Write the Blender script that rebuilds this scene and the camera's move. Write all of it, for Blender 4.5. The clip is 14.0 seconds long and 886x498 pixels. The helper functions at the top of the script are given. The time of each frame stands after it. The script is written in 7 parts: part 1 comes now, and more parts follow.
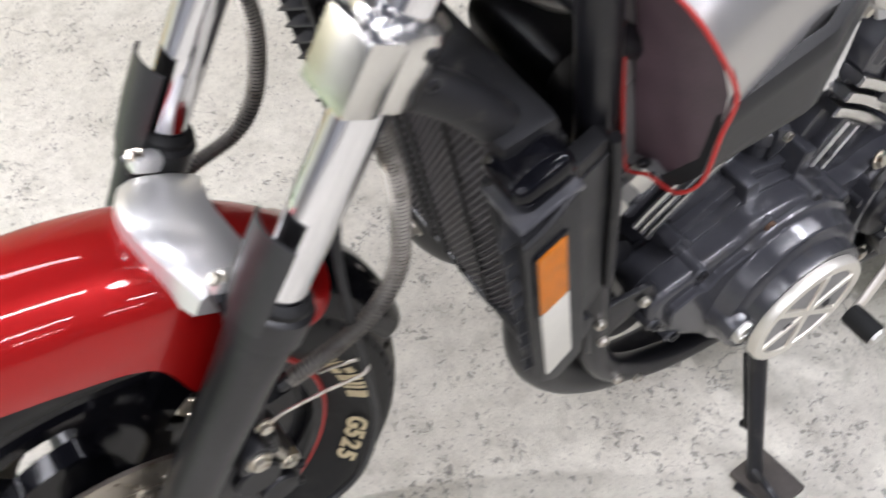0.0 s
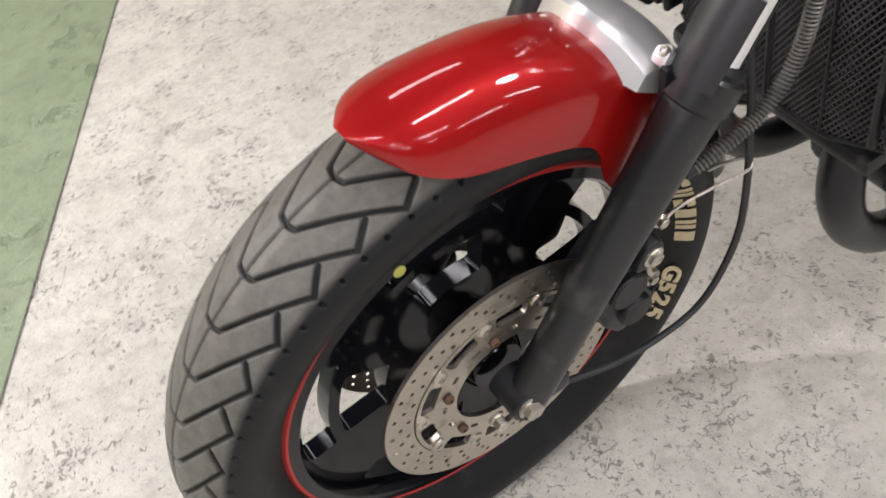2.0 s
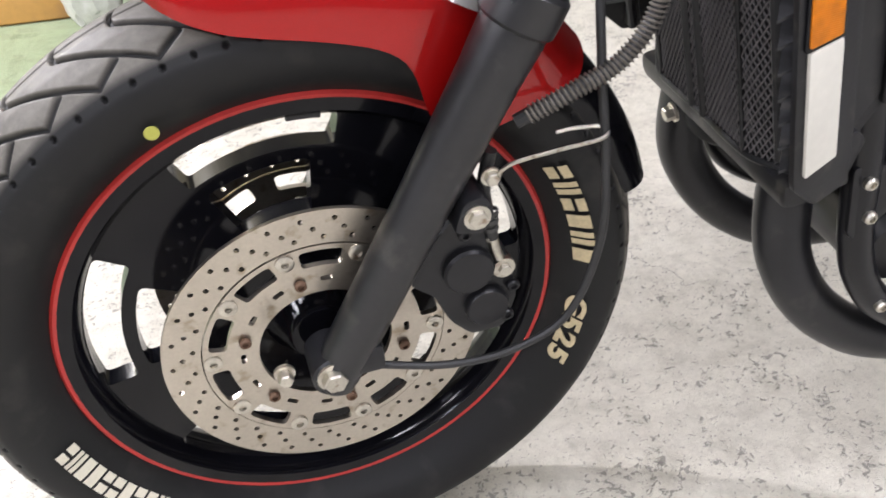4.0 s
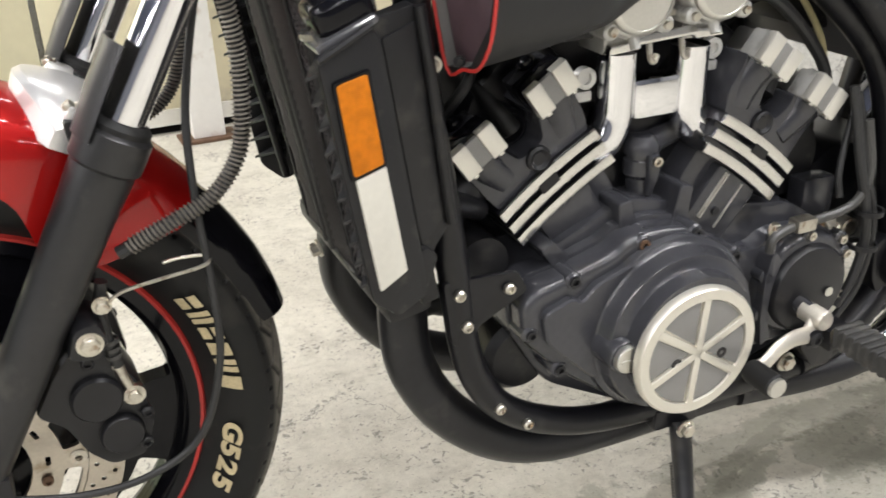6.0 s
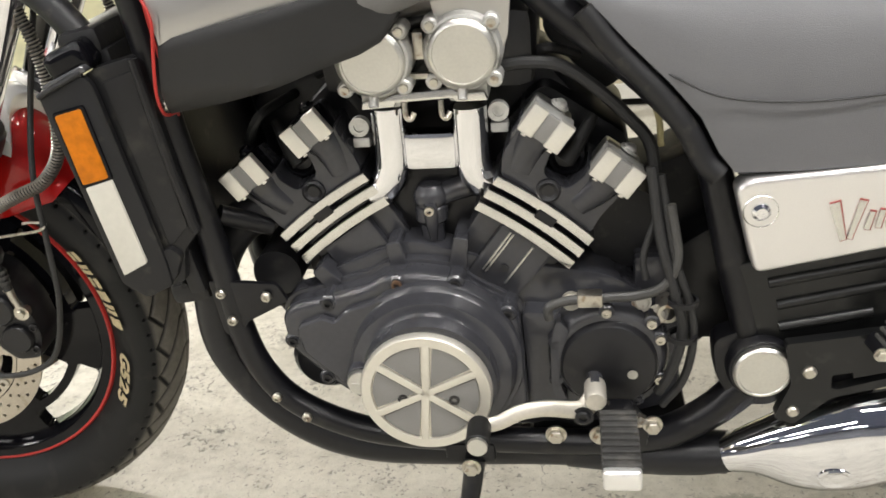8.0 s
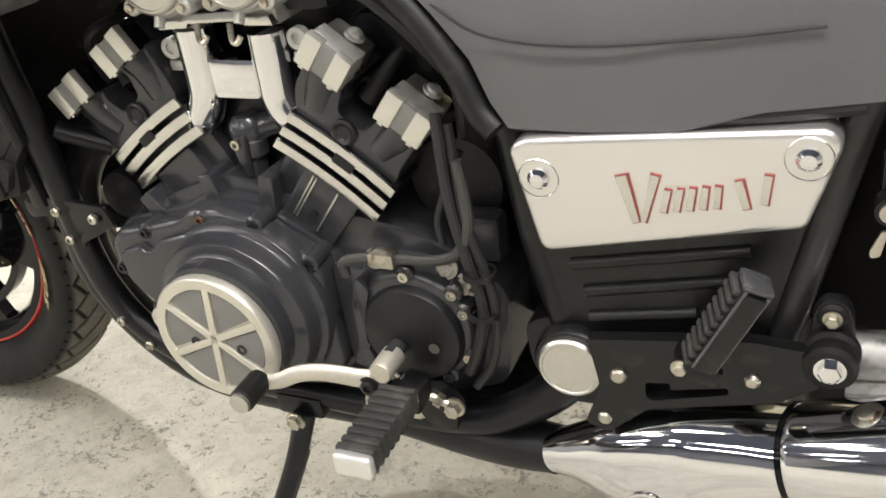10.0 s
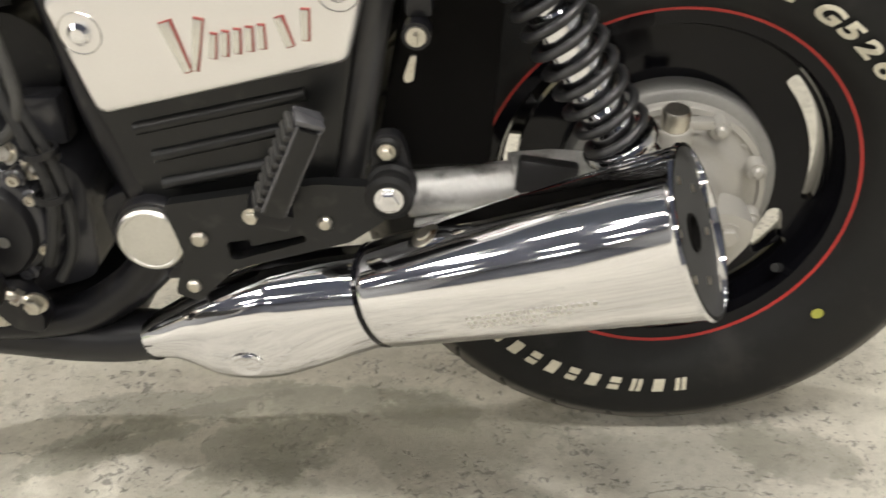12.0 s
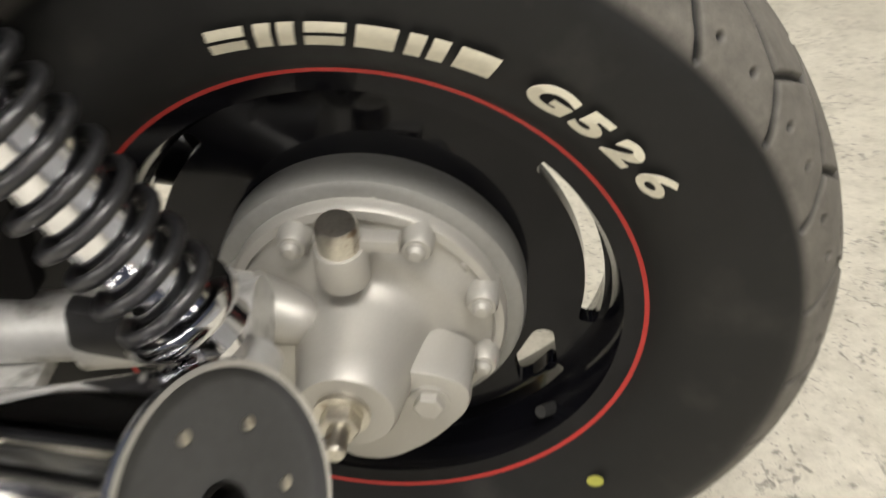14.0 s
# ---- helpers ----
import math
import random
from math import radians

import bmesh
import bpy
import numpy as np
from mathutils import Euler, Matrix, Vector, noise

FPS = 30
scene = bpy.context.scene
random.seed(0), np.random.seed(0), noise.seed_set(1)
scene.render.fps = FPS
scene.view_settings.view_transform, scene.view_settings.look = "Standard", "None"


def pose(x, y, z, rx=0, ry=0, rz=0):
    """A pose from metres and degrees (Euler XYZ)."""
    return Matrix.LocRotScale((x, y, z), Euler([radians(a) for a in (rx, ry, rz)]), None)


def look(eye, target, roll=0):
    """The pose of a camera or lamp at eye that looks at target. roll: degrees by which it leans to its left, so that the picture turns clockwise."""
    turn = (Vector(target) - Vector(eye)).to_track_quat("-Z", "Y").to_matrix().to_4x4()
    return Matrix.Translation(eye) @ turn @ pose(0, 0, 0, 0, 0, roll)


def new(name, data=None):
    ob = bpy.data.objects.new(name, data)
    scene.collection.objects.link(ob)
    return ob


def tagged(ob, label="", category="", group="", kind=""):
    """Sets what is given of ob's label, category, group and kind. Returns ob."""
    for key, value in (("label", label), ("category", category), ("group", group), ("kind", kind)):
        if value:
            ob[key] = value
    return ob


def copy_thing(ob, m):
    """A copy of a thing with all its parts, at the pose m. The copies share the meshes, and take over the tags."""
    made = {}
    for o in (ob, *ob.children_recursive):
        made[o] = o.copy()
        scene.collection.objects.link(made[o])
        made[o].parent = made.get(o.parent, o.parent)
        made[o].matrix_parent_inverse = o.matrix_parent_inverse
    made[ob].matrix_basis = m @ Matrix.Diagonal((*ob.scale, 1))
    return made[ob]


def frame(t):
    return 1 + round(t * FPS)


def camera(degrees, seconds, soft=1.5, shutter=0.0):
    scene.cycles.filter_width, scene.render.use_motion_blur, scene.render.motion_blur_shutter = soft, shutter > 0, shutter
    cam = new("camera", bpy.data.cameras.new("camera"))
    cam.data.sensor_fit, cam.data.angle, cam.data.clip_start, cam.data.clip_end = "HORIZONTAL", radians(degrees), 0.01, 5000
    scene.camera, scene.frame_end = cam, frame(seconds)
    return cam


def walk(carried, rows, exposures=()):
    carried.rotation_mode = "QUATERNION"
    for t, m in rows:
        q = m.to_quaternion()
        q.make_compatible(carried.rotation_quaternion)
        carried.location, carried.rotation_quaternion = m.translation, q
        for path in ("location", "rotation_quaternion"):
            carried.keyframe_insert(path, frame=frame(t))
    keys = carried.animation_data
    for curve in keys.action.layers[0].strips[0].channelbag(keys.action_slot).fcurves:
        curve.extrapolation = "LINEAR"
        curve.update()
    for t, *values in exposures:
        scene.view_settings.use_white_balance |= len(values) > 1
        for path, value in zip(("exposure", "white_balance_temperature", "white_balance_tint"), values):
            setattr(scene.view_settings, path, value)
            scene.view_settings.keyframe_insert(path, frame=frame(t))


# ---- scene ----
cam = camera(50.4, 14.0, soft=1.6, shutter=0.35)
PATH = [
    (0, (0.0980, -0.5900, 1.1887), (0.7246, 0.5576, -0.3247), -4.74),
    (0.5, (-0.1326, -0.5827, 1.2066), (0.5733, 0.5841, -0.2564), -8.01),
    (1, (-0.2954, -0.5793, 1.2088), (0.5073, 0.5788, -0.2105), -8.04),
    (1.5, (-0.3474, -0.5991, 1.1958), (0.4419, 0.5908, -0.2047), -8.23),
    (2, (-0.2974, -0.6116, 1.1218), (0.3194, 0.6610, -0.2924), -9.01),
    (2.2, (-0.2417, -0.6235, 1.0787), (0.2922, 0.6911, -0.3308), -9.08),
    (4.3, (0.0104, -0.8255, 0.8556), (0.3490, 0.8698, -0.1501), -5.36),
    (4.5, (0.0395, -0.8340, 0.8635), (0.4447, 0.8649, -0.1109), -4.75),
    (5, (0.0887, -0.8644, 0.8759), (0.6660, 0.8303, -0.0155), -3.79),
    (5.5, (0.0993, -0.9097, 0.8713), (0.8091, 0.7722, 0.0542), -3.29),
    (6, (0.1393, -0.9590, 0.8422), (0.8615, 0.7452, 0.0845), -3.29),
    (6.5, (0.2495, -1.0260, 0.8507), (0.8274, 0.7390, 0.1086), -3.70),
    (7, (0.4335, -1.0618, 0.8596), (0.7425, 0.7717, 0.1231), -4.23),
    (7.5, (0.6672, -1.1141, 0.8665), (0.6761, 0.7445, 0.1277), -4.37),
    (8, (0.8948, -1.1653, 0.8965), (0.6133, 0.6680, 0.1481), -4.52),
    (8.2, (0.9762, -1.1460, 0.8816), (0.5751, 0.6658, 0.1355), -4.57),
    (10.3, (1.3341, -0.9222, 0.8294), (0.5450, 0.6816, -0.0679), -6.21),
    (10.5, (1.3280, -0.9378, 0.8127), (0.5929, 0.6774, -0.1096), -6.42),
    (11, (1.3327, -0.9675, 0.7687), (0.7926, 0.7008, -0.1930), -5.32),
    (11.5, (1.3713, -0.9661, 0.7561), (1.0528, 0.7491, -0.2220), -3.86),
    (12, (1.4191, -0.9558, 0.7547), (1.2978, 0.7864, -0.2199), -2.26),
    (12.5, (1.4523, -0.9415, 0.7556), (1.4823, 0.8011, -0.2254), -1.17),
    (13, (1.4913, -0.9100, 0.7567), (1.5910, 0.8180, -0.2453), -0.36),
    (13.5, (1.5794, -0.7946, 0.7708), (1.6559, 0.9066, -0.2781), -0.09),
    (14, (1.7049, -0.5587, 0.7504), (1.5255, 1.0426, -0.4343), -1.57),
]
EXPOSURES = [
    (0.0, -0.05, 5850, 17), (0.5, -0.26, 6100, 17), (1.5, -0.36, 6200, 17), (2.2, -0.24, 6050, 18), (4.3, 0.26, 5900, 18), (4.5, 0.22, 5950, 17), (5.0, 0.10, 6150, 12), (6.0, 0.17, 6250, 12),
    (7.5, 0.12, 6400, 11), (10.3, -0.06, 6600, 10), (12.0, -0.02, 6650, 10), (13.5, -0.04, 6650, 10), (14.0, 0.14, 6700, 10),
]
walk(cam, [(t, look(eye, target, roll)) for t, eye, target, roll in PATH], EXPOSURES)

# ---- light ----
world = bpy.data.worlds.new("garage_world")
scene.world = world
world.use_nodes = True
world.node_tree.nodes["Background"].inputs[0].default_value = (0.9, 0.95, 1.0, 1)
world.node_tree.nodes["Background"].inputs[1].default_value = 0.006

CEIL = 2.9
LAMP_ROWS = [(y, x) for y in (1.1, -1.0, -3.2, -5.4) for x in (-3.6, -1.6, 0.7, 3.0)]
LAMP_ROWS += [(y, x) for y in (-1.0, -3.2, -5.4) for x in (-8.9, -6.2)]
LAMP_WATTS = {1.1: 12.0, -1.0: 25.0, -3.2: 32.0, -5.4: 32.0}


def area_lamp(name, x, y, z, sx, sy, watts, colour):
    lamp = bpy.data.lights.new(name, "AREA")
    lamp.shape, lamp.size, lamp.size_y, lamp.energy, lamp.color = "RECTANGLE", sx, sy, watts, colour
    ob = new(name, lamp)
    ob.matrix_world = pose(x, y, z)
    return ob


for y, x in LAMP_ROWS:
    area_lamp("tube_light", x, y, CEIL - 0.125, 1.18, 0.14, LAMP_WATTS[y], (1.0, 0.97, 0.92))
spot = bpy.data.lights.new("round_light", "AREA")
spot.shape, spot.size, spot.energy, spot.color = "DISK", 0.46, 38.0, (1.0, 0.98, 0.95)
new("round_light", spot).matrix_world = pose(1.85, -1.1, CEIL - 0.135)
# a second round lamp beyond the front wheel, whose light throws the wheel's and engine's shadow towards the walk
far_spot = bpy.data.lights.new("round_light", "AREA")
far_spot.shape, far_spot.size, far_spot.energy, far_spot.color = "DISK", 0.2, 240.0, (1.0, 0.97, 0.92)
new("round_light", far_spot).matrix_world = pose(-2.4, 2.2, CEIL - 0.135)
front_spot = bpy.data.lights.new("round_light", "AREA")
front_spot.shape, front_spot.size, front_spot.energy, front_spot.color = "DISK", 0.46, 38.0, (1.0, 0.98, 0.95)
new("round_light", front_spot).matrix_world = pose(-3.55, -1.55, CEIL - 0.135)


# ---- materials ----
def mat(name, colour, rough=0.5, metal=0.0, scale=40.0, vary=0.12, bump=0.0, coat=0.0, dirt=None, dirt_amount=0.0, spec=0.5, big=None):
    """A surface with grain at a fine scale and wear at a coarse one, in object space."""
    m = bpy.data.materials.new(name)
    m.use_nodes = True
    nt = m.node_tree
    b = nt.nodes["Principled BSDF"]
    tc = nt.nodes.new("ShaderNodeTexCoord")
    fine = nt.nodes.new("ShaderNodeTexNoise")
    fine.inputs["Scale"].default_value, fine.inputs["Detail"].default_value = scale * 4, 6
    coarse = nt.nodes.new("ShaderNodeTexNoise")
    coarse.inputs["Scale"].default_value, coarse.inputs["Detail"].default_value = big or scale * 0.35, 4
    for n in (fine, coarse):
        nt.links.new(tc.outputs["Object"], n.inputs["Vector"])
    ramp = nt.nodes.new("ShaderNodeValToRGB")
    lo = [max(0.0, c * (1 - vary)) for c in colour]
    hi = [min(1.0, c * (1 + vary)) for c in colour]
    ramp.color_ramp.elements[0].position, ramp.color_ramp.elements[1].position = 0.3, 0.7
    ramp.color_ramp.elements[0].color, ramp.color_ramp.elements[1].color = (*lo, 1), (*hi, 1)
    mixf = nt.nodes.new("ShaderNodeMath")
    mixf.operation = "MULTIPLY_ADD"
    mixf.inputs[1].default_value = 0.45
    half = nt.nodes.new("ShaderNodeMath")
    half.operation = "MULTIPLY"
    half.inputs[1].default_value = 0.55
    nt.links.new(coarse.outputs["Fac"], half.inputs[0])
    nt.links.new(fine.outputs["Fac"], mixf.inputs[0])
    nt.links.new(half.outputs[0], mixf.inputs[2])
    nt.links.new(mixf.outputs[0], ramp.inputs["Fac"])
    out = ramp.outputs["Color"]
    if dirt:
        mask = nt.nodes.new("ShaderNodeTexNoise")
        mask.inputs["Scale"].default_value, mask.inputs["Detail"].default_value = scale * 0.8, 9
        nt.links.new(tc.outputs["Object"], mask.inputs["Vector"])
        r2 = nt.nodes.new("ShaderNodeValToRGB")
        r2.color_ramp.elements[0].position, r2.color_ramp.elements[1].position = 0.62 - dirt_amount * 0.3, 0.75
        nt.links.new(mask.outputs["Fac"], r2.inputs["Fac"])
        mx = nt.nodes.new("ShaderNodeMix")
        mx.data_type = "RGBA"
        nt.links.new(r2.outputs["Color"], mx.inputs["Factor"])
        nt.links.new(out, mx.inputs["A"])
        mx.inputs["B"].default_value = (*dirt, 1)
        out = mx.outputs["Result"]
    nt.links.new(out, b.inputs["Base Color"])
    rr = nt.nodes.new("ShaderNodeMapRange")
    rr.inputs["To Min"].default_value, rr.inputs["To Max"].default_value = max(0.02, rough * 0.8), min(1.0, rough * 1.25)
    nt.links.new(mixf.outputs[0], rr.inputs["Value"])
    nt.links.new(rr.outputs["Result"], b.inputs["Roughness"])
    b.inputs["Metallic"].default_value = metal
    b.inputs["Specular IOR Level"].default_value = spec
    b.inputs["Coat Weight"].default_value = coat
    b.inputs["Coat Roughness"].default_value = 0.03
    if bump:
        bp = nt.nodes.new("ShaderNodeBump")
        bp.inputs["Strength"].default_value, bp.inputs["Distance"].default_value = bump, 0.0015
        nt.links.new(fine.outputs["Fac"], bp.inputs["Height"])
        nt.links.new(bp.outputs["Normal"], b.inputs["Normal"])
    return m


M_BLACK = mat("black_paint", (0.006, 0.006, 0.0075), 0.30, spec=0.4, scale=30, vary=0.3, bump=0.04, dirt=(0.03, 0.028, 0.026), dirt_amount=0.1)
M_ENGINE = mat("engine_black", (0.037, 0.0375, 0.043), 0.21, spec=0.6, scale=35, vary=0.14, bump=0.06, dirt=(0.045, 0.043, 0.04), dirt_amount=0.12)
M_SATIN = mat("satin_black", (0.011, 0.011, 0.0125), 0.36, spec=0.4, scale=30, vary=0.25, bump=0.05, dirt=(0.04, 0.037, 0.034), dirt_amount=0.12)
M_GLOSS = mat("gloss_black", (0.004, 0.004, 0.0055), 0.11, scale=12, vary=0.2, coat=0.05, spec=0.22)
M_PLASTIC = mat("black_plastic", (0.010, 0.010, 0.011), 0.42, spec=0.4, scale=60, vary=0.2, bump=0.1, dirt=(0.045, 0.042, 0.036), dirt_amount=0.12)
M_RUBBER = mat("sidewall_rubber", (0.008, 0.008, 0.008), 0.55, spec=0.32, scale=25, vary=0.25, bump=0.05, dirt=(0.024, 0.023, 0.021), dirt_amount=0.2)


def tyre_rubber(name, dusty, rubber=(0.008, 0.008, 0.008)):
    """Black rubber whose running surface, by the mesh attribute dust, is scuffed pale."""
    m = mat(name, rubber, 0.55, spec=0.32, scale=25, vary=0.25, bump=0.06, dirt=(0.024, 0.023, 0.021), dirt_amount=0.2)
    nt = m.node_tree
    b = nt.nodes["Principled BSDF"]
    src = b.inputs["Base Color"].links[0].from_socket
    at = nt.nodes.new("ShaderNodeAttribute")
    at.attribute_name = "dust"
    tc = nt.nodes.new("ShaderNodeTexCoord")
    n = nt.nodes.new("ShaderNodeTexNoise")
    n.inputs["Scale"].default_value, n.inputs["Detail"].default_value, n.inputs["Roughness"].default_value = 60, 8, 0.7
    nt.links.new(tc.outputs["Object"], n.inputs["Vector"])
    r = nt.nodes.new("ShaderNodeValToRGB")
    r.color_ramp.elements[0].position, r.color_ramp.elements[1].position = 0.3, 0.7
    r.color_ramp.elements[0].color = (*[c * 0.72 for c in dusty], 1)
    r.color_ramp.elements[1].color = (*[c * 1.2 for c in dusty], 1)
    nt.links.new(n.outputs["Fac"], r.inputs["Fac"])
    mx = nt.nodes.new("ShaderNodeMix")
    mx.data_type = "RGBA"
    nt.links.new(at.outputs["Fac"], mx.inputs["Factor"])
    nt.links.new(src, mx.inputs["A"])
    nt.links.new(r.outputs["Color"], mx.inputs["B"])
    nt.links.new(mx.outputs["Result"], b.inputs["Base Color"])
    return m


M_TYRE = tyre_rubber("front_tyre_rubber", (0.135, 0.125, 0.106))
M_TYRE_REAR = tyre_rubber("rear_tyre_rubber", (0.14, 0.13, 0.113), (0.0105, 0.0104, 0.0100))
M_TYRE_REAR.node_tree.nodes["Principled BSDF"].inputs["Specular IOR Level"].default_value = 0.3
M_FORK = mat("fork_black", (0.015, 0.0148, 0.0155), 0.32, spec=0.5, scale=30, vary=0.25, bump=0.05, dirt=(0.05, 0.047, 0.042), dirt_amount=0.15)
M_GUARD = mat("grey_guard", (0.024, 0.0235, 0.024), 0.33, spec=0.5, scale=40, vary=0.2, bump=0.05)
M_ENDPLATE = mat("grey_end_plate", (0.06, 0.06, 0.058), 0.8, spec=0.15, scale=40, vary=0.15, bump=0.05)
# flat near-black for the panel gap, the inner fender wall and the muffler outlet
M_DEADBLACK = mat("dead_black", (0.006, 0.0055, 0.005), 0.9, spec=0.1, scale=60, vary=0.3)
M_PEG = mat("peg_rubber", (0.04, 0.039, 0.037), 0.55, scale=60, vary=0.3, bump=0.15, dirt=(0.1, 0.095, 0.085), dirt_amount=0.3)
M_GREYHOSE = mat("grey_hose", (0.05, 0.049, 0.046), 0.45, scale=60, vary=0.25)
M_CHROME = mat("chrome", (0.82, 0.82, 0.84), 0.06, 1.0, scale=10, vary=0.03)
M_POLISH = mat("polished_aluminium", (0.7, 0.69, 0.66), 0.22, 1.0, scale=60, vary=0.06, bump=0.03)
M_ALU = mat("brushed_aluminium", (0.66, 0.65, 0.61), 0.34, 1.0, scale=80, vary=0.08, bump=0.05)
M_SATINALU = mat("satin_aluminium", (0.9, 0.89, 0.87), 0.3, 0.75, scale=200, vary=0.02, big=4)
M_COVER = mat("satin_side_cover", (0.8, 0.785, 0.775), 0.3, 0.85, scale=150, vary=0.03, bump=0.02, big=5)
M_CAST = mat("cast_aluminium", (0.57, 0.565, 0.54), 0.42, 0.5, scale=50, vary=0.12, bump=0.15, dirt=(0.2, 0.19, 0.17), dirt_amount=0.25)
M_STEEL = mat("zinc_steel", (0.58, 0.55, 0.48), 0.32, 1.0, scale=120, vary=0.2, dirt=(0.2, 0.11, 0.05), dirt_amount=0.15)
M_DISC = mat("disc_steel", (0.52, 0.475, 0.405), 0.36, 1.0, scale=70, vary=0.12, dirt=(0.3, 0.24, 0.16), dirt_amount=0.1)
M_RED = mat("red_metallic_paint", (0.36, 0.003, 0.002), 0.42, 0.45, spec=0.2, scale=300, vary=0.15, coat=0.8, big=6)
M_LINE = mat("red_line", (0.43, 0.026, 0.02), 0.45, scale=60, vary=0.15)
M_GREYMETAL = mat("silver_paint", (0.5, 0.49, 0.47), 0.3, 0.85, scale=300, vary=0.06, coat=0.5, big=5)
M_CHAR = mat("charcoal_panel", (0.017, 0.017, 0.017), 0.42, spec=0.4, scale=90, vary=0.15, bump=0.05)
M_SEAT = mat("grey_vinyl", (0.12, 0.12, 0.125), 0.5, scale=220, vary=0.12, bump=0.25, big=6)
M_HOSE = mat("hose_spring", (0.27, 0.25, 0.215), 0.45, 0.5, scale=90, vary=0.25, dirt=(0.13, 0.11, 0.085), dirt_amount=0.3)
M_RIBPANEL = mat("satin_grey_black_plastic", (0.0065, 0.0068, 0.007), 0.34, spec=0.45, scale=60, vary=0.15, bump=0.03, dirt=(0.025, 0.024, 0.022), dirt_amount=0.1)
M_HOUSING = mat("clean_casting", (0.43, 0.415, 0.38), 0.46, 0.45, scale=120, vary=0.06, bump=0.12, big=7)
M_DRUM = mat("dull_grey_casting", (0.27, 0.265, 0.25), 0.5, 0.4, scale=60, vary=0.12, bump=0.1)
M_CABLE = mat("black_cable", (0.018, 0.018, 0.018), 0.5, scale=60, vary=0.3)
M_LETTER = mat("letter_cream", (0.62, 0.58, 0.46), 0.6, scale=60, vary=0.12)
M_LETTER_OLD = mat("letter_yellowed", (0.6, 0.5, 0.3), 0.6, scale=90, vary=0.25)
M_YELLOW = mat("yellow_mark", (0.4, 0.4, 0.07), 0.6, scale=60, vary=0.15)
M_WHITE = mat("white_reflector", (0.62, 0.6, 0.53), 0.35, scale=40, vary=0.06)
M_SPRING = mat("spring_black", (0.016, 0.016, 0.017), 0.30, spec=0.55, scale=40, vary=0.2, dirt=(0.05, 0.047, 0.042), dirt_amount=0.15)
M_RUST = mat("rusty_bolt", (0.13, 0.075, 0.045), 0.6, 0.4, scale=150, vary=0.4)


def amber():
    m = mat("amber_reflector", (0.56, 0.165, 0.002), 0.34, spec=0.25, scale=30, vary=0.22, big=60)
    nt = m.node_tree
    b = nt.nodes["Principled BSDF"]
    tc = nt.nodes.new("ShaderNodeTexCoord")
    w = nt.nodes.new("ShaderNodeTexWave")
    w.bands_direction = "Z"
    w.inputs["Scale"].default_value = 190
    w.inputs["Distortion"].default_value, w.inputs["Detail Scale"].default_value = 1.5, 3.0
    bp = nt.nodes.new("ShaderNodeBump")
    bp.inputs["Strength"].default_value, bp.inputs["Distance"].default_value = 0.3, 0.001
    nt.links.new(tc.outputs["Object"], w.inputs["Vector"])
    nt.links.new(w.outputs["Fac"], bp.inputs["Height"])
    nt.links.new(bp.outputs["Normal"], b.inputs["Normal"])
    return m


M_AMBER = amber()


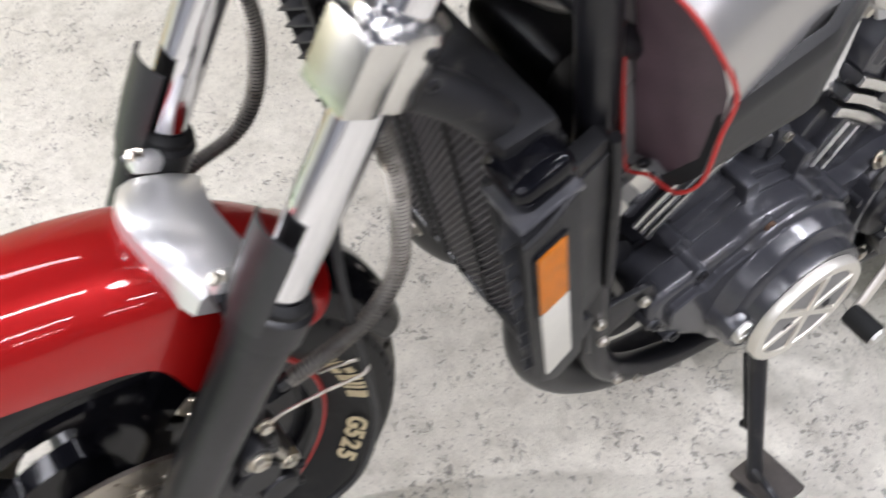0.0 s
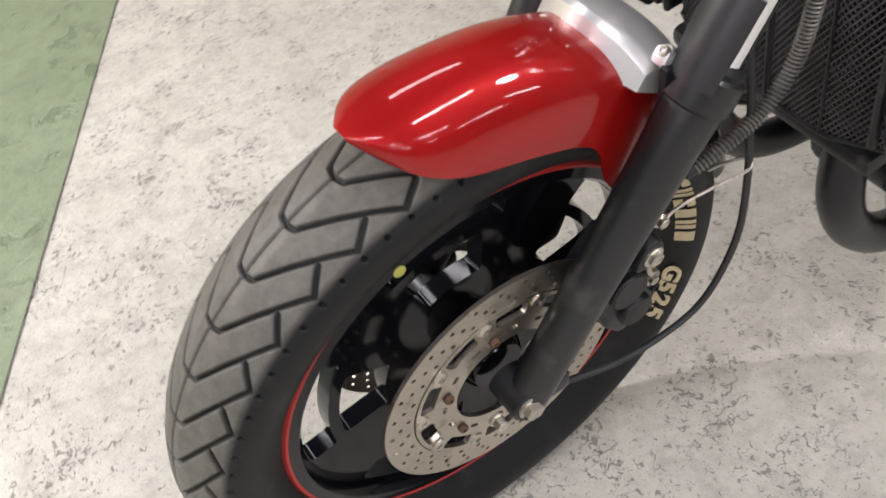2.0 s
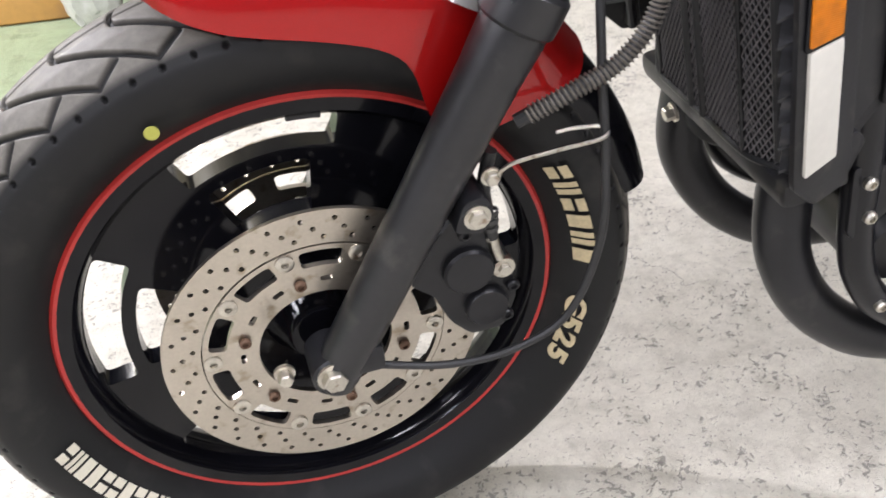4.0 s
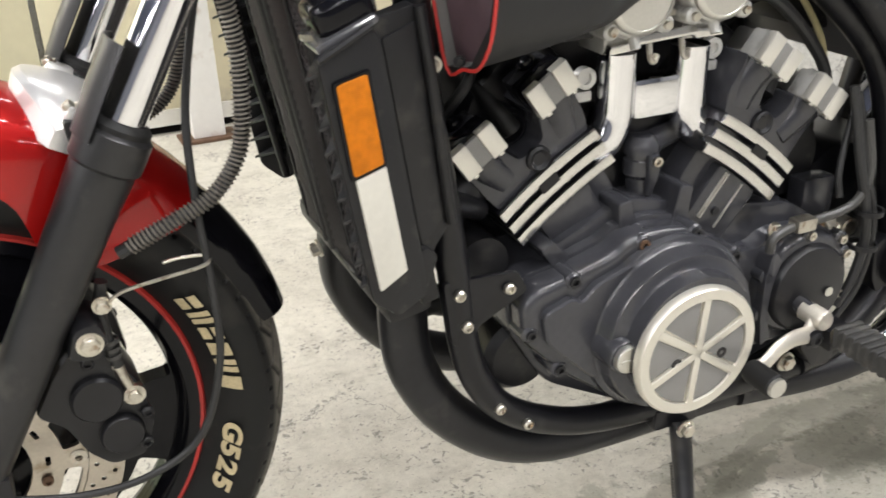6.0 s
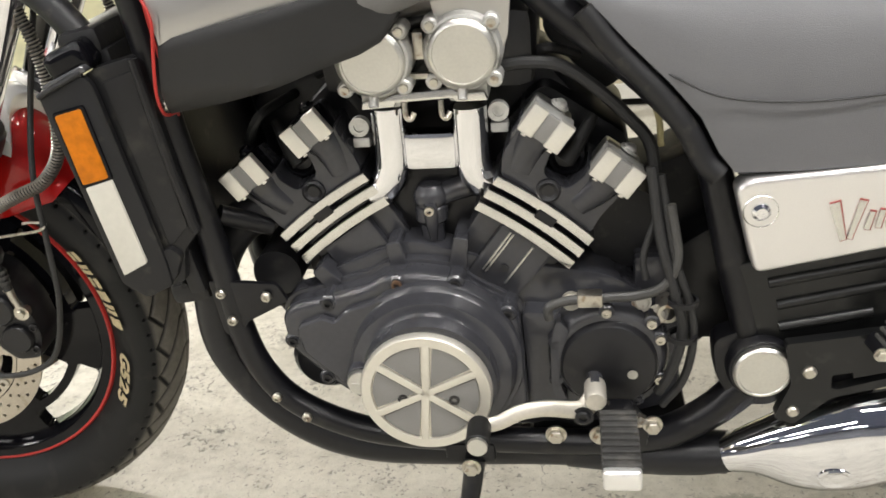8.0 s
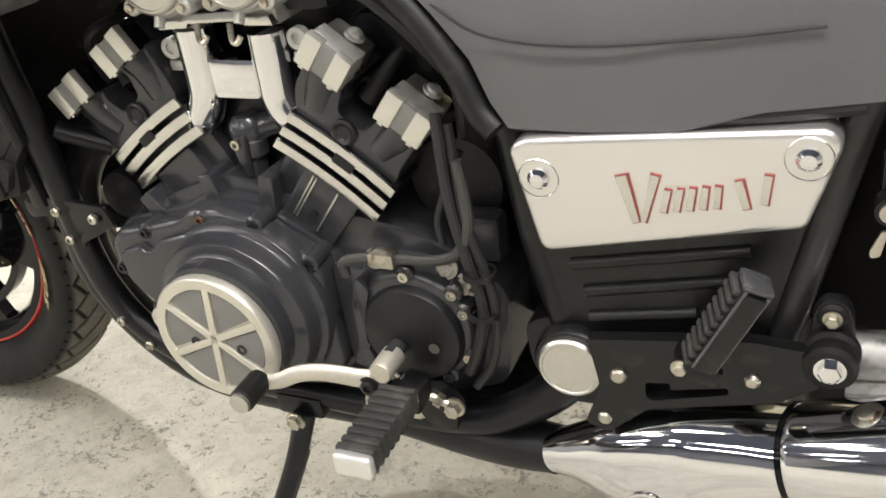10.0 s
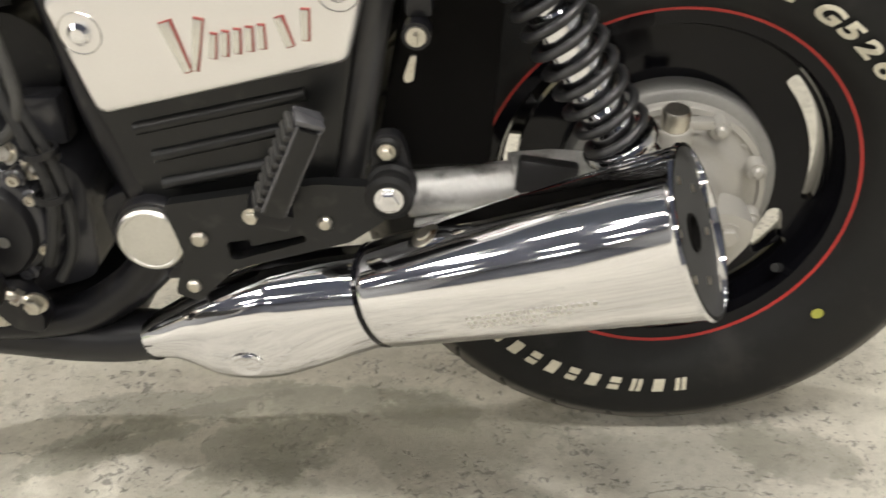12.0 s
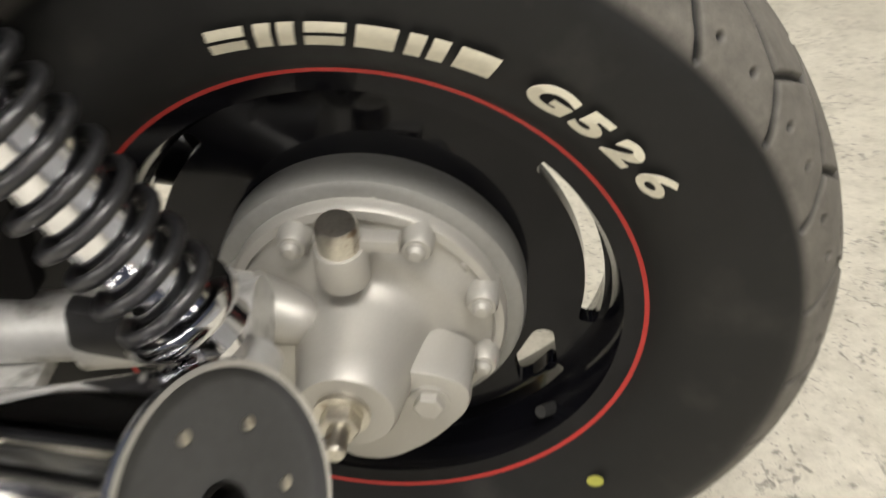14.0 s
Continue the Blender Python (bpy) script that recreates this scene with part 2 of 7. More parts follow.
def concrete(name, tones, speck, rough, pit_scale=95.0, stain_scale=1.7, stain_shade=()):
    """Worn concrete: blotches, trowel clouds, dark pits and pale grains."""
    m = bpy.data.materials.new(name)
    m.use_nodes = True
    nt = m.node_tree
    b = nt.nodes["Principled BSDF"]
    tc = nt.nodes.new("ShaderNodeTexCoord")

    def noise_node(scale, detail, rough_=0.6, dist=0.0):
        n = nt.nodes.new("ShaderNodeTexNoise")
        n.inputs["Scale"].default_value, n.inputs["Detail"].default_value = scale, detail
        n.inputs["Roughness"].default_value, n.inputs["Distortion"].default_value = rough_, dist
        nt.links.new(tc.outputs["Object"], n.inputs["Vector"])
        return n

    def ramp_node(src, stops):
        r = nt.nodes.new("ShaderNodeValToRGB")
        while len(r.color_ramp.elements) < len(stops):
            r.color_ramp.elements.new(0.5)
        for e, (p, c) in zip(r.color_ramp.elements, stops):
            e.position, e.color = p, (*c, 1)
        nt.links.new(src, r.inputs["Fac"])
        return r

    def mix_node(fac, a, bcol, mode="MIX"):
        x = nt.nodes.new("ShaderNodeMix")
        x.data_type, x.blend_type = "RGBA", mode
        if isinstance(fac, float):
            x.inputs["Factor"].default_value = fac
        else:
            nt.links.new(fac, x.inputs["Factor"])
        nt.links.new(a, x.inputs["A"])
        if isinstance(bcol, tuple):
            x.inputs["B"].default_value = (*bcol, 1)
        else:
            nt.links.new(bcol, x.inputs["B"])
        return x.outputs["Result"]

    cloud = noise_node(stain_scale, 7, 0.62, 0.3)
    base = ramp_node(cloud.outputs["Fac"], [(0.3, tones[0]), (0.48, tones[1]), (0.68, tones[2])]).outputs["Color"]
    mottle = noise_node(20, 7, 0.7, 0.1)
    mcol = ramp_node(mottle.outputs["Fac"], [(0.34, (0.76, 0.755, 0.735)), (0.50, (1, 1, 1)), (0.7, (1.08, 1.08, 1.07))]).outputs["Color"]
    base = mix_node(0.8, base, mcol, "MULTIPLY")
    wear = noise_node(7.5, 12, 0.74, 0.08)
    wcol = ramp_node(wear.outputs["Fac"], [(0.40, (0.88, 0.88, 0.865)), (0.49, (1, 1, 1)), (0.58, (1.05, 1.05, 1.04))]).outputs["Color"]
    base = mix_node(0.7, base, wcol, "MULTIPLY")
    grain = noise_node(75, 8, 0.8)
    gcol = ramp_node(grain.outputs["Fac"], [(0.34, (0.6, 0.59, 0.57)), (0.52, (1, 1, 1)), (0.68, (1.1, 1.1, 1.09))]).outputs["Color"]
    base = mix_node(0.4, base, gcol, "MULTIPLY")
    pits = noise_node(pit_scale, 3, 0.6, 0.9)
    clusters = noise_node(9, 5, 0.65)
    add = nt.nodes.new("ShaderNodeMath")
    add.operation = "MULTIPLY_ADD"
    add.inputs[1].default_value = 0.6
    nt.links.new(clusters.outputs["Fac"], add.inputs[0])
    nt.links.new(pits.outputs["Fac"], add.inputs[2])
    pit = ramp_node(add.outputs[0], [(0.905, (0, 0, 0)), (0.975, (0.72, 0.72, 0.72))])
    base = mix_node(pit.outputs["Color"], base, speck)
    fine = noise_node(150, 2, 0.5)
    fpit = ramp_node(fine.outputs["Fac"], [(0.635, (0, 0, 0)), (0.70, (0.75, 0.75, 0.75))])
    base = mix_node(fpit.outputs["Color"], base, tuple(c * 1.5 for c in speck))
    mp = nt.nodes.new("ShaderNodeMapping")
    mp.inputs["Rotation"].default_value, mp.inputs["Scale"].default_value = (0, 0, radians(35)), (26, 75, 20)
    nt.links.new(tc.outputs["Object"], mp.inputs["Vector"])
    scratch = nt.nodes.new("ShaderNodeTexNoise")
    scratch.inputs["Scale"].default_value, scratch.inputs["Detail"].default_value, scratch.inputs["Roughness"].default_value = 1.0, 6, 0.7
    nt.links.new(mp.outputs["Vector"], scratch.inputs["Vector"])
    mark = ramp_node(scratch.outputs["Fac"], [(0.675, (0, 0, 0)), (0.73, (0.6, 0.6, 0.6))])
    base = mix_node(mark.outputs["Color"], base, tuple(c * 1.6 for c in speck))
    if stain_shade:
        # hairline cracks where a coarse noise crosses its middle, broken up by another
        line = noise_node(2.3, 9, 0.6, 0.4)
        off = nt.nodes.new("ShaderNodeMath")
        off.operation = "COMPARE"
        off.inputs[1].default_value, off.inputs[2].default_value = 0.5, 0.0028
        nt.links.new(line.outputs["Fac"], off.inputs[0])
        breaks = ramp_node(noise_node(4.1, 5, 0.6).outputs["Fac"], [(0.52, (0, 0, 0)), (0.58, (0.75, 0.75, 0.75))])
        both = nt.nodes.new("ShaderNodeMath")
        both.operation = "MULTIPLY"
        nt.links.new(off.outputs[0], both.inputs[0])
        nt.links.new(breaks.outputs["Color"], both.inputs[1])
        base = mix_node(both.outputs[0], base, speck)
    # dark patches: greenish stains, together with floor shade painted into the colour
    for cx, cy, sx, sy, turn, deep in stain_shade:
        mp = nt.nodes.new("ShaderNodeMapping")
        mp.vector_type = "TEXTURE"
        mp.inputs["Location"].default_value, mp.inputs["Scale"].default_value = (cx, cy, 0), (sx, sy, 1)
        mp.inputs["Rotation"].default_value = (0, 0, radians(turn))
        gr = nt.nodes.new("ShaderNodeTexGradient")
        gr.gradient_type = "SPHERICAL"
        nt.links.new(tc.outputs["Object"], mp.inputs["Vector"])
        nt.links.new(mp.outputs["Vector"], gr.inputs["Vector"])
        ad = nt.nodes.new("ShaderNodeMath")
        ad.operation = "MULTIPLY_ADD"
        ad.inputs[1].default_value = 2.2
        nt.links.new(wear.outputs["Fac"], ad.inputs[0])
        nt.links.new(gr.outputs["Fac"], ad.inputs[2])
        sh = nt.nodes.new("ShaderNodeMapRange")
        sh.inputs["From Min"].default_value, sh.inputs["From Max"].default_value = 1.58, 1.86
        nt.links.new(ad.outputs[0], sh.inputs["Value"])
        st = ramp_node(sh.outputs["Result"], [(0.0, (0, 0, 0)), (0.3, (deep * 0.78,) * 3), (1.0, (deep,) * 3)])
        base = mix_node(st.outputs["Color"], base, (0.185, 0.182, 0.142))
    nt.links.new(base, b.inputs["Base Color"])
    rr = nt.nodes.new("ShaderNodeMapRange")
    rr.inputs["To Min"].default_value, rr.inputs["To Max"].default_value = rough[0], rough[1]
    nt.links.new(cloud.outputs["Fac"], rr.inputs["Value"])
    nt.links.new(rr.outputs["Result"], b.inputs["Roughness"])
    bp = nt.nodes.new("ShaderNodeBump")
    bp.inputs["Strength"].default_value, bp.inputs["Distance"].default_value = 0.75, 0.003
    sub = nt.nodes.new("ShaderNodeMath")
    sub.operation = "SUBTRACT"
    nt.links.new(grain.outputs["Fac"], sub.inputs[0])
    nt.links.new(pit.outputs["Color"], sub.inputs[1])
    nt.links.new(sub.outputs[0], bp.inputs["Height"])
    nt.links.new(bp.outputs["Normal"], b.inputs["Normal"])
    return m


# ellipses: stains and streaks, the wide ones and the long band also painted shade
M_FLOOR = concrete("concrete_floor", [(0.485, 0.458, 0.39), (0.56, 0.532, 0.458), (0.615, 0.587, 0.51)], (0.15, 0.14, 0.125), (0.30, 0.52), stain_shade=(
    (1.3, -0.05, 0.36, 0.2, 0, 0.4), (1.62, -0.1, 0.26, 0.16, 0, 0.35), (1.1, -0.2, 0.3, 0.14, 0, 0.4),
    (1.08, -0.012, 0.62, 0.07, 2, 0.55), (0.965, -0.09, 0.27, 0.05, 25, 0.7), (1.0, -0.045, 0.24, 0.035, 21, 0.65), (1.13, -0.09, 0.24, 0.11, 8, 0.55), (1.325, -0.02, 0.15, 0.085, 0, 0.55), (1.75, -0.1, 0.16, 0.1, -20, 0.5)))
M_GREEN = concrete("green_floor_paint", [(0.18, 0.225, 0.135), (0.215, 0.265, 0.16), (0.255, 0.305, 0.195)], (0.12, 0.16, 0.09), (0.35, 0.5), pit_scale=16)
M_WALL = concrete("concrete_wall", [(0.5, 0.49, 0.45), (0.58, 0.57, 0.53), (0.64, 0.63, 0.6)], (0.3, 0.29, 0.27), (0.7, 0.9))
M_PANEL = mat("cream_panel", (0.66, 0.6, 0.42), 0.45, scale=8, vary=0.06, dirt=(0.5, 0.45, 0.33), dirt_amount=0.1)
M_CEIL = mat("dark_ceiling", (0.08, 0.095, 0.16), 0.8, scale=8, vary=0.2)
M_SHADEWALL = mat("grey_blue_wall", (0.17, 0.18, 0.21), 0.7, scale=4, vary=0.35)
M_DARKWALL = mat("pale_wall", (0.52, 0.53, 0.55), 0.7, scale=4, vary=0.25)
M_LAMPBODY = mat("lamp_housing", (0.7, 0.7, 0.68), 0.5, scale=20, vary=0.06)
M_WOOD = mat("plywood", (0.42, 0.26, 0.11), 0.7, scale=14, vary=0.25)
M_ORANGEWOOD = mat("orange_board", (0.62, 0.33, 0.09), 0.6, scale=10, vary=0.14, dirt=(0.42, 0.22, 0.08), dirt_amount=0.25)
M_CARD = mat("tan_cardboard", (0.5, 0.36, 0.19), 0.8, scale=20, vary=0.15)
M_WRAP = mat("milky_plastic_wrap", (0.62, 0.6, 0.56), 0.22, scale=14, vary=0.2, coat=0.4)
M_RUSTPAD = mat("dark_pad", (0.06, 0.052, 0.045), 0.75, scale=30, vary=0.3, bump=0.2)
M_SKIRT = mat("off_white_trim", (0.66, 0.64, 0.58), 0.55, scale=12, vary=0.08)
M_POST = mat("white_post_paint", (0.72, 0.70, 0.66), 0.5, scale=10, vary=0.06, dirt=(0.32, 0.17, 0.08), dirt_amount=0.12)
M_REDPIPE = mat("red_pipe_paint", (0.45, 0.03, 0.025), 0.45, scale=20, vary=0.12)
M_YELLOWED = mat("yellowed_wire", (0.55, 0.48, 0.25), 0.5, scale=40, vary=0.15)


# ---- mesh helpers ----
def part(name, bm, material, parent=None, label="", sharp=35.0, m=None, merge=True):
    """Links a bmesh as one mesh object under a thing or under a part."""
    if merge:
        bmesh.ops.remove_doubles(bm, verts=bm.verts, dist=1e-6)
    bmesh.ops.recalc_face_normals(bm, faces=bm.faces)
    me = bpy.data.meshes.new(name)
    bm.to_mesh(me)
    bm.free()
    for mt in material if isinstance(material, (list, tuple)) else (material,):
        me.materials.append(mt)
    me.polygons.foreach_set("use_smooth", [True] * len(me.polygons))
    me.set_sharp_from_angle(angle=radians(sharp))
    ob = new(name, me)
    if parent:
        ob.parent = parent
    if m is not None:
        ob.matrix_basis = m
    return tagged(ob, label)


def frame_to(p, d, up=(0, 0, 1)):
    """A pose at p whose z axis points along d."""
    d = Vector(d).normalized()
    u = Vector(up)
    if abs(d.dot(u)) > 0.99:
        u = Vector((1, 0, 0))
    x = u.cross(d).normalized()
    y = d.cross(x)
    return Matrix.Translation(p) @ Matrix((x, y, d)).transposed().to_4x4()


def lathe(profile, p, d, segs=40, bm=None, start=0.0, sweep=360.0, up=(0, 0, 1)):
    """Turns a profile of (radius, height) about the axis d through p."""
    bm = bm or bmesh.new()
    m = frame_to(p, d, up)
    full = sweep >= 359.9
    count = segs if full else segs + 1
    rings = []
    for k in range(count):
        a = radians(start + sweep * k / segs)
        ca, sa = math.cos(a), math.sin(a)
        rings.append([bm.verts.new(m @ Vector((r * ca, r * sa, h))) for r, h in profile])
    for k in range(segs):
        r1, r2 = rings[k], rings[(k + 1) % count]
        for i in range(len(profile) - 1):
            vs = [r1[i], r1[i + 1], r2[i + 1], r2[i]]
            vs = [v for n, v in enumerate(vs) if all((v.co - w.co).length > 1e-7 for w in vs[:n])]
            if len(vs) > 2:
                try:
                    bm.faces.new(vs)
                except ValueError:
                    pass
    return bm


def smooth_line(pts, per=8):
    """A smooth line through the given points."""
    pts = [Vector(p) for p in pts]
    if len(pts) < 3:
        return pts
    out = []
    ext = [2 * pts[0] - pts[1], *pts, 2 * pts[-1] - pts[-2]]
    for i in range(1, len(ext) - 2):
        a, b, c, d = ext[i - 1 : i + 3]
        for k in range(per):
            t = k / per
            out.append(0.5 * (2 * b + (c - a) * t + (2 * a - 5 * b + 4 * c - d) * t**2 + (3 * b - a - 3 * c + d) * t**3))
    return out + [pts[-1]]


def tube(pts, radius, segs=14, per=8, bm=None, cap=True, flat=1.0, side=(0, 1, 0)):
    """A round bar along a smooth line; radius may be a list, flat squeezes it along side."""
    bm = bm or bmesh.new()
    line = smooth_line(pts, per)
    n = len(line)
    rad = [radius] * n if not isinstance(radius, (list, tuple)) else [float(v) for v in np.interp(np.linspace(0, 1, n), np.linspace(0, 1, len(radius)), radius)]
    prev, rings = Vector(side), []
    for i, p in enumerate(line):
        d = (line[min(i + 1, n - 1)] - line[max(i - 1, 0)]).normalized()
        u = prev - d * prev.dot(d)
        if u.length < 1e-4:
            u = d.orthogonal()
        u.normalize()
        prev = u
        v = d.cross(u)
        rings.append([bm.verts.new(p + rad[i] * (flat * math.cos(a) * u + math.sin(a) * v)) for a in (2 * math.pi * k / segs for k in range(segs))])
    for r1, r2 in zip(rings, rings[1:]):
        for k in range(segs):
            bm.faces.new((r1[k], r1[(k + 1) % segs], r2[(k + 1) % segs], r2[k]))
    if cap:
        bm.faces.new(rings[0][::-1])
        bm.faces.new(rings[-1])
    return bm


def bevel_all(bm, offset, segs=2, angle=25.0):
    edges = [e for e in bm.edges if len(e.link_faces) == 2 and e.calc_face_angle(0) > radians(angle)]
    if offset and edges:
        bmesh.ops.bevel(bm, geom=edges, offset=offset, segments=segs, profile=0.6, affect="EDGES", clamp_overlap=True)
    return bm


def join(bm, other):
    """Adds another bmesh to bm and frees it."""
    me = bpy.data.meshes.new("scratch")
    other.to_mesh(me)
    other.free()
    bm.from_mesh(me)
    bpy.data.meshes.remove(me)
    return bm


def box(c, size, bevel=0.002, m=None, segs=2):
    bm = bmesh.new()
    bmesh.ops.create_cube(bm, size=1.0)
    bmesh.ops.scale(bm, vec=size, verts=bm.verts)
    bevel_all(bm, bevel, segs)
    bmesh.ops.transform(bm, matrix=(m if m is not None else Matrix()) if c is None else Matrix.Translation(c) @ (m if m is not None else Matrix()), verts=bm.verts)
    return bm


def round_corners(pts, r, per=5):
    """Rounds the corners of a flat outline."""
    out, n = [], len(pts)
    for i in range(n):
        a, b, c = (Vector(pts[(i + k) % n]) for k in (-1, 0, 1))
        rr = r[i] if isinstance(r, (list, tuple)) else r
        u, v = (a - b), (c - b)
        t = min(rr, 0.45 * u.length, 0.45 * v.length)
        if t < 1e-6:
            out.append(tuple(b))
            continue
        p, q = b + u.normalized() * t, b + v.normalized() * t
        for k in range(per + 1):
            s = k / per
            out.append(tuple((1 - s) ** 2 * p + 2 * s * (1 - s) * b + s**2 * q))
    return out


def prism(outline, y0, y1, bevel=0.002, round_r=0.0, segs=2, slope=0.0, holes=()):
    """An outline in x and z, given thickness from y0 to y1 (the near face at y0); slope tilts the near face in y along z."""
    bm = bmesh.new()
    pts = round_corners(outline, round_r) if round_r else outline
    loops = [pts, *holes]
    edges = []
    for lp in loops:
        vs = [bm.verts.new((x, y1, z)) for x, z in lp]
        edges += [bm.edges.new((vs[i], vs[(i + 1) % len(vs)])) for i in range(len(vs))]
    if holes:
        bmesh.ops.triangle_fill(bm, use_beauty=True, use_dissolve=False, edges=edges)
    else:
        bm.faces.new(bm.verts)
    faces = list(bm.faces)
    out = bmesh.ops.extrude_face_region(bm, geom=faces)
    near = [g for g in out["geom"] if isinstance(g, bmesh.types.BMVert)]
    z0 = sum(z for _, z in pts) / len(pts)
    for v in near:
        v.co.y = y0 + slope * (v.co.z - z0)
    bmesh.ops.recalc_face_normals(bm, faces=bm.faces)
    if bevel:
        rim = [e for e in bm.edges if len(e.link_faces) == 2 and e.calc_face_angle(0) > radians(60) and all(v in set(near) for v in e.verts)] if not holes else []
        if rim:
            bmesh.ops.bevel(bm, geom=rim, offset=bevel, segments=segs, profile=0.6, affect="EDGES", clamp_overlap=True)
    return bm


def ring_pts(cx, cz, r, n=24, a0=0.0):
    return [(cx + r * math.cos(a0 + 2 * math.pi * k / n), cz + r * math.sin(a0 + 2 * math.pi * k / n)) for k in range(n)]


def arc_slot(cx, cz, r0, r1, a0, a1, n=10):
    """An arc-shaped outline between two radii and two angles in degrees."""
    outer = [(cx + r1 * math.cos(radians(a)), cz + r1 * math.sin(radians(a))) for a in np.linspace(a0, a1, n)]
    inner = [(cx + r0 * math.cos(radians(a)), cz + r0 * math.sin(radians(a))) for a in np.linspace(a1, a0, n)]
    return outer + inner


def bolt_bm(p, d, r=0.008, h=0.006, washer=True, hexa=True):
    """A bolt head with a washer, its axis along d."""
    bm = bmesh.new()
    if washer:
        lathe([(0, 0), (r * 1.35, 0), (r * 1.35, h * 0.25), (0, h * 0.25)], p, d, 18, bm)
    if hexa:
        lathe([(0, h * 0.2), (r, h * 0.2), (r, h * 0.9), (r * 0.86, h), (0, h)], p, d, 6, bm)
    else:
        lathe([(0, h * 0.2), (r, h * 0.2), (r, h * 0.75), (r * 0.75, h), (r * 0.5, h), (r * 0.5, h * 0.55), (0, h * 0.55)], p, d, 16, bm)
    return bm


def bolt(parent, p, d, r=0.008, h=0.006, material=None, name="bolt", hexa=True, label="", m=None, washer=True):
    return part(name, bolt_bm(p, d, r, h, washer, hexa), material or M_STEEL, parent, label, sharp=30, m=m)


def empty(name, m=None):
    ob = new(name)
    ob.empty_display_size = 0.1
    if m is not None:
        ob.matrix_basis = m
    return ob


LEFT = (0, -1, 0)


# ---- floor, walls and ceiling ----
def slab(name, x0, x1, y0, y1, z0, z1, material, label, category):
    bm = box(((x0 + x1) / 2, (y0 + y1) / 2, (z0 + z1) / 2), (x1 - x0, y1 - y0, z1 - z0), 0)
    return tagged(part(name, bm, material, None, label), category=category, kind="structure")


X0, X1, Y0, Y1 = -11.0, 6.2, -7.6, 2.5
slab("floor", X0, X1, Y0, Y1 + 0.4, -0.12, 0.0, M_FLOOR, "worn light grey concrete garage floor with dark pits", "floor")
slab("ceiling", X0, X1, Y0, Y1 + 0.4, CEIL, CEIL + 0.15, M_CEIL, "dark grey garage ceiling", "ceiling")
slab("wall_north", X0, 2.35, Y1 + 0.02, Y1 + 0.22, 0.0, CEIL, M_WALL, "pale concrete wall behind the cream panels", "wall")
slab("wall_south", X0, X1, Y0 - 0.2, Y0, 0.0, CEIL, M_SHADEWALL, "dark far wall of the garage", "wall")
slab("wall_west", X0 - 0.2, X0, Y0, Y1 + 0.4, 0.0, CEIL, M_DARKWALL, "dark side wall of the garage", "wall")
slab("wall_east", X1, X1 + 0.2, Y0, Y1 + 0.4, 0.0, CEIL, M_DARKWALL, "dark side wall of the garage", "wall")
corner = tagged(part("wall_corner", box((0, 0, CEIL / 2), (4.4, 0.2, CEIL), 0.004), M_WALL, None, "rough whitish concrete wall behind the rear wheel", m=pose(4.35, 0.82, 0, 0, 0, -19)), category="wall", kind="structure")

# painted green strip along the wall side, its edge running obliquely
green_bm = bmesh.new()
vs = [green_bm.verts.new(p) for p in ((-1.31, -1.0, 0.004), (0.45, 2.49, 0.004), (-5.1, 2.49, 0.004), (-5.1, -1.0, 0.004))]
green_bm.faces.new(vs)
tagged(part("floor_marking", green_bm, M_GREEN, None, "worn green painted strip on the concrete floor"), category="floor marking", kind="structure")

# cream panels with a dark gap below, standing before the wall
for k in range(5):
    x = -2.6 + k * 0.93
    tagged(part("wall_panel", box((x + 0.46, Y1 - 0.02, 1.24), (0.91, 0.035, 2.36), 0.006), M_PANEL, None, "cream sheet metal wall panel"), category="panel", group="cream wall panels", kind="structure")

slab("baseboard", -2.6, 2.05, Y1 - 0.062, Y1 - 0.042, 0.03, 0.085, M_SKIRT, "off-white skirting rail under the wall panels", "baseboard")
# solid near-black strip in the gap, its colour standing in for shade
slab("panel_gap", -2.6, 2.05, Y1 - 0.036, Y1 - 0.004, 0.0, 0.055, M_DEADBLACK, "dark strip standing for the shaded gap below the wall panels", "gap")


def ceiling_lamp(m):
    ob = empty("ceiling_lamp", m)
    part("housing", box((0, 0, 0.05), (1.26, 0.18, 0.08), 0.01), M_LAMPBODY, ob)
    part("end_cap", box((0.61, 0, 0.0), (0.03, 0.16, 0.045), 0.006), M_LAMPBODY, ob)
    part("end_cap", box((-0.61, 0, 0.0), (0.03, 0.16, 0.045), 0.006), M_LAMPBODY, ob)
    return tagged(ob, "white fluorescent batten lamp on the ceiling", "lamp", "ceiling lamps")


def round_lamp(m, r=0.104):
    ob = empty("round_lamp", m)
    part("rim", lathe([(r, -0.004), (r + 0.021, -0.004), (r + 0.026, 0.004), (r + 0.026, 0.06), (r, 0.06)], (0, 0, 0), (0, 0, 1), 40), M_LAMPBODY, ob)
    part("back_plate", lathe([(0, 0.05), (r + 0.011, 0.05), (r + 0.006, 0.13), (0, 0.13)], (0, 0, 0), (0, 0, 1), 40), M_LAMPBODY, ob)
    return tagged(ob, "white round lamp on the ceiling", "lamp", "ceiling lamps")


round_lamp(pose(-2.4, 2.2, CEIL - 0.131))
copy_thing(round_lamp(pose(1.85, -1.1, CEIL - 0.131), 0.234), pose(-3.55, -1.55, CEIL - 0.131))
first = None
for y, x in LAMP_ROWS:
    if first is None:
        first = ceiling_lamp(pose(x, y, CEIL - 0.092))
    else:
        copy_thing(first, pose(x, y, CEIL - 0.092))


# ---- the motorcycle: front ----
LEAN_M = pose(0, 0, 0, 4.0, 0, 0)
bike = tagged(empty("motorcycle", LEAN_M), "black V-four cruiser motorcycle with red front fender on its side stand", "motorcycle")

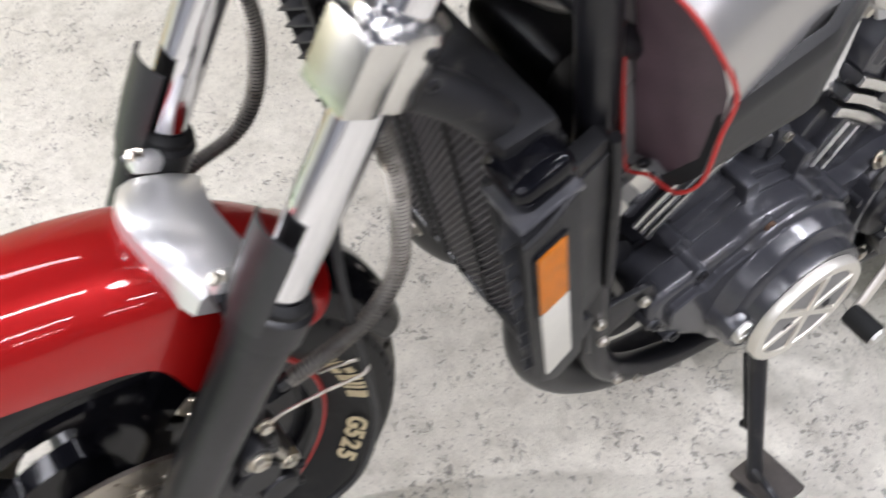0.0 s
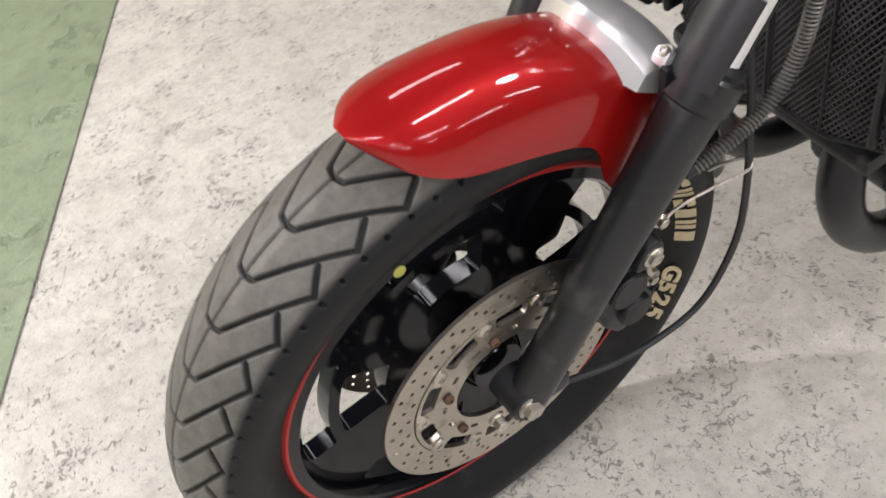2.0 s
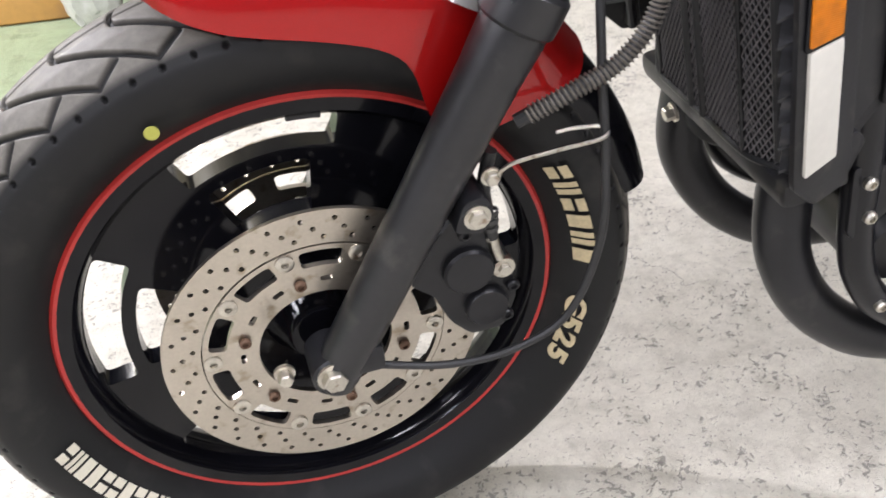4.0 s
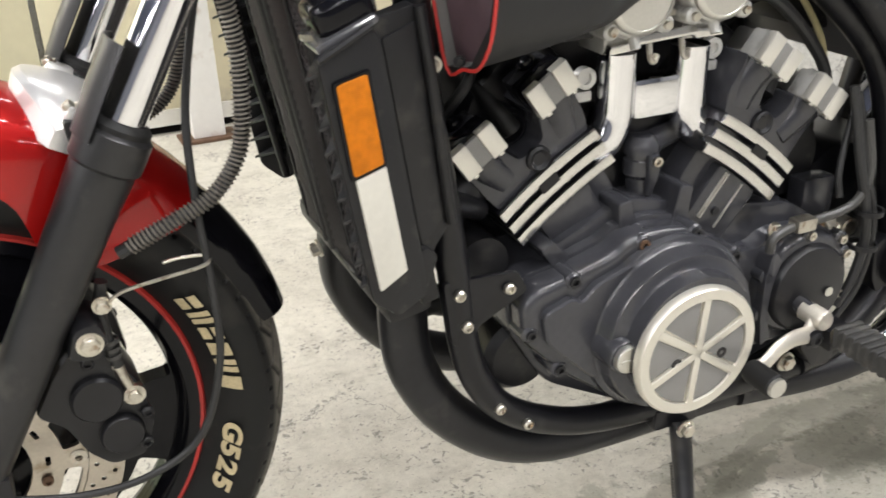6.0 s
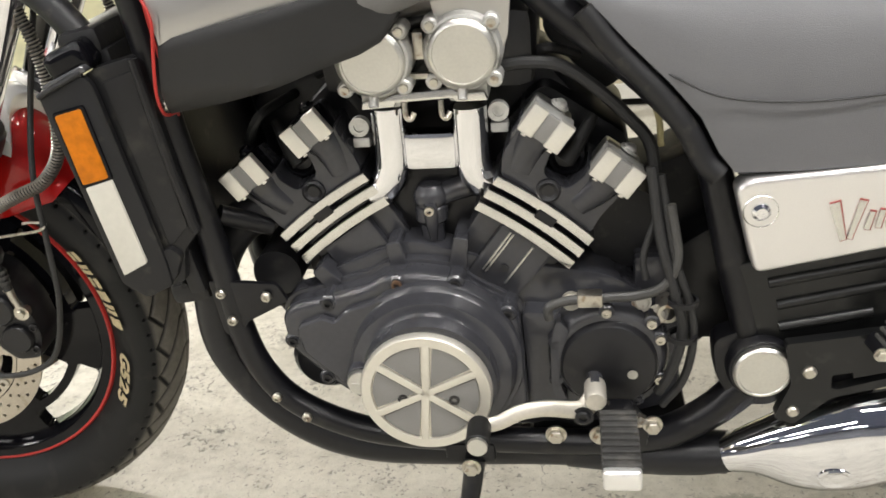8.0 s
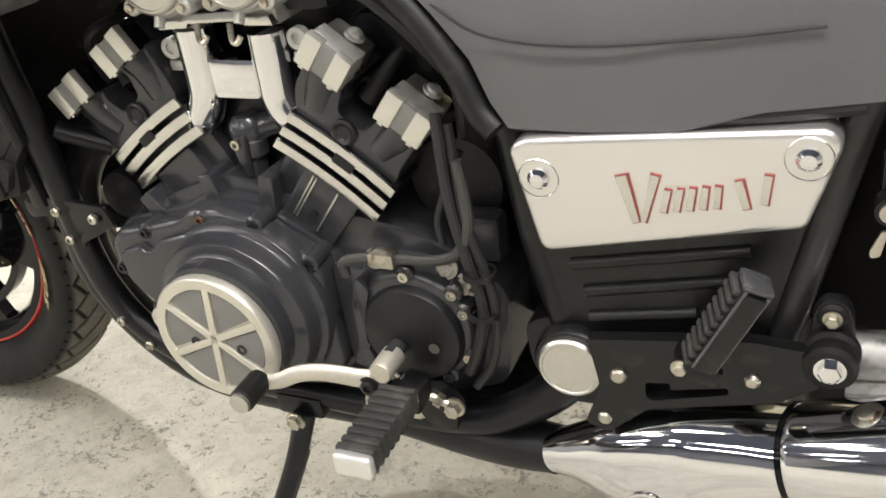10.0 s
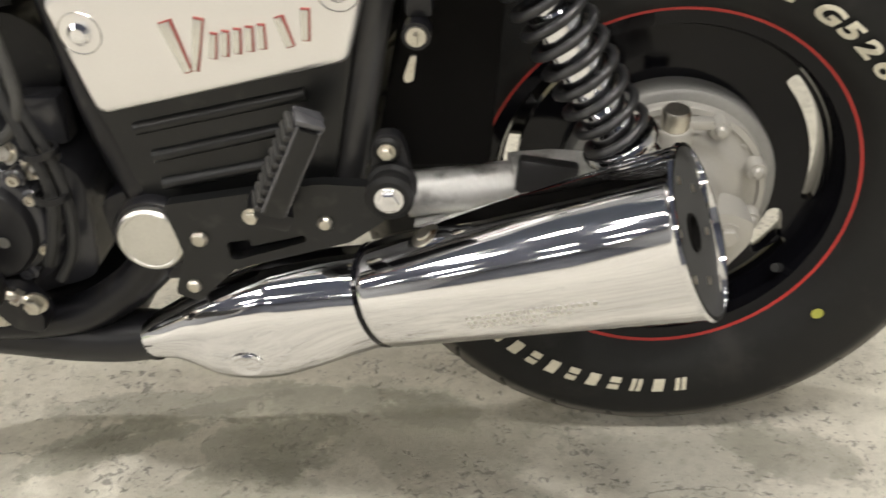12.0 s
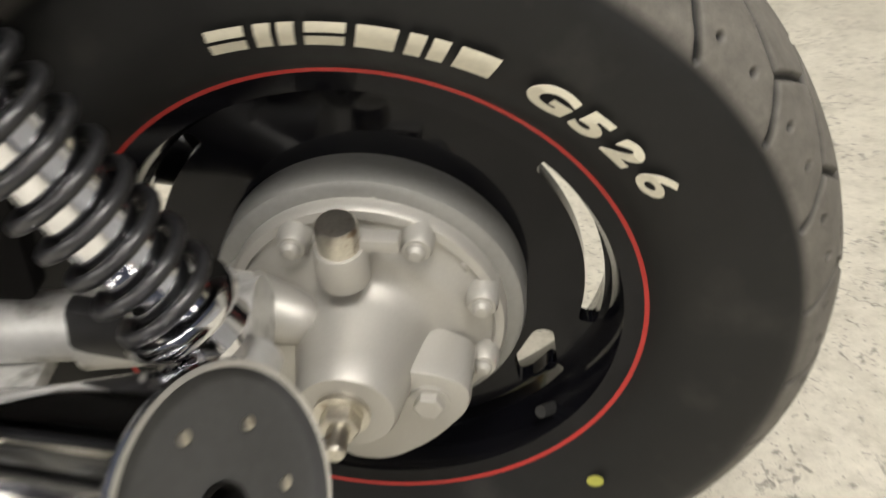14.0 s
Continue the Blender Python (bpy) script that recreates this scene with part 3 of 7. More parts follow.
RAKE = radians(29)
STEER_AXIS = Vector((math.sin(RAKE), 0, math.cos(RAKE)))
STEER_AT = Vector((0.06, 0.0, 0.36))
FRONT = Matrix.Translation(STEER_AT) @ Matrix.Rotation(radians(1.0), 4, "X") @ Matrix.Rotation(radians(3.0), 4, STEER_AXIS) @ Matrix.Translation(-STEER_AT)
YF = -0.002
FC = Vector((-0.001, YF, 0.338))
RC = Vector((1.5913, 0.012, 0.3245))


def fpart(name, bm, material, label="", sharp=35.0):
    return part(name, bm, material, bike, label, sharp, FRONT)


def side_offset(half, r):
    return float(np.interp(r, [q[0] for q in half], [q[1] for q in half]))


def tyre(name, c, half, tread, groove, material, n_ang, parent, step=0.0022):
    """A tyre turned from its half section (radius, offset); groove gives the distance from the nearest groove edge."""
    rr = np.array([q[0] for q in half] + [q[0] for q in half[-2::-1]])
    hh = np.array([q[1] for q in half] + [-q[1] for q in half[-2::-1]])
    seg = np.r_[0, np.cumsum(np.hypot(np.diff(rr), np.diff(hh)))]
    mid = seg[-1] / 2
    u_edge = np.r_[np.linspace(-mid, -tread - 0.004, 9), np.arange(-tread, tread + step / 2, step), np.linspace(tread + 0.004, mid, 9)]
    r0, h0 = np.interp(u_edge + mid, seg, rr), np.interp(u_edge + mid, seg, hh)
    for _ in range(3):
        r0[1:-1], h0[1:-1] = (r0[:-2] + 2 * r0[1:-1] + r0[2:]) / 4, (h0[:-2] + 2 * h0[1:-1] + h0[2:]) / 4
    tr, th = np.gradient(r0), np.gradient(h0)
    ln = np.hypot(tr, th)
    nr, nh = -th / ln, tr / ln
    if nr[len(nr) // 2] < 0:
        nr, nh = -nr, -nh
    ang = np.linspace(0, 2 * math.pi, n_ang, endpoint=False)
    A, U = np.meshgrid(ang, u_edge, indexing="ij")
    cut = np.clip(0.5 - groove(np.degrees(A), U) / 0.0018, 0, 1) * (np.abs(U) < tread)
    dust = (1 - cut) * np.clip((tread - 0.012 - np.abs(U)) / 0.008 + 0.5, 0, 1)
    depth = 0.0044 * cut
    R = r0[None] - depth * nr[None]
    H = h0[None] - depth * nh[None]
    verts = np.stack([c.x + R * np.cos(A), c.y - H, c.z + R * np.sin(A)], -1).reshape(-1, 3)
    m = len(u_edge)
    i, j = np.meshgrid(np.arange(n_ang), np.arange(m - 1), indexing="ij")
    i2 = (i + 1) % n_ang
    faces = np.stack([i * m + j, i2 * m + j, i2 * m + j + 1, i * m + j + 1], -1).reshape(-1, 4)
    me = bpy.data.meshes.new(name)
    me.from_pydata(verts.tolist(), [], faces.tolist())
    me.materials.append(material)
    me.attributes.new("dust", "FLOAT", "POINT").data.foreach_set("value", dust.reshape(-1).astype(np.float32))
    me.polygons.foreach_set("use_smooth", np.ones(len(faces), bool))
    me.update()
    ob = new(name, me)
    ob.parent = parent
    return ob


def chevron_groove(count, phase, elbow, outer, reach, bar, half_w, R, centre):
    """Chevrons that start at a centre line, bend once and end in short shoulder bars; angles in degrees."""
    pitch = 360.0 / count
    k = R * math.pi / 180
    lines = [(0.0, 0.0, -0.5, elbow), (-0.5, elbow, -reach, outer), (-reach, outer, -reach - bar, outer - 0.014)]

    def f(a, u):
        au = np.abs(u)
        base = (a - phase) % pitch
        g = au - centre
        for a0, u0, a1, u1 in lines:
            dx, dy = (a1 - a0) * k, u1 - u0
            w = half_w * (1.25 if u0 == outer else 1.0)
            for n in range(-1, int((reach + bar) / pitch) + 2):
                px, py = (base - n * pitch - a0) * k, au - u0
                t = np.clip((px * dx + py * dy) / (dx * dx + dy * dy), 0, 1)
                g = np.minimum(g, np.hypot(px - t * dx, py - t * dy) - w)
        b3 = (a - phase) % (pitch / 2)
        d3 = np.minimum(b3, pitch / 2 - b3) * k
        return np.minimum(g, np.hypot(d3, au - outer - 0.009) - 0.0022)

    return f


def network_groove(count, phase, lines, dots, half_w, R, centre):
    """Bent grooves that are linked to one another, with round wear holes between; angles in degrees from phase."""
    pitch = 360.0 / count
    k = R * math.pi / 180

    def f(a, u):
        au = np.abs(u)
        base = (a - phase) % pitch
        g = au - centre
        for a0, u0, a1, u1 in lines:
            dx, dy = (a1 - a0) * k, u1 - u0
            for n in range(-2, 3):
                px, py = (base - n * pitch - a0) * k, au - u0
                t = np.clip((px * dx + py * dy) / (dx * dx + dy * dy), 0, 1)
                g = np.minimum(g, np.hypot(px - t * dx, py - t * dy) - half_w)
        for a0, u0 in dots:
            d = (base - a0 + pitch / 2) % pitch - pitch / 2
            g = np.minimum(g, np.hypot(d * k, au - u0) - 0.0024)
        return g

    return f


def glyphs(body, size, wide=1.5):
    """The built-in font's letters as triangles in a plane, one bmesh a letter."""
    out = []
    for ch in body:
        cu = bpy.data.curves.new("scratch", "FONT")
        cu.body, cu.size, cu.align_x, cu.offset, cu.extrude, cu.shear = ch, size, "CENTER", size * (0.018 if ch == "6" else 0.045), 0.0004, 0.15
        ob = bpy.data.objects.new("scratch", cu)
        me = bpy.data.meshes.new_from_object(ob)
        bm = bmesh.new()
        bm.from_mesh(me)
        bmesh.ops.triangulate(bm, faces=bm.faces)
        fat = 1.18 if ch == "6" else 1.0
        bmesh.ops.scale(bm, vec=(wide * fat, fat, 1), verts=bm.verts)
        bpy.data.objects.remove(ob)
        bpy.data.curves.remove(cu)
        bpy.data.meshes.remove(me)
        out.append(bm)
    return out


def on_sidewall(bm, c, half, r_mid, deg, flip=False, lift=0.0026):
    """Lays flat shapes (x along the rim, y outwards) on a tyre's left sidewall at the angle deg."""
    for v in bm.verts:
        r = r_mid + (-v.co.y if flip else v.co.y)
        a = radians(deg) + (v.co.x / r_mid if flip else -v.co.x / r_mid)
        v.co = (c.x + r * math.cos(a), c.y - side_offset(half, r) - lift - v.co.z, c.z + r * math.sin(a))
    return bm


def bar_glyph(w, h, kind):
    """A plain slanted bar shape with a notch, standing for a letter of a brand name."""
    s = 0.15 * h
    outline = [(-w / 2, -h / 2), (w / 2, -h / 2), (w / 2 + s, h / 2), (-w / 2 + s, h / 2)]
    bm = bmesh.new()
    cells = {0: [(0, 0, 1, 1)], 1: [(0, 0, 1, 0.42), (0, 0.58, 1, 1)], 2: [(0, 0, 0.42, 1), (0.58, 0, 1, 1)]}[kind]
    for x0, y0, x1, y1 in cells:
        q = []
        for fx, fy in ((x0, y0), (x1, y0), (x1, y1), (x0, y1)):
            lo = Vector(outline[0]).lerp(Vector(outline[1]), fx)
            hi = Vector(outline[3]).lerp(Vector(outline[2]), fx)
            p = lo.lerp(hi, fy)
            q.append(bm.verts.new((p.x, p.y, 0)))
        bm.faces.new(q)
    bmesh.ops.subdivide_edges(bm, edges=bm.edges, cuts=2, use_grid_fill=True)
    return bm


# front wheel
FT = FC + Vector((0, 0.0045, 0))
HALF_F = [(0.232, 0.022), (0.240, 0.031), (0.254, 0.049), (0.270, 0.0615), (0.285, 0.0665), (0.299, 0.0640), (0.312, 0.0545), (0.322, 0.0415), (0.3295, 0.0255), (0.3335, 0.011), (0.3335, 0.0)]
wheel_bm = lathe([(0.222, -0.029), (0.237, -0.029), (0.240, -0.026), (0.236, -0.021), (0.226, -0.016), (0.220, -0.006), (0.220, 0.006), (0.226, 0.016), (0.236, 0.021), (0.240, 0.026), (0.237, 0.029), (0.222, 0.029), (0.215, 0.02), (0.212, 0.0), (0.215, -0.02), (0.222, -0.029)], FC, LEFT, 96)
slots = [round_corners(arc_slot(FC.x, FC.z, 0.180, 0.2125, 72 * k + 77, 72 * k + 119, 12), 0.008, 3) for k in range(5)]
slots += [round_corners(arc_slot(FC.x, FC.z, 0.112, 0.167, 72 * k + 84, 72 * k + 117, 8), 0.009, 3) for k in range(5)]
join(wheel_bm, prism(ring_pts(FC.x, FC.z, 0.216, 80), FC.y - 0.011, FC.y + 0.011, holes=slots))
lathe([(0, 0.055), (0.03, 0.055), (0.034, 0.05), (0.04, 0.035), (0.052, 0.02), (0.056, 0.0), (0.052, -0.02), (0.04, -0.05), (0, -0.05)], FC, LEFT, 40, wheel_bm)
front_wheel = fpart("front_wheel", wheel_bm, M_GLOSS, "gloss black cast wheel with curved slots")
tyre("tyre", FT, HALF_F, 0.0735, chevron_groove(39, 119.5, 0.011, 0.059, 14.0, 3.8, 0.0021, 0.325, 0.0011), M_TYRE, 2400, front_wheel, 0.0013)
part("rim_stripe", lathe([(0.2335, 0.0288), (0.2375, 0.0300), (0.2405, 0.0265)], FC, LEFT, 96), M_LINE, front_wheel, "thin red rim stripe")

letters = bmesh.new()
for k, (bm_, a) in enumerate(zip([bar_glyph(0.0165, 0.019, q) for q in (1, 2, 1, 0, 2, 0)], np.linspace(28.5, 4.5, 6))):
    join(letters, on_sidewall(bm_, FT, HALF_F, 0.265, a))
part("brand_marking", letters, M_LETTER_OLD, front_wheel, "yellowed raised tyre marking")
letters = bmesh.new()
for bm_, a in zip(glyphs("G525", 0.0235), (-10.0, -14.8, -19.4, -24.0)):
    bmesh.ops.translate(bm_, vec=(0, -0.009, 0), verts=bm_.verts)
    join(letters, on_sidewall(bm_, FT, HALF_F, 0.264, a))
part("size_marking", letters, M_LETTER_OLD, front_wheel, "yellowed raised tyre lettering")
letters = bmesh.new()
for bm_, a in zip([bar_glyph(0.011, 0.018, q) for q in (0, 2, 0, 1, 0, 1, 1, 0, 0, 2, 1)], np.linspace(226, 196, 11)):
    join(letters, on_sidewall(bm_, FT, HALF_F, 0.264, a))
part("brand_marking", letters, M_LETTER, front_wheel)
part("paint_dot", lathe([(0, 0), (0.006, 0), (0.006, 0.0006), (0, 0.0008)], FC + Vector((-0.102, -0.0585, 0.2455)), LEFT, 16), M_YELLOW, front_wheel, "yellow paint dot")

part("rim_weight", prism(arc_slot(FC.x, FC.z, 0.2105, 0.2155, 81.5, 89.5, 6), FC.y - 0.020, FC.y - 0.004, 0.001), M_SATIN, front_wheel, "dark rim balance weight")


def brake_disc(y, y_side):
    """A drilled floating disc: rotor, slotted carrier and bobbins; y_side is the way out."""
    n = 72
    holes = [ring_pts(FC.x + r * math.cos(a), FC.z + r * math.sin(a), 0.0026, 8) for r, off in ((0.1215, 0), (0.1305, 0.33), (0.140, 0.66)) for a in (2 * math.pi * (k + off) / 30 for k in range(30))]
    rotor = fpart("brake_disc", prism(ring_pts(FC.x, FC.z, 0.149, n), y - 0.0022, y + 0.0022, holes=[ring_pts(FC.x, FC.z, 0.1145, n), *holes]), M_DISC, "drilled steel brake disc", 30)
    sl = [round_corners(arc_slot(FC.x, FC.z, 0.0915, 0.1085, 36 * k + 2.5, 36 * k + 24.5, 5), 0.006, 3) for k in range(10)]
    sl += [round_corners(arc_slot(FC.x, FC.z, 0.0745, 0.0795, 60 * k + 101 + a, 60 * k + 109 + a, 4), 0.002, 2) for k in range(6) for a in (12, 38)]
    part("carrier", prism(ring_pts(FC.x, FC.z, 0.1132, n), y - 0.003, y + 0.003, holes=[ring_pts(FC.x, FC.z, 0.0625, 48), *sl]), M_DISC, rotor, "slotted steel disc carrier")
    for k in range(10):
        a = radians(36 * k - 4.5)
        p = FC + Vector((0.1045 * math.cos(a), 0, 0.1045 * math.sin(a)))
        p.y = y + y_side * 0.002
        part("bobbin", lathe([(0.003, 0.0), (0.0085, 0.0), (0.0085, 0.003), (0.006, 0.0042), (0.0035, 0.0042), (0.003, 0.001), (0, 0.001)], p, (0, y_side, 0), 16), M_STEEL, rotor)
    for k in range(6):
        a = radians(60 * k + 41)
        p = FC + Vector((0.0765 * math.cos(a), 0, 0.0765 * math.sin(a)))
        p.y = y + y_side * 0.003
        bolt(rotor, p, (0, y_side, 0), 0.0055, 0.006, M_RUST, hexa=False, washer=False)
    return rotor


brake_disc(-0.066, -1)
brake_disc(0.062, 1)


# forks
def fork_x(z):
    return 0.004 + (z - 0.335) * 0.563


def fork_leg(y, outer):
    """One fork leg: slider, dust seal, chrome tube, stone guard and axle boss."""
    out = (0, outer, 0)
    axis = Vector((fork_x(1.0) - fork_x(0.335), 0, 0.665)).normalized()
    foot = Vector((fork_x(0.32), y, 0.32))
    up = lambda z: (z - 0.32) / axis.z
    bm = lathe([(0, -0.006), (0.016, -0.006), (0.021, 0.0), (0.0230, 0.04), (0.0240, up(0.5)), (0.0262, up(0.60)), (0.0280, up(0.632)), (0.0276, up(0.637)), (0.0312, up(0.640)), (0.0316, up(0.650)), (0.0312, up(0.664)), (0.0275, up(0.667)), (0.0205, up(0.669))], foot, axis, 32)
    slider = fpart("fork_slider", bm, M_FORK, "satin black fork slider")
    part("axle_clamp", join(lathe([(0, -0.03), (0.0225, -0.03), (0.0225, 0.012), (0.019, 0.016), (0, 0.016)], (FC.x, y, FC.z - 0.004), out, 28), box((FC.x + 0.03, y, FC.z + 0.012), (0.03, 0.04, 0.03), 0.006)), M_SATIN, slider)
    bolt(slider, (FC.x - 0.003, y + outer * 0.014, FC.z), out, 0.0115, 0.012, M_STEEL, "axle_nut")
    bolt(slider, (FC.x - 0.045, y + outer * 0.012, FC.z + 0.018), out, 0.007, 0.014, M_STEEL, "pinch_bolt")
    part("dust_seal", lathe([(0.0205, 0), (0.0275, 0.0), (0.0275, 0.008), (0.024, 0.012), (0.0205, 0.013)], foot + axis * up(0.664), axis, 28), M_RUBBER, slider)
    part("fork_tube", lathe([(0, 0), (0.0198, 0), (0.0198, 0.46), (0, 0.46)], foot + axis * up(0.62), axis, 40), M_CHROME, slider, "chromed fork tube")
    # half-round stone guard in front of the tube
    guard = lathe([(0.0320, up(0.655)), (0.0345, up(0.69)), (0.0345, up(0.728)), (0.0370, up(0.728)), (0.0370, up(0.69)), (0.0345, up(0.655)), (0.0320, up(0.655))], foot, axis, 24, start=138 if outer < 0 else 134, sweep=88, up=(0, 1, 0))
    part("stone_guard", guard, M_GUARD, slider)
    yb = y - outer * 0.018
    part("fender_bracket", prism([(0.150, 0.676), (0.165, 0.672), (0.198, 0.640), (0.178, 0.588), (0.158, 0.602)], yb - 0.004, yb + 0.004, 0.002, 0.006), M_SATIN, slider)
    return slider


fork_l = fork_leg(-0.100, -1)
fork_r = fork_leg(0.096, 1)

# lower fork clamp
clamp_z = 0.853
cb = bmesh.new()
for y in (-0.100, 0.096):
    lathe([(0.0205, -0.03), (0.030, -0.028), (0.032, -0.023), (0.032, 0.023), (0.030, 0.028), (0.0205, 0.03)], (fork_x(clamp_z), y, clamp_z), STEER_AXIS, 28, cb)
join(cb, box((fork_x(clamp_z) + 0.03, 0, clamp_z), (0.05, 0.15, 0.045), 0.01, pose(0, 0, 0, 0, 29, 0)))
join(cb, box((fork_x(clamp_z) - 0.026, -0.106, clamp_z + 0.008), (0.030, 0.048, 0.054), 0.004, pose(0, 0, 0, 0, 29, 0)))
clamp = fpart("fork_clamp", cb, M_POLISH, "polished lower fork clamp")
for dy in (-0.012, 0.012):
    bolt(clamp, (fork_x(clamp_z) + 0.012, -0.100 - 0.0315, clamp_z + dy), LEFT, 0.005, 0.003, M_SATIN, hexa=False, washer=False)


# front fender
def fender_shell(degs, crown, skirt, width, thick=0.003, power=0.78, n=26, ref=None):
    """A shell round the wheel: crown and skirt radii and half width by angle."""
    bm = bmesh.new()
    rings = []
    for a in degs:
        Rc, Rs, w = (float(np.interp(-a, [-q for q in skirt[0]], col)) for col in (crown, skirt[1], width))
        ca, sa = math.cos(radians(a)), math.sin(radians(a))
        loop = []
        for off in (0.0, thick):
            row = []
            for k in range(n + 1):
                ph = math.pi * (k / n - 0.5)
                sy, cr = math.copysign(abs(math.sin(ph)) ** power, ph), abs(math.cos(ph)) ** power
                if ref is None:
                    r = Rs + (Rc - off - Rs) * cr
                else:
                    g = min(1.0, max(0.0, (0.62 - cr) / 0.62))
                    base_r = max(ref, Rs)
                    r = base_r + (Rc - off - base_r) * cr - (base_r - Rs) * g * g * (3 - 2 * g)
                row.append(bm.verts.new((FC.x + r * ca, FC.y + (w - off) * sy, FC.z + r * sa)))
            loop.append(row)
        rings.append(loop)
    for (o1, i1), (o2, i2) in zip(rings, rings[1:]):
        for k in range(n):
            bm.faces.new((o1[k], o1[k + 1], o2[k + 1], o2[k]))
            bm.faces.new((i1[k], i2[k], i2[k + 1], i1[k + 1]))
        bm.faces.new((o1[0], o2[0], i2[0], i1[0]))
        bm.faces.new((o1[n], i1[n], i2[n], o2[n]))
    for o, i in (rings[0], rings[-1]):
        for k in range(n):
            bm.faces.new((o[k], i[k], i[k + 1], o[k + 1]))
    return bm


DEG = [106.5, 106, 105, 103, 100, 96, 90, 82, 75, 70, 67, 64, 60, 54, 49, 45, 42]
SK = [0.370, 0.364, 0.355, 0.341, 0.327, 0.314, 0.304, 0.298, 0.294, 0.288, 0.272, 0.250, 0.237, 0.236, 0.252, 0.285, 0.315]
CR = [float(np.interp(a, [42, 60, 75, 90, 100, 106.5], [0.356, 0.364, 0.3705, 0.3765, 0.3785, 0.3760])) for a in DEG]
WD = [0.010, 0.022, 0.036, 0.049, 0.057, 0.062, 0.063, 0.066, 0.067, 0.068, 0.068, 0.068, 0.068, 0.068, 0.067, 0.066, 0.065]
grid = np.linspace(42, 106.5, 130)
kern = np.array([1, 4, 8, 11, 12, 11, 8, 4, 1]) / 60.0

DEG_FINE = sorted({*DEG, *np.arange(43, 106, 1.5).tolist()}, reverse=True)
smooth_rows = []
for row in (SK, CR, WD):
    v = np.interp(grid, DEG[::-1], row[::-1])
    for _ in range(4):
        v = np.convolve(np.pad(v, 4, mode="reflect", reflect_type="odd"), kern, "valid")
    smooth_rows.append(np.interp(DEG_FINE, grid, v).tolist())
fender = fpart("front_fender", fender_shell(DEG_FINE, smooth_rows[1], (DEG_FINE, smooth_rows[0]), smooth_rows[2], power=0.88, n=40, ref=0.304), M_RED, "glossy red metallic front fender", 50)
flap = fpart("mud_flap", fender_shell(np.arange(46, 13, -2).tolist(), [0.349, 0.350, 0.351, 0.350], ([52, 40, 24, 14], [0.29, 0.295, 0.30, 0.318]), [0.048, 0.052, 0.052, 0.046]), M_GLOSS, "black plastic rear mud flap", 50)

# polished fork brace over the fender
def brace_loft():
    """A saddle-shaped bar over the fender: crisp front edge, flat top, lower towards its ends."""
    bm = bmesh.new()
    rings = []
    for y in np.linspace(-0.068, 0.066, 25):
        u = min(1.0, abs(y) / 0.067)
        top = 0.3875 - 0.026 * u**2.4
        base = 0.352 - 0.012 * u
        shift = 5.0 * u**2
        sect = [(71.2, base), (70.9, top - 0.006), (70.0, top - 0.0015), (68.5, top), (65.0, top + 0.001), (61.5, top - 0.001), (60.0, top - 0.004), (59.3, top - 0.012), (59.0, base)]
        rings.append([bm.verts.new((FC.x + r * math.cos(radians(a - shift)), FC.y + y, FC.z + r * math.sin(radians(a - shift)))) for a, r in sect])
    for r1, r2 in zip(rings, rings[1:]):
        for k in range(9):
            bm.faces.new((r1[k], r1[(k + 1) % 9], r2[(k + 1) % 9], r2[k]))
    bm.faces.new(rings[0])
    bm.faces.new(rings[-1][::-1])
    return bm


brace_bm = brace_loft()
for s in (-1, 1):
    join(brace_bm, box((0.166, YF + s * 0.070, 0.673), (0.026, 0.017, 0.016), 0.005, pose(0, 0, 0, 0, 29, 0)))
brace = fpart("fork_brace", brace_bm, M_SATINALU, "polished aluminium fork brace", 28)
for s in (-1, 1):
    bolt(brace, (0.1615, YF + s * 0.071, 0.6795), (-0.6, 0, 0.8), 0.0052, 0.009, M_STEEL, hexa=False, label="socket bolt")


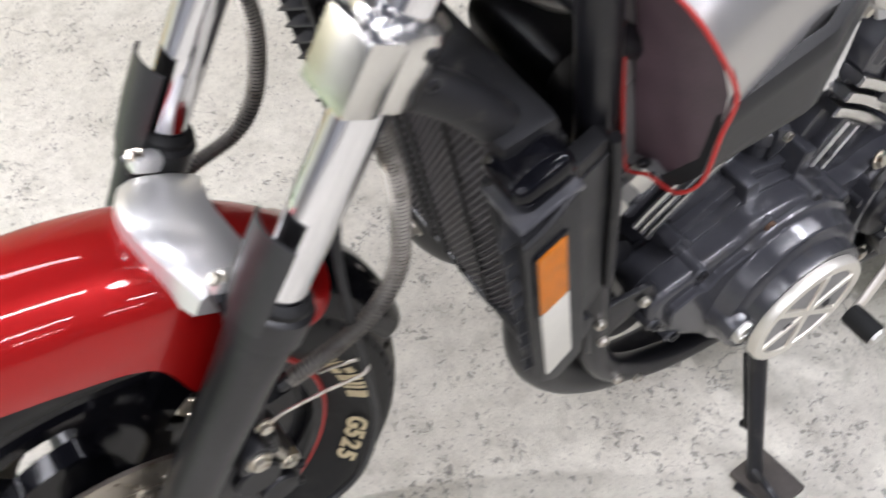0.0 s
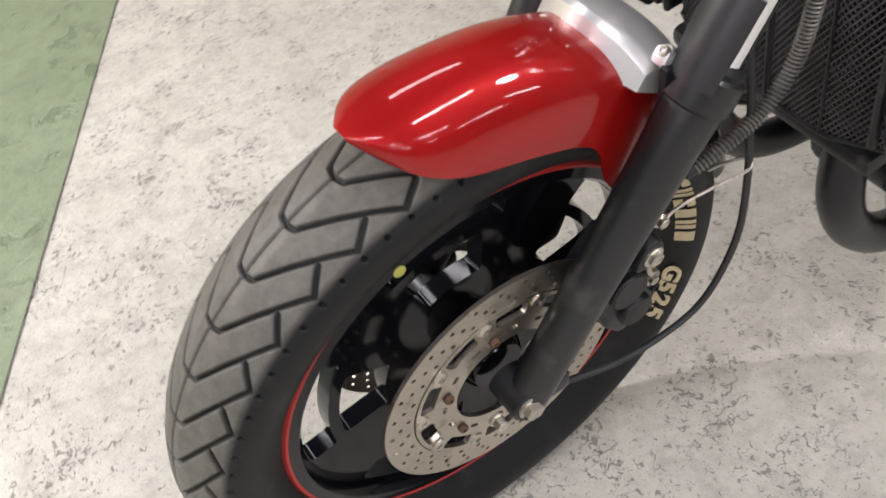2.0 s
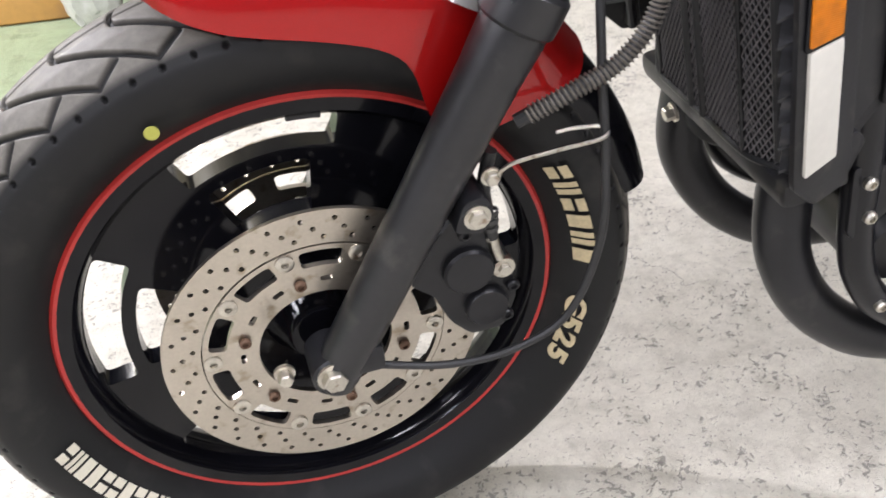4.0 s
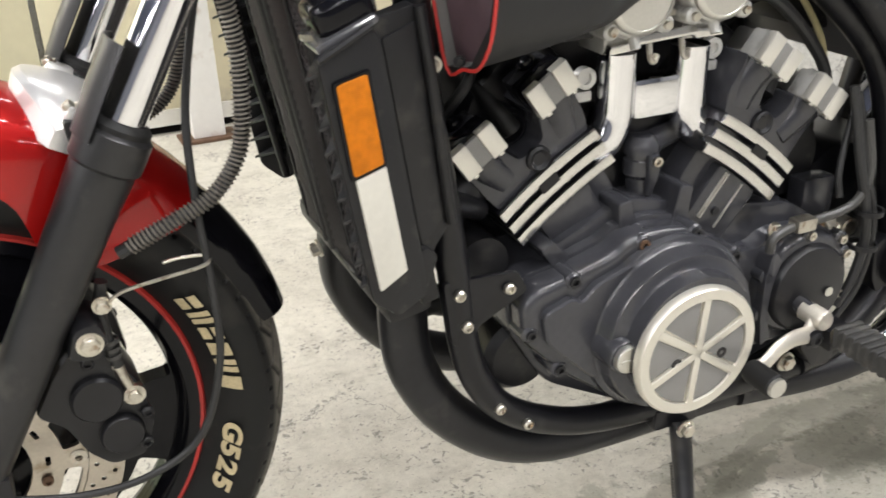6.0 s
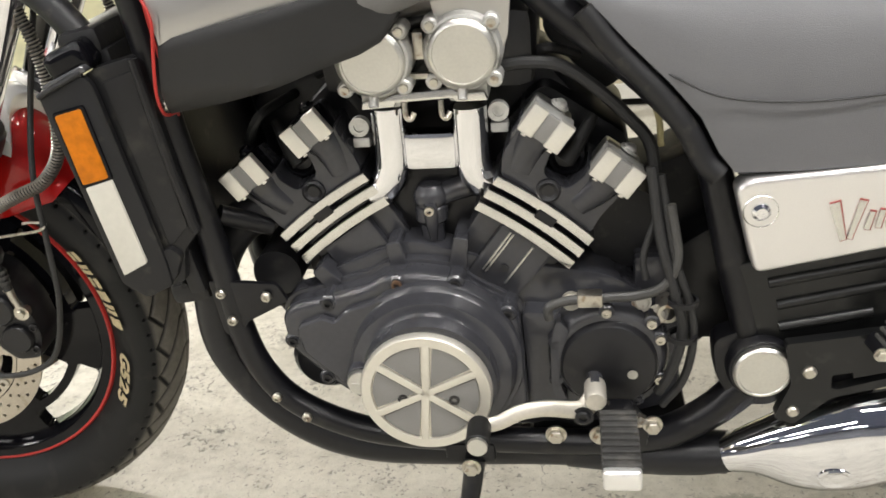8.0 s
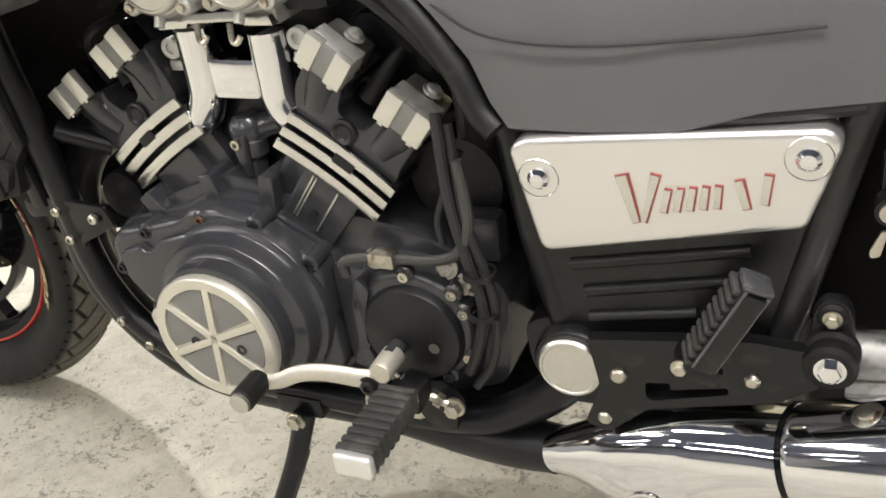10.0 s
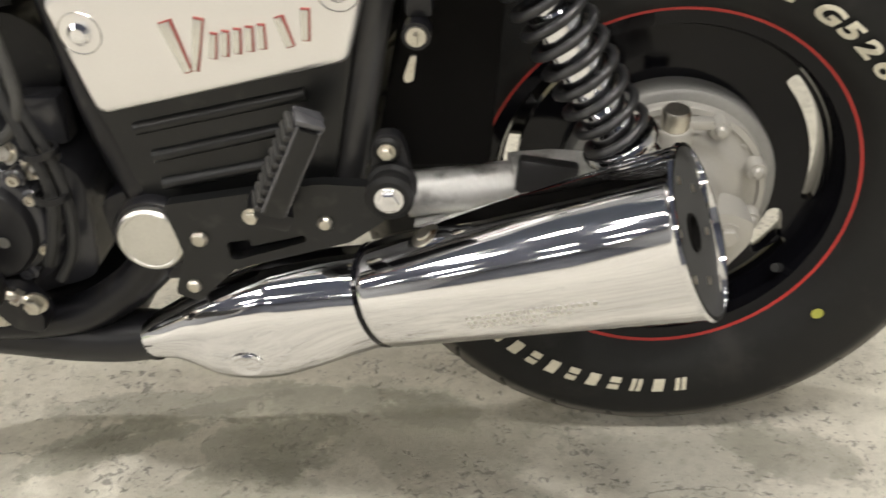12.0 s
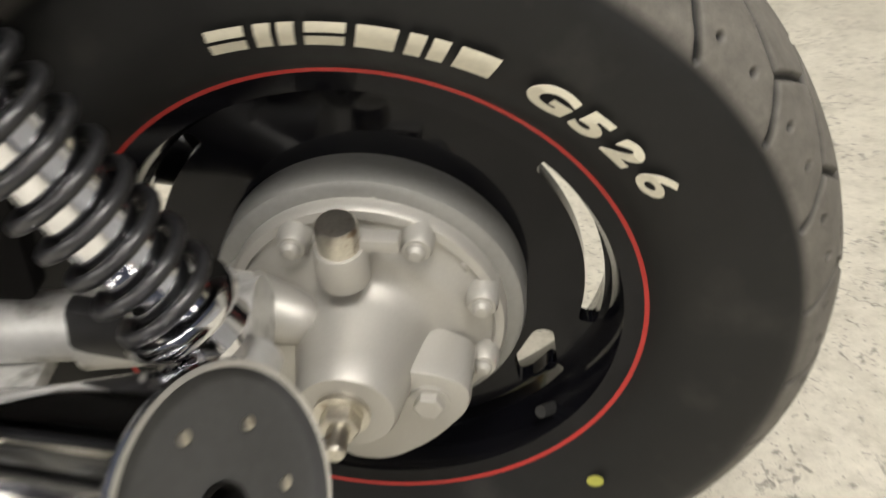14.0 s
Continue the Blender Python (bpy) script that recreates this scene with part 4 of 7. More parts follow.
# brake calipers
def caliper(y, out):
    outline = [(0.075, 0.405), (0.098, 0.445), (0.125, 0.475), (0.150, 0.455), (0.172, 0.410), (0.178, 0.365), (0.165, 0.330), (0.132, 0.328), (0.112, 0.350), (0.098, 0.385)]
    bm = prism(outline, y - 0.026, y + 0.026, 0.006, 0.008)
    body = fpart("brake_caliper", bm, M_SATIN, "black four-piston brake caliper")
    for x, z, r in ((0.130, 0.412, 0.024), (0.146, 0.366, 0.021)):
        part("piston_cover", lathe([(r, 0), (r, 0.006), (r * 0.9, 0.009), (0, 0.009)], (x, y + out * 0.026, z), (0, out, 0), 28), M_SATIN, body)
    for x, z in ((0.128, 0.452), (0.172, 0.382), (0.166, 0.348)):
        bolt(body, (x, y + out * 0.026, z), (0, out, 0), 0.0062, 0.006, M_SATIN, hexa=False, washer=False)
    for x, z in ((0.150, 0.440), (0.168, 0.402)):
        bolt(body, (x, y + out * 0.026, z), (0, out, 0), 0.0026, 0.004, M_STEEL, "bleed_screw", hexa=False, washer=False)
    ym = y + out * 0.050
    part("mount_lug", prism([(0.112, 0.470), (0.122, 0.500), (0.142, 0.503), (0.150, 0.484), (0.140, 0.464)], min(ym, y), max(ym, y), 0.004, 0.008), M_SATIN, body)
    bolt(body, (0.133, ym, 0.484), (0, out, 0), 0.0088, 0.007, M_STEEL, "mount_bolt")
    yb = y + out * 0.026
    part("banjo_fitting", join(lathe([(0.004, 0), (0.0105, 0), (0.0105, 0.009), (0.004, 0.009)], (0.163, yb - out * 0.004, 0.406), (0, out, 0), 18), tube([(0.161, yb, 0.412), (0.156, yb, 0.428), (0.154, yb, 0.442)], 0.0052, 12)), M_STEEL, body, "zinc-plated hose fitting")
    bolt(body, (0.163, yb + out * 0.004, 0.406), (0, out, 0), 0.006, 0.006, M_STEEL, "banjo_bolt", washer=False)
    part("brake_line", tube([(0.154, yb, 0.440), (0.150, yb, 0.468), (0.148, yb - out * 0.002, 0.498), (0.154, yb, 0.530)], 0.0058, 12), M_CABLE, body)
    for z in (0.452, 0.460, 0.468):
        part("hose_ferrule", lathe([(0.0056, -0.002), (0.0072, -0.002), (0.0072, 0.002), (0.0056, 0.002)], (0.1525, yb, z), (-0.1, 0, 1), 16), M_GREYHOSE, body)
    return body


caliper(-0.072, -1)
caliper(0.070, 1)


def spring_hose(pts, r, name, label, lo=0.0, hi=1.0, pitch=0.0042):
    """A brake hose with a coil spring wound round it."""
    hose = fpart(name, tube(pts, r, 10, 10), M_CABLE, label)
    line = smooth_line(pts, 30)
    d = np.r_[0, np.cumsum([(b - a).length for a, b in zip(line, line[1:])])]
    total, turns = d[-1] * (hi - lo), d[-1] * (hi - lo) / pitch
    co = np.array([tuple(v) for v in line])
    out = []
    steps = int(turns * 10)
    for k in range(steps + 1):
        s = d[-1] * lo + total * k / steps
        p = np.array([np.interp(s, d, co[:, q]) for q in range(3)])
        p2 = np.array([np.interp(min(s + 0.002, d[-1]), d, co[:, q]) for q in range(3)])
        p1 = np.array([np.interp(max(s - 0.002, 0), d, co[:, q]) for q in range(3)])
        t = (p2 - p1) / np.linalg.norm(p2 - p1)
        e = np.cross(t, (0, 1, 0.1))
        e /= np.linalg.norm(e)
        f = np.cross(t, e)
        a = 2 * math.pi * turns * k / steps
        out.append(Vector(p + (r + 0.0011) * (math.cos(a) * e + math.sin(a) * f)))
    bm = bmesh.new()
    rings = []
    for k, p in enumerate(out):
        t = (out[min(k + 1, len(out) - 1)] - out[max(k - 1, 0)]).normalized()
        u = t.orthogonal().normalized()
        v = t.cross(u)
        c = Vector(np.array([np.interp(d[-1] * lo + total * k / steps, d, co[:, q]) for q in range(3)]))
        u = (p - c).normalized()
        v = t.cross(u)
        rings.append([bm.verts.new(p + 0.0013 * (math.cos(a) * u + math.sin(a) * v)) for a in (0, math.pi * 2 / 3, math.pi * 4 / 3)])
    for a, b in zip(rings, rings[1:]):
        for q in range(3):
            bm.faces.new((a[q], a[(q + 1) % 3], b[(q + 1) % 3], b[q]))
    part("coil_wrap", bm, M_HOSE, hose, "grey steel coil wrap", 60, merge=False)
    return hose


spring_hose([(0.268, -0.105, 0.86), (0.285, -0.105, 0.79), (0.294, -0.107, 0.735), (0.294, -0.11, 0.69), (0.286, -0.113, 0.635), (0.258, -0.115, 0.598), (0.218, -0.115, 0.58), (0.172, -0.108, 0.558)], 0.0062, "brake_hose", "brake hose with grey coil wrap", 0.06, 0.97)
spring_hose([(0.268, 0.105, 0.86), (0.285, 0.107, 0.79), (0.294, 0.109, 0.735), (0.294, 0.112, 0.69), (0.282, 0.115, 0.635), (0.255, 0.115, 0.604), (0.21, 0.115, 0.59), (0.165, 0.108, 0.566)], 0.0062, "brake_hose", "brake hose with grey coil wrap", 0.06, 0.97)
fpart("speedometer_cable", tube([(0.03, -0.108, 0.335), (0.10, -0.120, 0.322), (0.16, -0.128, 0.328), (0.212, -0.135, 0.362), (0.240, -0.135, 0.44), (0.244, -0.126, 0.52), (0.243, -0.110, 0.60), (0.252, -0.085, 0.68), (0.285, -0.068, 0.80), (0.32, -0.06, 0.90)], 0.0038, 10), M_CABLE, "black speedometer cable")
fpart("cable_guide", tube([(0.150, -0.110, 0.505), (0.165, -0.113, 0.522), (0.205, -0.120, 0.531), (0.240, -0.128, 0.539), (0.244, -0.118, 0.543), (0.222, -0.110, 0.542), (0.208, -0.106, 0.539)], 0.0018, 8), M_STEEL, "bent steel wire cable guide")
bolt(bike, (0.150, -0.108, 0.512), LEFT, 0.0065, 0.008, M_STEEL, "guide_bolt", m=FRONT)


# ---- the motorcycle: radiator, frame and tank ----
def bpart(name, bm, material, label="", sharp=35.0):
    return part(name, bm, material, bike, label, sharp)


def rad_x(z, x_top=0.346, x_low=0.384, z_top=0.72, z_low=0.50):
    return x_top + (z_top - z) * (x_low - x_top) / (z_top - z_low)


M_WIRE = mat("dark_wire", (0.085, 0.08, 0.082), 0.45, 0.5, scale=60, vary=0.3)
M_LOUVRE = mat("grey_black_vane", (0.030, 0.030, 0.032), 0.34, spec=0.5, scale=60, vary=0.2, bump=0.05, dirt=(0.08, 0.075, 0.066), dirt_amount=0.2)
RAD_TILT = math.degrees(math.atan2(0.384 - 0.346, 0.22))


def radiator():
    core = bpart("radiator", box((rad_x(0.61) + 0.058, 0.0, 0.61), (0.020, 0.325, 0.30), 0.004, pose(0, 0, 0, 0, -RAD_TILT, 0)), M_PLASTIC, "black radiator behind a fine wire screen")
    # wire screen: a flat middle and two wings bent back, woven of crossing wires
    tilt = pose(rad_x(0.61) + 0.012, 0, 0.61, 0, -RAD_TILT, 0)

    def bow(v):
        return 0.030 * max(0.0, (abs(v) - 0.085) / 0.075) ** 1.2

    wires = bmesh.new()
    half_w, half_h, cell = 0.158, 0.145, 0.0066
    for lean in (-1, 1):
        n = int((2 * half_w + 2 * half_h * 0.62) / cell)
        for k in range(n + 1):
            v0 = -half_w - half_h * 0.62 + k * cell
            lo_h, hi_h = -half_h, half_h
            ends = []
            for h in (lo_h, hi_h):
                v = v0 + lean * 0.62 * h
                if abs(v) > half_w:
                    v = math.copysign(half_w, v)
                    h = (v - v0) / (lean * 0.62)
                ends.append((v, h))
            (va, ha), (vb, hb) = ends
            if abs(hb - ha) < 0.004 or abs(ha) > half_h + 1e-6 or abs(hb) > half_h + 1e-6:
                continue
            steps = 6
            line = []
            for q in range(steps + 1):
                f = q / steps
                v, h = va + f * (vb - va), ha + f * (hb - ha)
                line.append(tilt @ Vector((bow(v) + 0.0006 * lean, v, h)))
            tube(line, 0.0010, 4, 1, wires, cap=False, side=(1, 0, 0))
    tagged(part("wire_screen", wires, M_WIRE, core, "dark diamond-weave wire screen", merge=False), "dark diamond-weave wire screen", kind="stuff")
    for v in (-0.085, 0.085, -0.010, 0.014):
        part("screen_fold", tube([tilt @ Vector((bow(v) - 0.001, v, h)) for h in (-0.146, 0.0, 0.146)], 0.0022 if abs(v) > 0.05 else 0.0045, 8), M_PLASTIC, core)
    for h in (-0.147, 0.147):
        part("screen_edge", tube([tilt @ Vector((bow(v), v, h)) for v in (-0.158, -0.12, -0.085, 0.0, 0.085, 0.12, 0.158)], 0.0035, 8), M_PLASTIC, core)
    for v in np.arange(-0.150, 0.151, 0.0094):
        part("core_tube", box(tilt @ Vector((0.018 + bow(v), float(v), 0)), (0.006, 0.0022, 0.28), 0.0, pose(0, 0, 0, 0, -RAD_TILT, 0)), M_PLASTIC, core)
    part("top_tank", box((rad_x(0.77) + 0.04, 0.0, 0.765), (0.05, 0.33, 0.03), 0.01, pose(0, 0, 0, 0, -RAD_TILT, 0)), M_PLASTIC, core)
    part("bottom_tank", box((rad_x(0.46) + 0.04, 0.0, 0.455), (0.05, 0.30, 0.028), 0.01, pose(0, 0, 0, 0, -RAD_TILT, 0)), M_PLASTIC, core)
    for s in (-1, 1):
        part("lower_hose", tube([(rad_x(0.46) + 0.04, s * 0.12, 0.455), (rad_x(0.46) + 0.05, s * 0.10, 0.425), (0.46, s * 0.06, 0.40), (0.53, s * 0.05, 0.40)], 0.016), M_RUBBER, core)
    bolt(core, (rad_x(0.47) + 0.012, 0.05, 0.44), (-1, 0, -0.2), 0.008, 0.012, M_STEEL)
    # the left and right shrouds with their louvres
    for s in (-1, 1):
        y_out, y_in = s * 0.196 + 0.0, s * 0.165
        outline = [(0.341, 0.722), (0.391, 0.741), (0.399, 0.729), (0.431, 0.520), (0.433, 0.488), (0.402, 0.475), (0.377, 0.497)]
        inner = [(0.372, 0.730), (0.398, 0.744), (0.436, 0.752), (0.446, 0.742), (0.469, 0.548), (0.449, 0.525), (0.442, 0.486), (0.412, 0.478), (0.410, 0.498)]
        bm = join(prism(outline, y_out, y_out - s * 0.007, 0.0025, 0.006), prism(inner, y_out - s * 0.014, y_in, 0.003, 0.005))
        sh = bpart("radiator_shroud", bm, M_PLASTIC, "black plastic radiator side shroud")
        part("inner_panel", prism([(0.404, 0.728), (0.436, 0.738), (0.458, 0.556), (0.434, 0.530)], y_out - s * 0.012, y_out - s * 0.018, 0.002, 0.003), M_SATIN, sh)
        part("rear_rim", tube([(0.440, y_out - s * 0.012, 0.750), (0.447, y_out - s * 0.010, 0.70), (0.457, y_out - s * 0.010, 0.62), (0.467, y_out - s * 0.012, 0.548)], 0.0055, 10), M_PLASTIC, sh)
        part("lower_block", prism([(0.402, 0.482), (0.436, 0.494), (0.448, 0.522), (0.436, 0.534), (0.404, 0.520)], y_out - s * 0.004, y_out - s * 0.020, 0.003, 0.005), M_PLASTIC, sh)
        part("top_rim", tube([(0.342, y_out, 0.722), (0.365, y_out + s * 0.002, 0.733), (0.391, y_out, 0.744)], 0.0035, 8), M_PLASTIC, sh)
        lip_x = -0.013
        for k in range(10):
            z = 0.708 - k * 0.0215
            fin = bmesh.new()
            a = [fin.verts.new(p) for p in ((rad_x(z) + 0.008, s * 0.158, z + 0.010), (rad_x(z) + 0.026, s * 0.160, z + 0.016), (rad_x(z) + 0.024, s * 0.193, z + 0.010), (rad_x(z) + lip_x, s * 0.189, z - 0.003))]
            c = [fin.verts.new(v.co + Vector((0.0, 0, -0.0028))) for v in a]
            fin.faces.new(a)
            fin.faces.new(c[::-1])
            for q in range(4):
                fin.faces.new((a[q], c[q], c[(q + 1) % 4], a[(q + 1) % 4]))
            part("louvre", fin, M_LOUVRE, sh)
        part("louvre_post", tube([(rad_x(0.73) + 0.006, s * 0.150, 0.735), (rad_x(0.48) + 0.008, s * 0.150, 0.495)], 0.005, 8), M_PLASTIC, sh)
        if s < 0:
            amb = prism([(0.3545, 0.7010), (0.3825, 0.7065), (0.3935, 0.6275), (0.3650, 0.6215)], y_out - 0.0045, y_out + 0.001, 0.001, 0.003)
            part("side_reflector", amb, M_AMBER, sh, "amber side reflector")
            rimr = prism([(0.3515, 0.7040), (0.3855, 0.7105), (0.3972, 0.6250), (0.3625, 0.6175)], y_out - 0.003, y_out + 0.001, 0.001, 0.004)
            part("reflector_frame", rimr, M_GLOSS, sh)
            wht = prism([(0.3665, 0.6180), (0.3955, 0.6245), (0.4115, 0.5215), (0.3835, 0.5085)], y_out - 0.004, y_out + 0.001, 0.001, 0.002)
            part("pale_plate", wht, M_WHITE, sh, "off-white reflective plate")
        # the side plates toe out towards the front
        for ob in (sh, *[c for c in sh.children if not c.name.startswith("louvre")]):
            for v in ob.data.vertices:
                v.co.y += -s * 0.17 * (v.co.x - 0.40)
    return core


radiator()
M_GREYTOP = mat("shiny_grey_plastic", (0.065, 0.065, 0.07), 0.14, scale=40, vary=0.1, coat=0.6)
# filler neck and overflow box above the shroud
cbx = bpart("coolant_box", box((0.372, -0.168, 0.752), (0.052, 0.050, 0.034), 0.013, pose(0, 0, 0, 0, -22, 0), 4), M_GLOSS, "rounded black coolant filler box")
part("box_lid", box((0.370, -0.174, 0.738), (0.056, 0.052, 0.008), 0.0035, pose(0, 0, 0, 0, -22, 0), 3), M_GREYTOP, cbx, "shiny grey-black top plate")
bpart("filler_pipe", tube([(0.30, -0.12, 0.83), (0.34, -0.13, 0.80), (0.372, -0.14, 0.765)], 0.017), M_PLASTIC)


def frame_tubes(y, s):
    bm = tube([(0.425, y, 0.92), (0.436, y, 0.83), (0.446, y, 0.74), (0.453, y, 0.66), (0.468, y, 0.56), (0.480, y, 0.47), (0.488, y, 0.40), (0.503, y, 0.348), (0.535, y, 0.302), (0.59, y, 0.268), (0.66, y, 0.248), (0.78, y, 0.240), (0.95, y, 0.238), (1.02, y, 0.258), (1.085, y, 0.31), (1.10, y, 0.35)], 0.0165, 16)
    fr = bpart("frame_rail", bm, M_BLACK, "black steel frame tube")
    part("frame_gusset", prism([(0.462, 0.478), (0.545, 0.472), (0.556, 0.448), (0.50, 0.420), (0.490, 0.395), (0.470, 0.405)], y + s * 0.013, y + s * 0.019 - s * 0.012, 0.002, 0.006), M_BLACK, fr)
    for x, z in ((0.477, 0.463), (0.485, 0.426), (0.532, 0.458), (0.522, 0.315), (0.556, 0.285)):
        bolt(fr, (x, y + s * 0.014, z), (0, s, 0), 0.0062, 0.008, M_STEEL, hexa=False, washer=False)
    up = tube([(0.80, y * 0.55, 0.83), (0.885, y * 0.68, 0.757), (0.958, y * 0.76, 0.697), (1.013, y * 0.84, 0.642), (1.040, y * 0.9, 0.595), (1.053, y * 0.95, 0.54), (1.068, y, 0.47), (1.090, y, 0.385)], 0.0185, 16)
    part("upper_rail", up, M_BLACK, fr)
    part("seat_rail", tube([(1.355, y, 0.72), (1.325, y, 0.60), (1.298, y, 0.48), (1.280, y, 0.40)], 0.016, 14), M_GUARD, fr)
    part("seat_rail_top", tube([(1.05, y * 0.9, 0.655), (1.10, y * 0.95, 0.65), (1.33, y, 0.655), (1.50, y, 0.70)], 0.014, 12), M_BLACK, fr)
    return fr


frame_tubes(-0.148, -1)
frame_tubes(0.150, 1)
bpart("head_pipe", tube([(0.30, 0, 0.86), (0.35, 0, 0.97)], 0.035), M_BLACK)
bpart("backbone", tube([(0.35, 0, 0.93), (0.55, 0, 0.89), (0.85, 0, 0.80)], 0.03), M_BLACK)
for s in (-1, 1):
    bpart("side_rail", tube([(0.33, s * 0.03, 0.90), (0.42, s * 0.12, 0.86), (0.47, s * 0.145, 0.80), (0.62, s * 0.10, 0.75), (0.82, s * 0.09, 0.77)], 0.014), M_BLACK)


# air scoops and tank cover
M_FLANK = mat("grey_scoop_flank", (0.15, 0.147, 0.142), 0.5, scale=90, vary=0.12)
M_MAROON = mat("maroon_screen", (0.066, 0.042, 0.049), 0.42, scale=120, vary=0.2, bump=0.1)

def scoop(s):
    y = lambda v: s * v
    prof = [(0.472, 0.160, 0.6910), (0.479, 0.179, 0.6930), (0.485, 0.198, 0.700), (0.490, 0.213, 0.725), (0.492, 0.220, 0.767), (0.489, 0.221, 0.80), (0.478, 0.215, 0.835), (0.462, 0.195, 0.865), (0.445, 0.160, 0.885), (0.448, 0.146, 0.865), (0.455, 0.152, 0.82), (0.460, 0.156, 0.77)]
    sides = [
        [(p[0] + 0.13, p[1] - 0.026, max(p[2] + 0.022, 0.735)) for p in prof],
        [(0.76 + 0.15 * (p[0] - 0.44), p[1] * 0.70, max(0.785 + (p[2] - 0.785) * 0.8 + 0.028, 0.795)) for p in prof],
        [(0.82, p[1] * 0.62, max(0.83 + (p[2] - 0.785) * 0.6, 0.815)) for p in prof],
    ]
    shell = bmesh.new()
    n = len(prof)
    stations = [prof, *sides]
    rows = []
    for t in np.linspace(0, 3, 19):
        i = min(int(t), 2)
        f = t - i
        rows.append([shell.verts.new((p[0] + f * (q[0] - p[0]), s * (p[1] + f * (q[1] - p[1])), p[2] + f * (q[2] - p[2]))) for p, q in zip(stations[i], stations[i + 1])])
    for r1, r2 in zip(rows, rows[1:]):
        for k in range(n):
            shell.faces.new((r1[k], r1[(k + 1) % n], r2[(k + 1) % n], r2[k]))
    shell.faces.new(rows[-1])
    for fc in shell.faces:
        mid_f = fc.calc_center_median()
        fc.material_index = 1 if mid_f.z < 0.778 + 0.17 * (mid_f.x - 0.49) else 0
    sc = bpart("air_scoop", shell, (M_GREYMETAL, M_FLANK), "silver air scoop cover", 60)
    inlet = bmesh.new()
    lips = [p if k not in (2, 3, 4, 5) else (0.480 + 0.1375 * (p[2] - 0.696) - 0.001, 0.2245 - 0.020 * max(0.0, min(1.0, (0.725 - p[2]) / 0.03)), p[2]) for k, p in enumerate(prof)]
    ring = [Vector((p[0] + (0.010 if k not in (2, 3, 4, 5) else 0.004), s * (p[1] - 0.003 * (k not in (0, 9, 10, 11))), p[2])) for k, p in enumerate(lips)]
    hub = inlet.verts.new(sum(ring, Vector()) / len(ring))
    lip = [inlet.verts.new(v) for v in ring]
    for k in range(len(lip)):
        inlet.faces.new((hub, lip[k], lip[(k + 1) % len(lip)]))
    part("inlet_screen", inlet, M_MAROON, sc, "dark maroon inlet screen")
    edge = [Vector((p[0] - 0.002, s * (p[1] + 0.002), p[2] - 0.001 * (p[2] < 0.71))) for p in lips]
    part("inlet_edge", tube([edge[9], edge[10], edge[11], edge[0], edge[1], edge[2], edge[3], edge[4], edge[5], edge[6], edge[7], edge[8]], 0.0017, 8, 4), M_LINE, sc, "red inlet edge")
    low = [(0.480, 0.6960), (0.500, 0.6995), (0.540, 0.706), (0.590, 0.718), (0.640, 0.7325), (0.680, 0.741), (0.705, 0.752), (0.722, 0.775)]
    high = [(0.491, 0.776), (0.550, 0.788), (0.600, 0.797), (0.648, 0.806), (0.690, 0.815), (0.722, 0.812)]
    panel = bmesh.new()
    sheets = []
    for deep in (0.0, 0.014):
        sheet = []
        for u in np.linspace(0, 1, 25):
            xa, xb = 0.480 + u * 0.242, 0.491 + u * 0.231
            za, zb = (float(np.interp(v, [q[0] for q in c], [q[1] for q in c])) for v, c in ((xa, low), (xb, high)))
            col = []
            for v in np.linspace(0, 1, 11):
                x, z = xa + v * (xb - xa), za + v * (zb - za)
                out = 0.2235 - 0.045 * (x - 0.46) - 0.43 * max(0.0, x - 0.60) - 0.020 * max(0.0, min(1.0, (0.725 - z) / 0.03)) - deep - 0.004 * (deep == 0.0 and v in (0.0, 1.0))
                col.append(panel.verts.new((x, s * out, z)))
            sheet.append(col)
        sheets.append(sheet)
    for sheet in sheets:
        for a, b in zip(sheet, sheet[1:]):
            for k in range(10):
                panel.faces.new((a[k], a[k + 1], b[k + 1], b[k]))
    outer, inner = sheets
    rim_o = [c[0] for c in outer] + outer[-1][1:] + [c[-1] for c in outer[-2::-1]] + outer[0][-2:0:-1]
    rim_i = [c[0] for c in inner] + inner[-1][1:] + [c[-1] for c in inner[-2::-1]] + inner[0][-2:0:-1]
    for k in range(len(rim_o)):
        q = (k + 1) % len(rim_o)
        panel.faces.new((rim_o[k], rim_o[q], rim_i[q], rim_i[k]))
    part("lower_panel", panel, M_CHAR, sc, "charcoal lower scoop panel")
    bolt(sc, (0.458, s * 0.160, 0.694), (-0.4, s * 0.9, 0), 0.006, 0.006, M_STEEL, hexa=False)
    bolt(sc, (0.478, s * 0.172, 0.697), (-0.4, s * 0.9, 0), 0.004, 0.004, M_SATIN, hexa=False)
    return sc


scoop(-1)
scoop(1)
tank_bm = bmesh.new()
rows = []
for x, w, h in ((0.40, 0.05, 0.02), (0.415, 0.085, 0.045), (0.45, 0.12, 0.07), (0.53, 0.15, 0.095), (0.66, 0.16, 0.11), (0.78, 0.15, 0.10), (0.85, 0.12, 0.075)):
    rows.append([tank_bm.verts.new((x, w * math.copysign(abs(math.cos(a)) ** 0.7, math.cos(a)), 0.85 + h * math.copysign(abs(math.sin(a)) ** 0.8, math.sin(a)))) for a in (2 * math.pi * k / 32 for k in range(32))])
for r1, r2 in zip(rows, rows[1:]):
    for k in range(32):
        tank_bm.faces.new((r1[k], r1[(k + 1) % 32], r2[(k + 1) % 32], r2[k]))
for r in (rows[0], rows[-1]):
    tank_bm.faces.new(r)
bpart("tank_cover", tank_bm, M_GREYMETAL, "silver dummy tank cover")
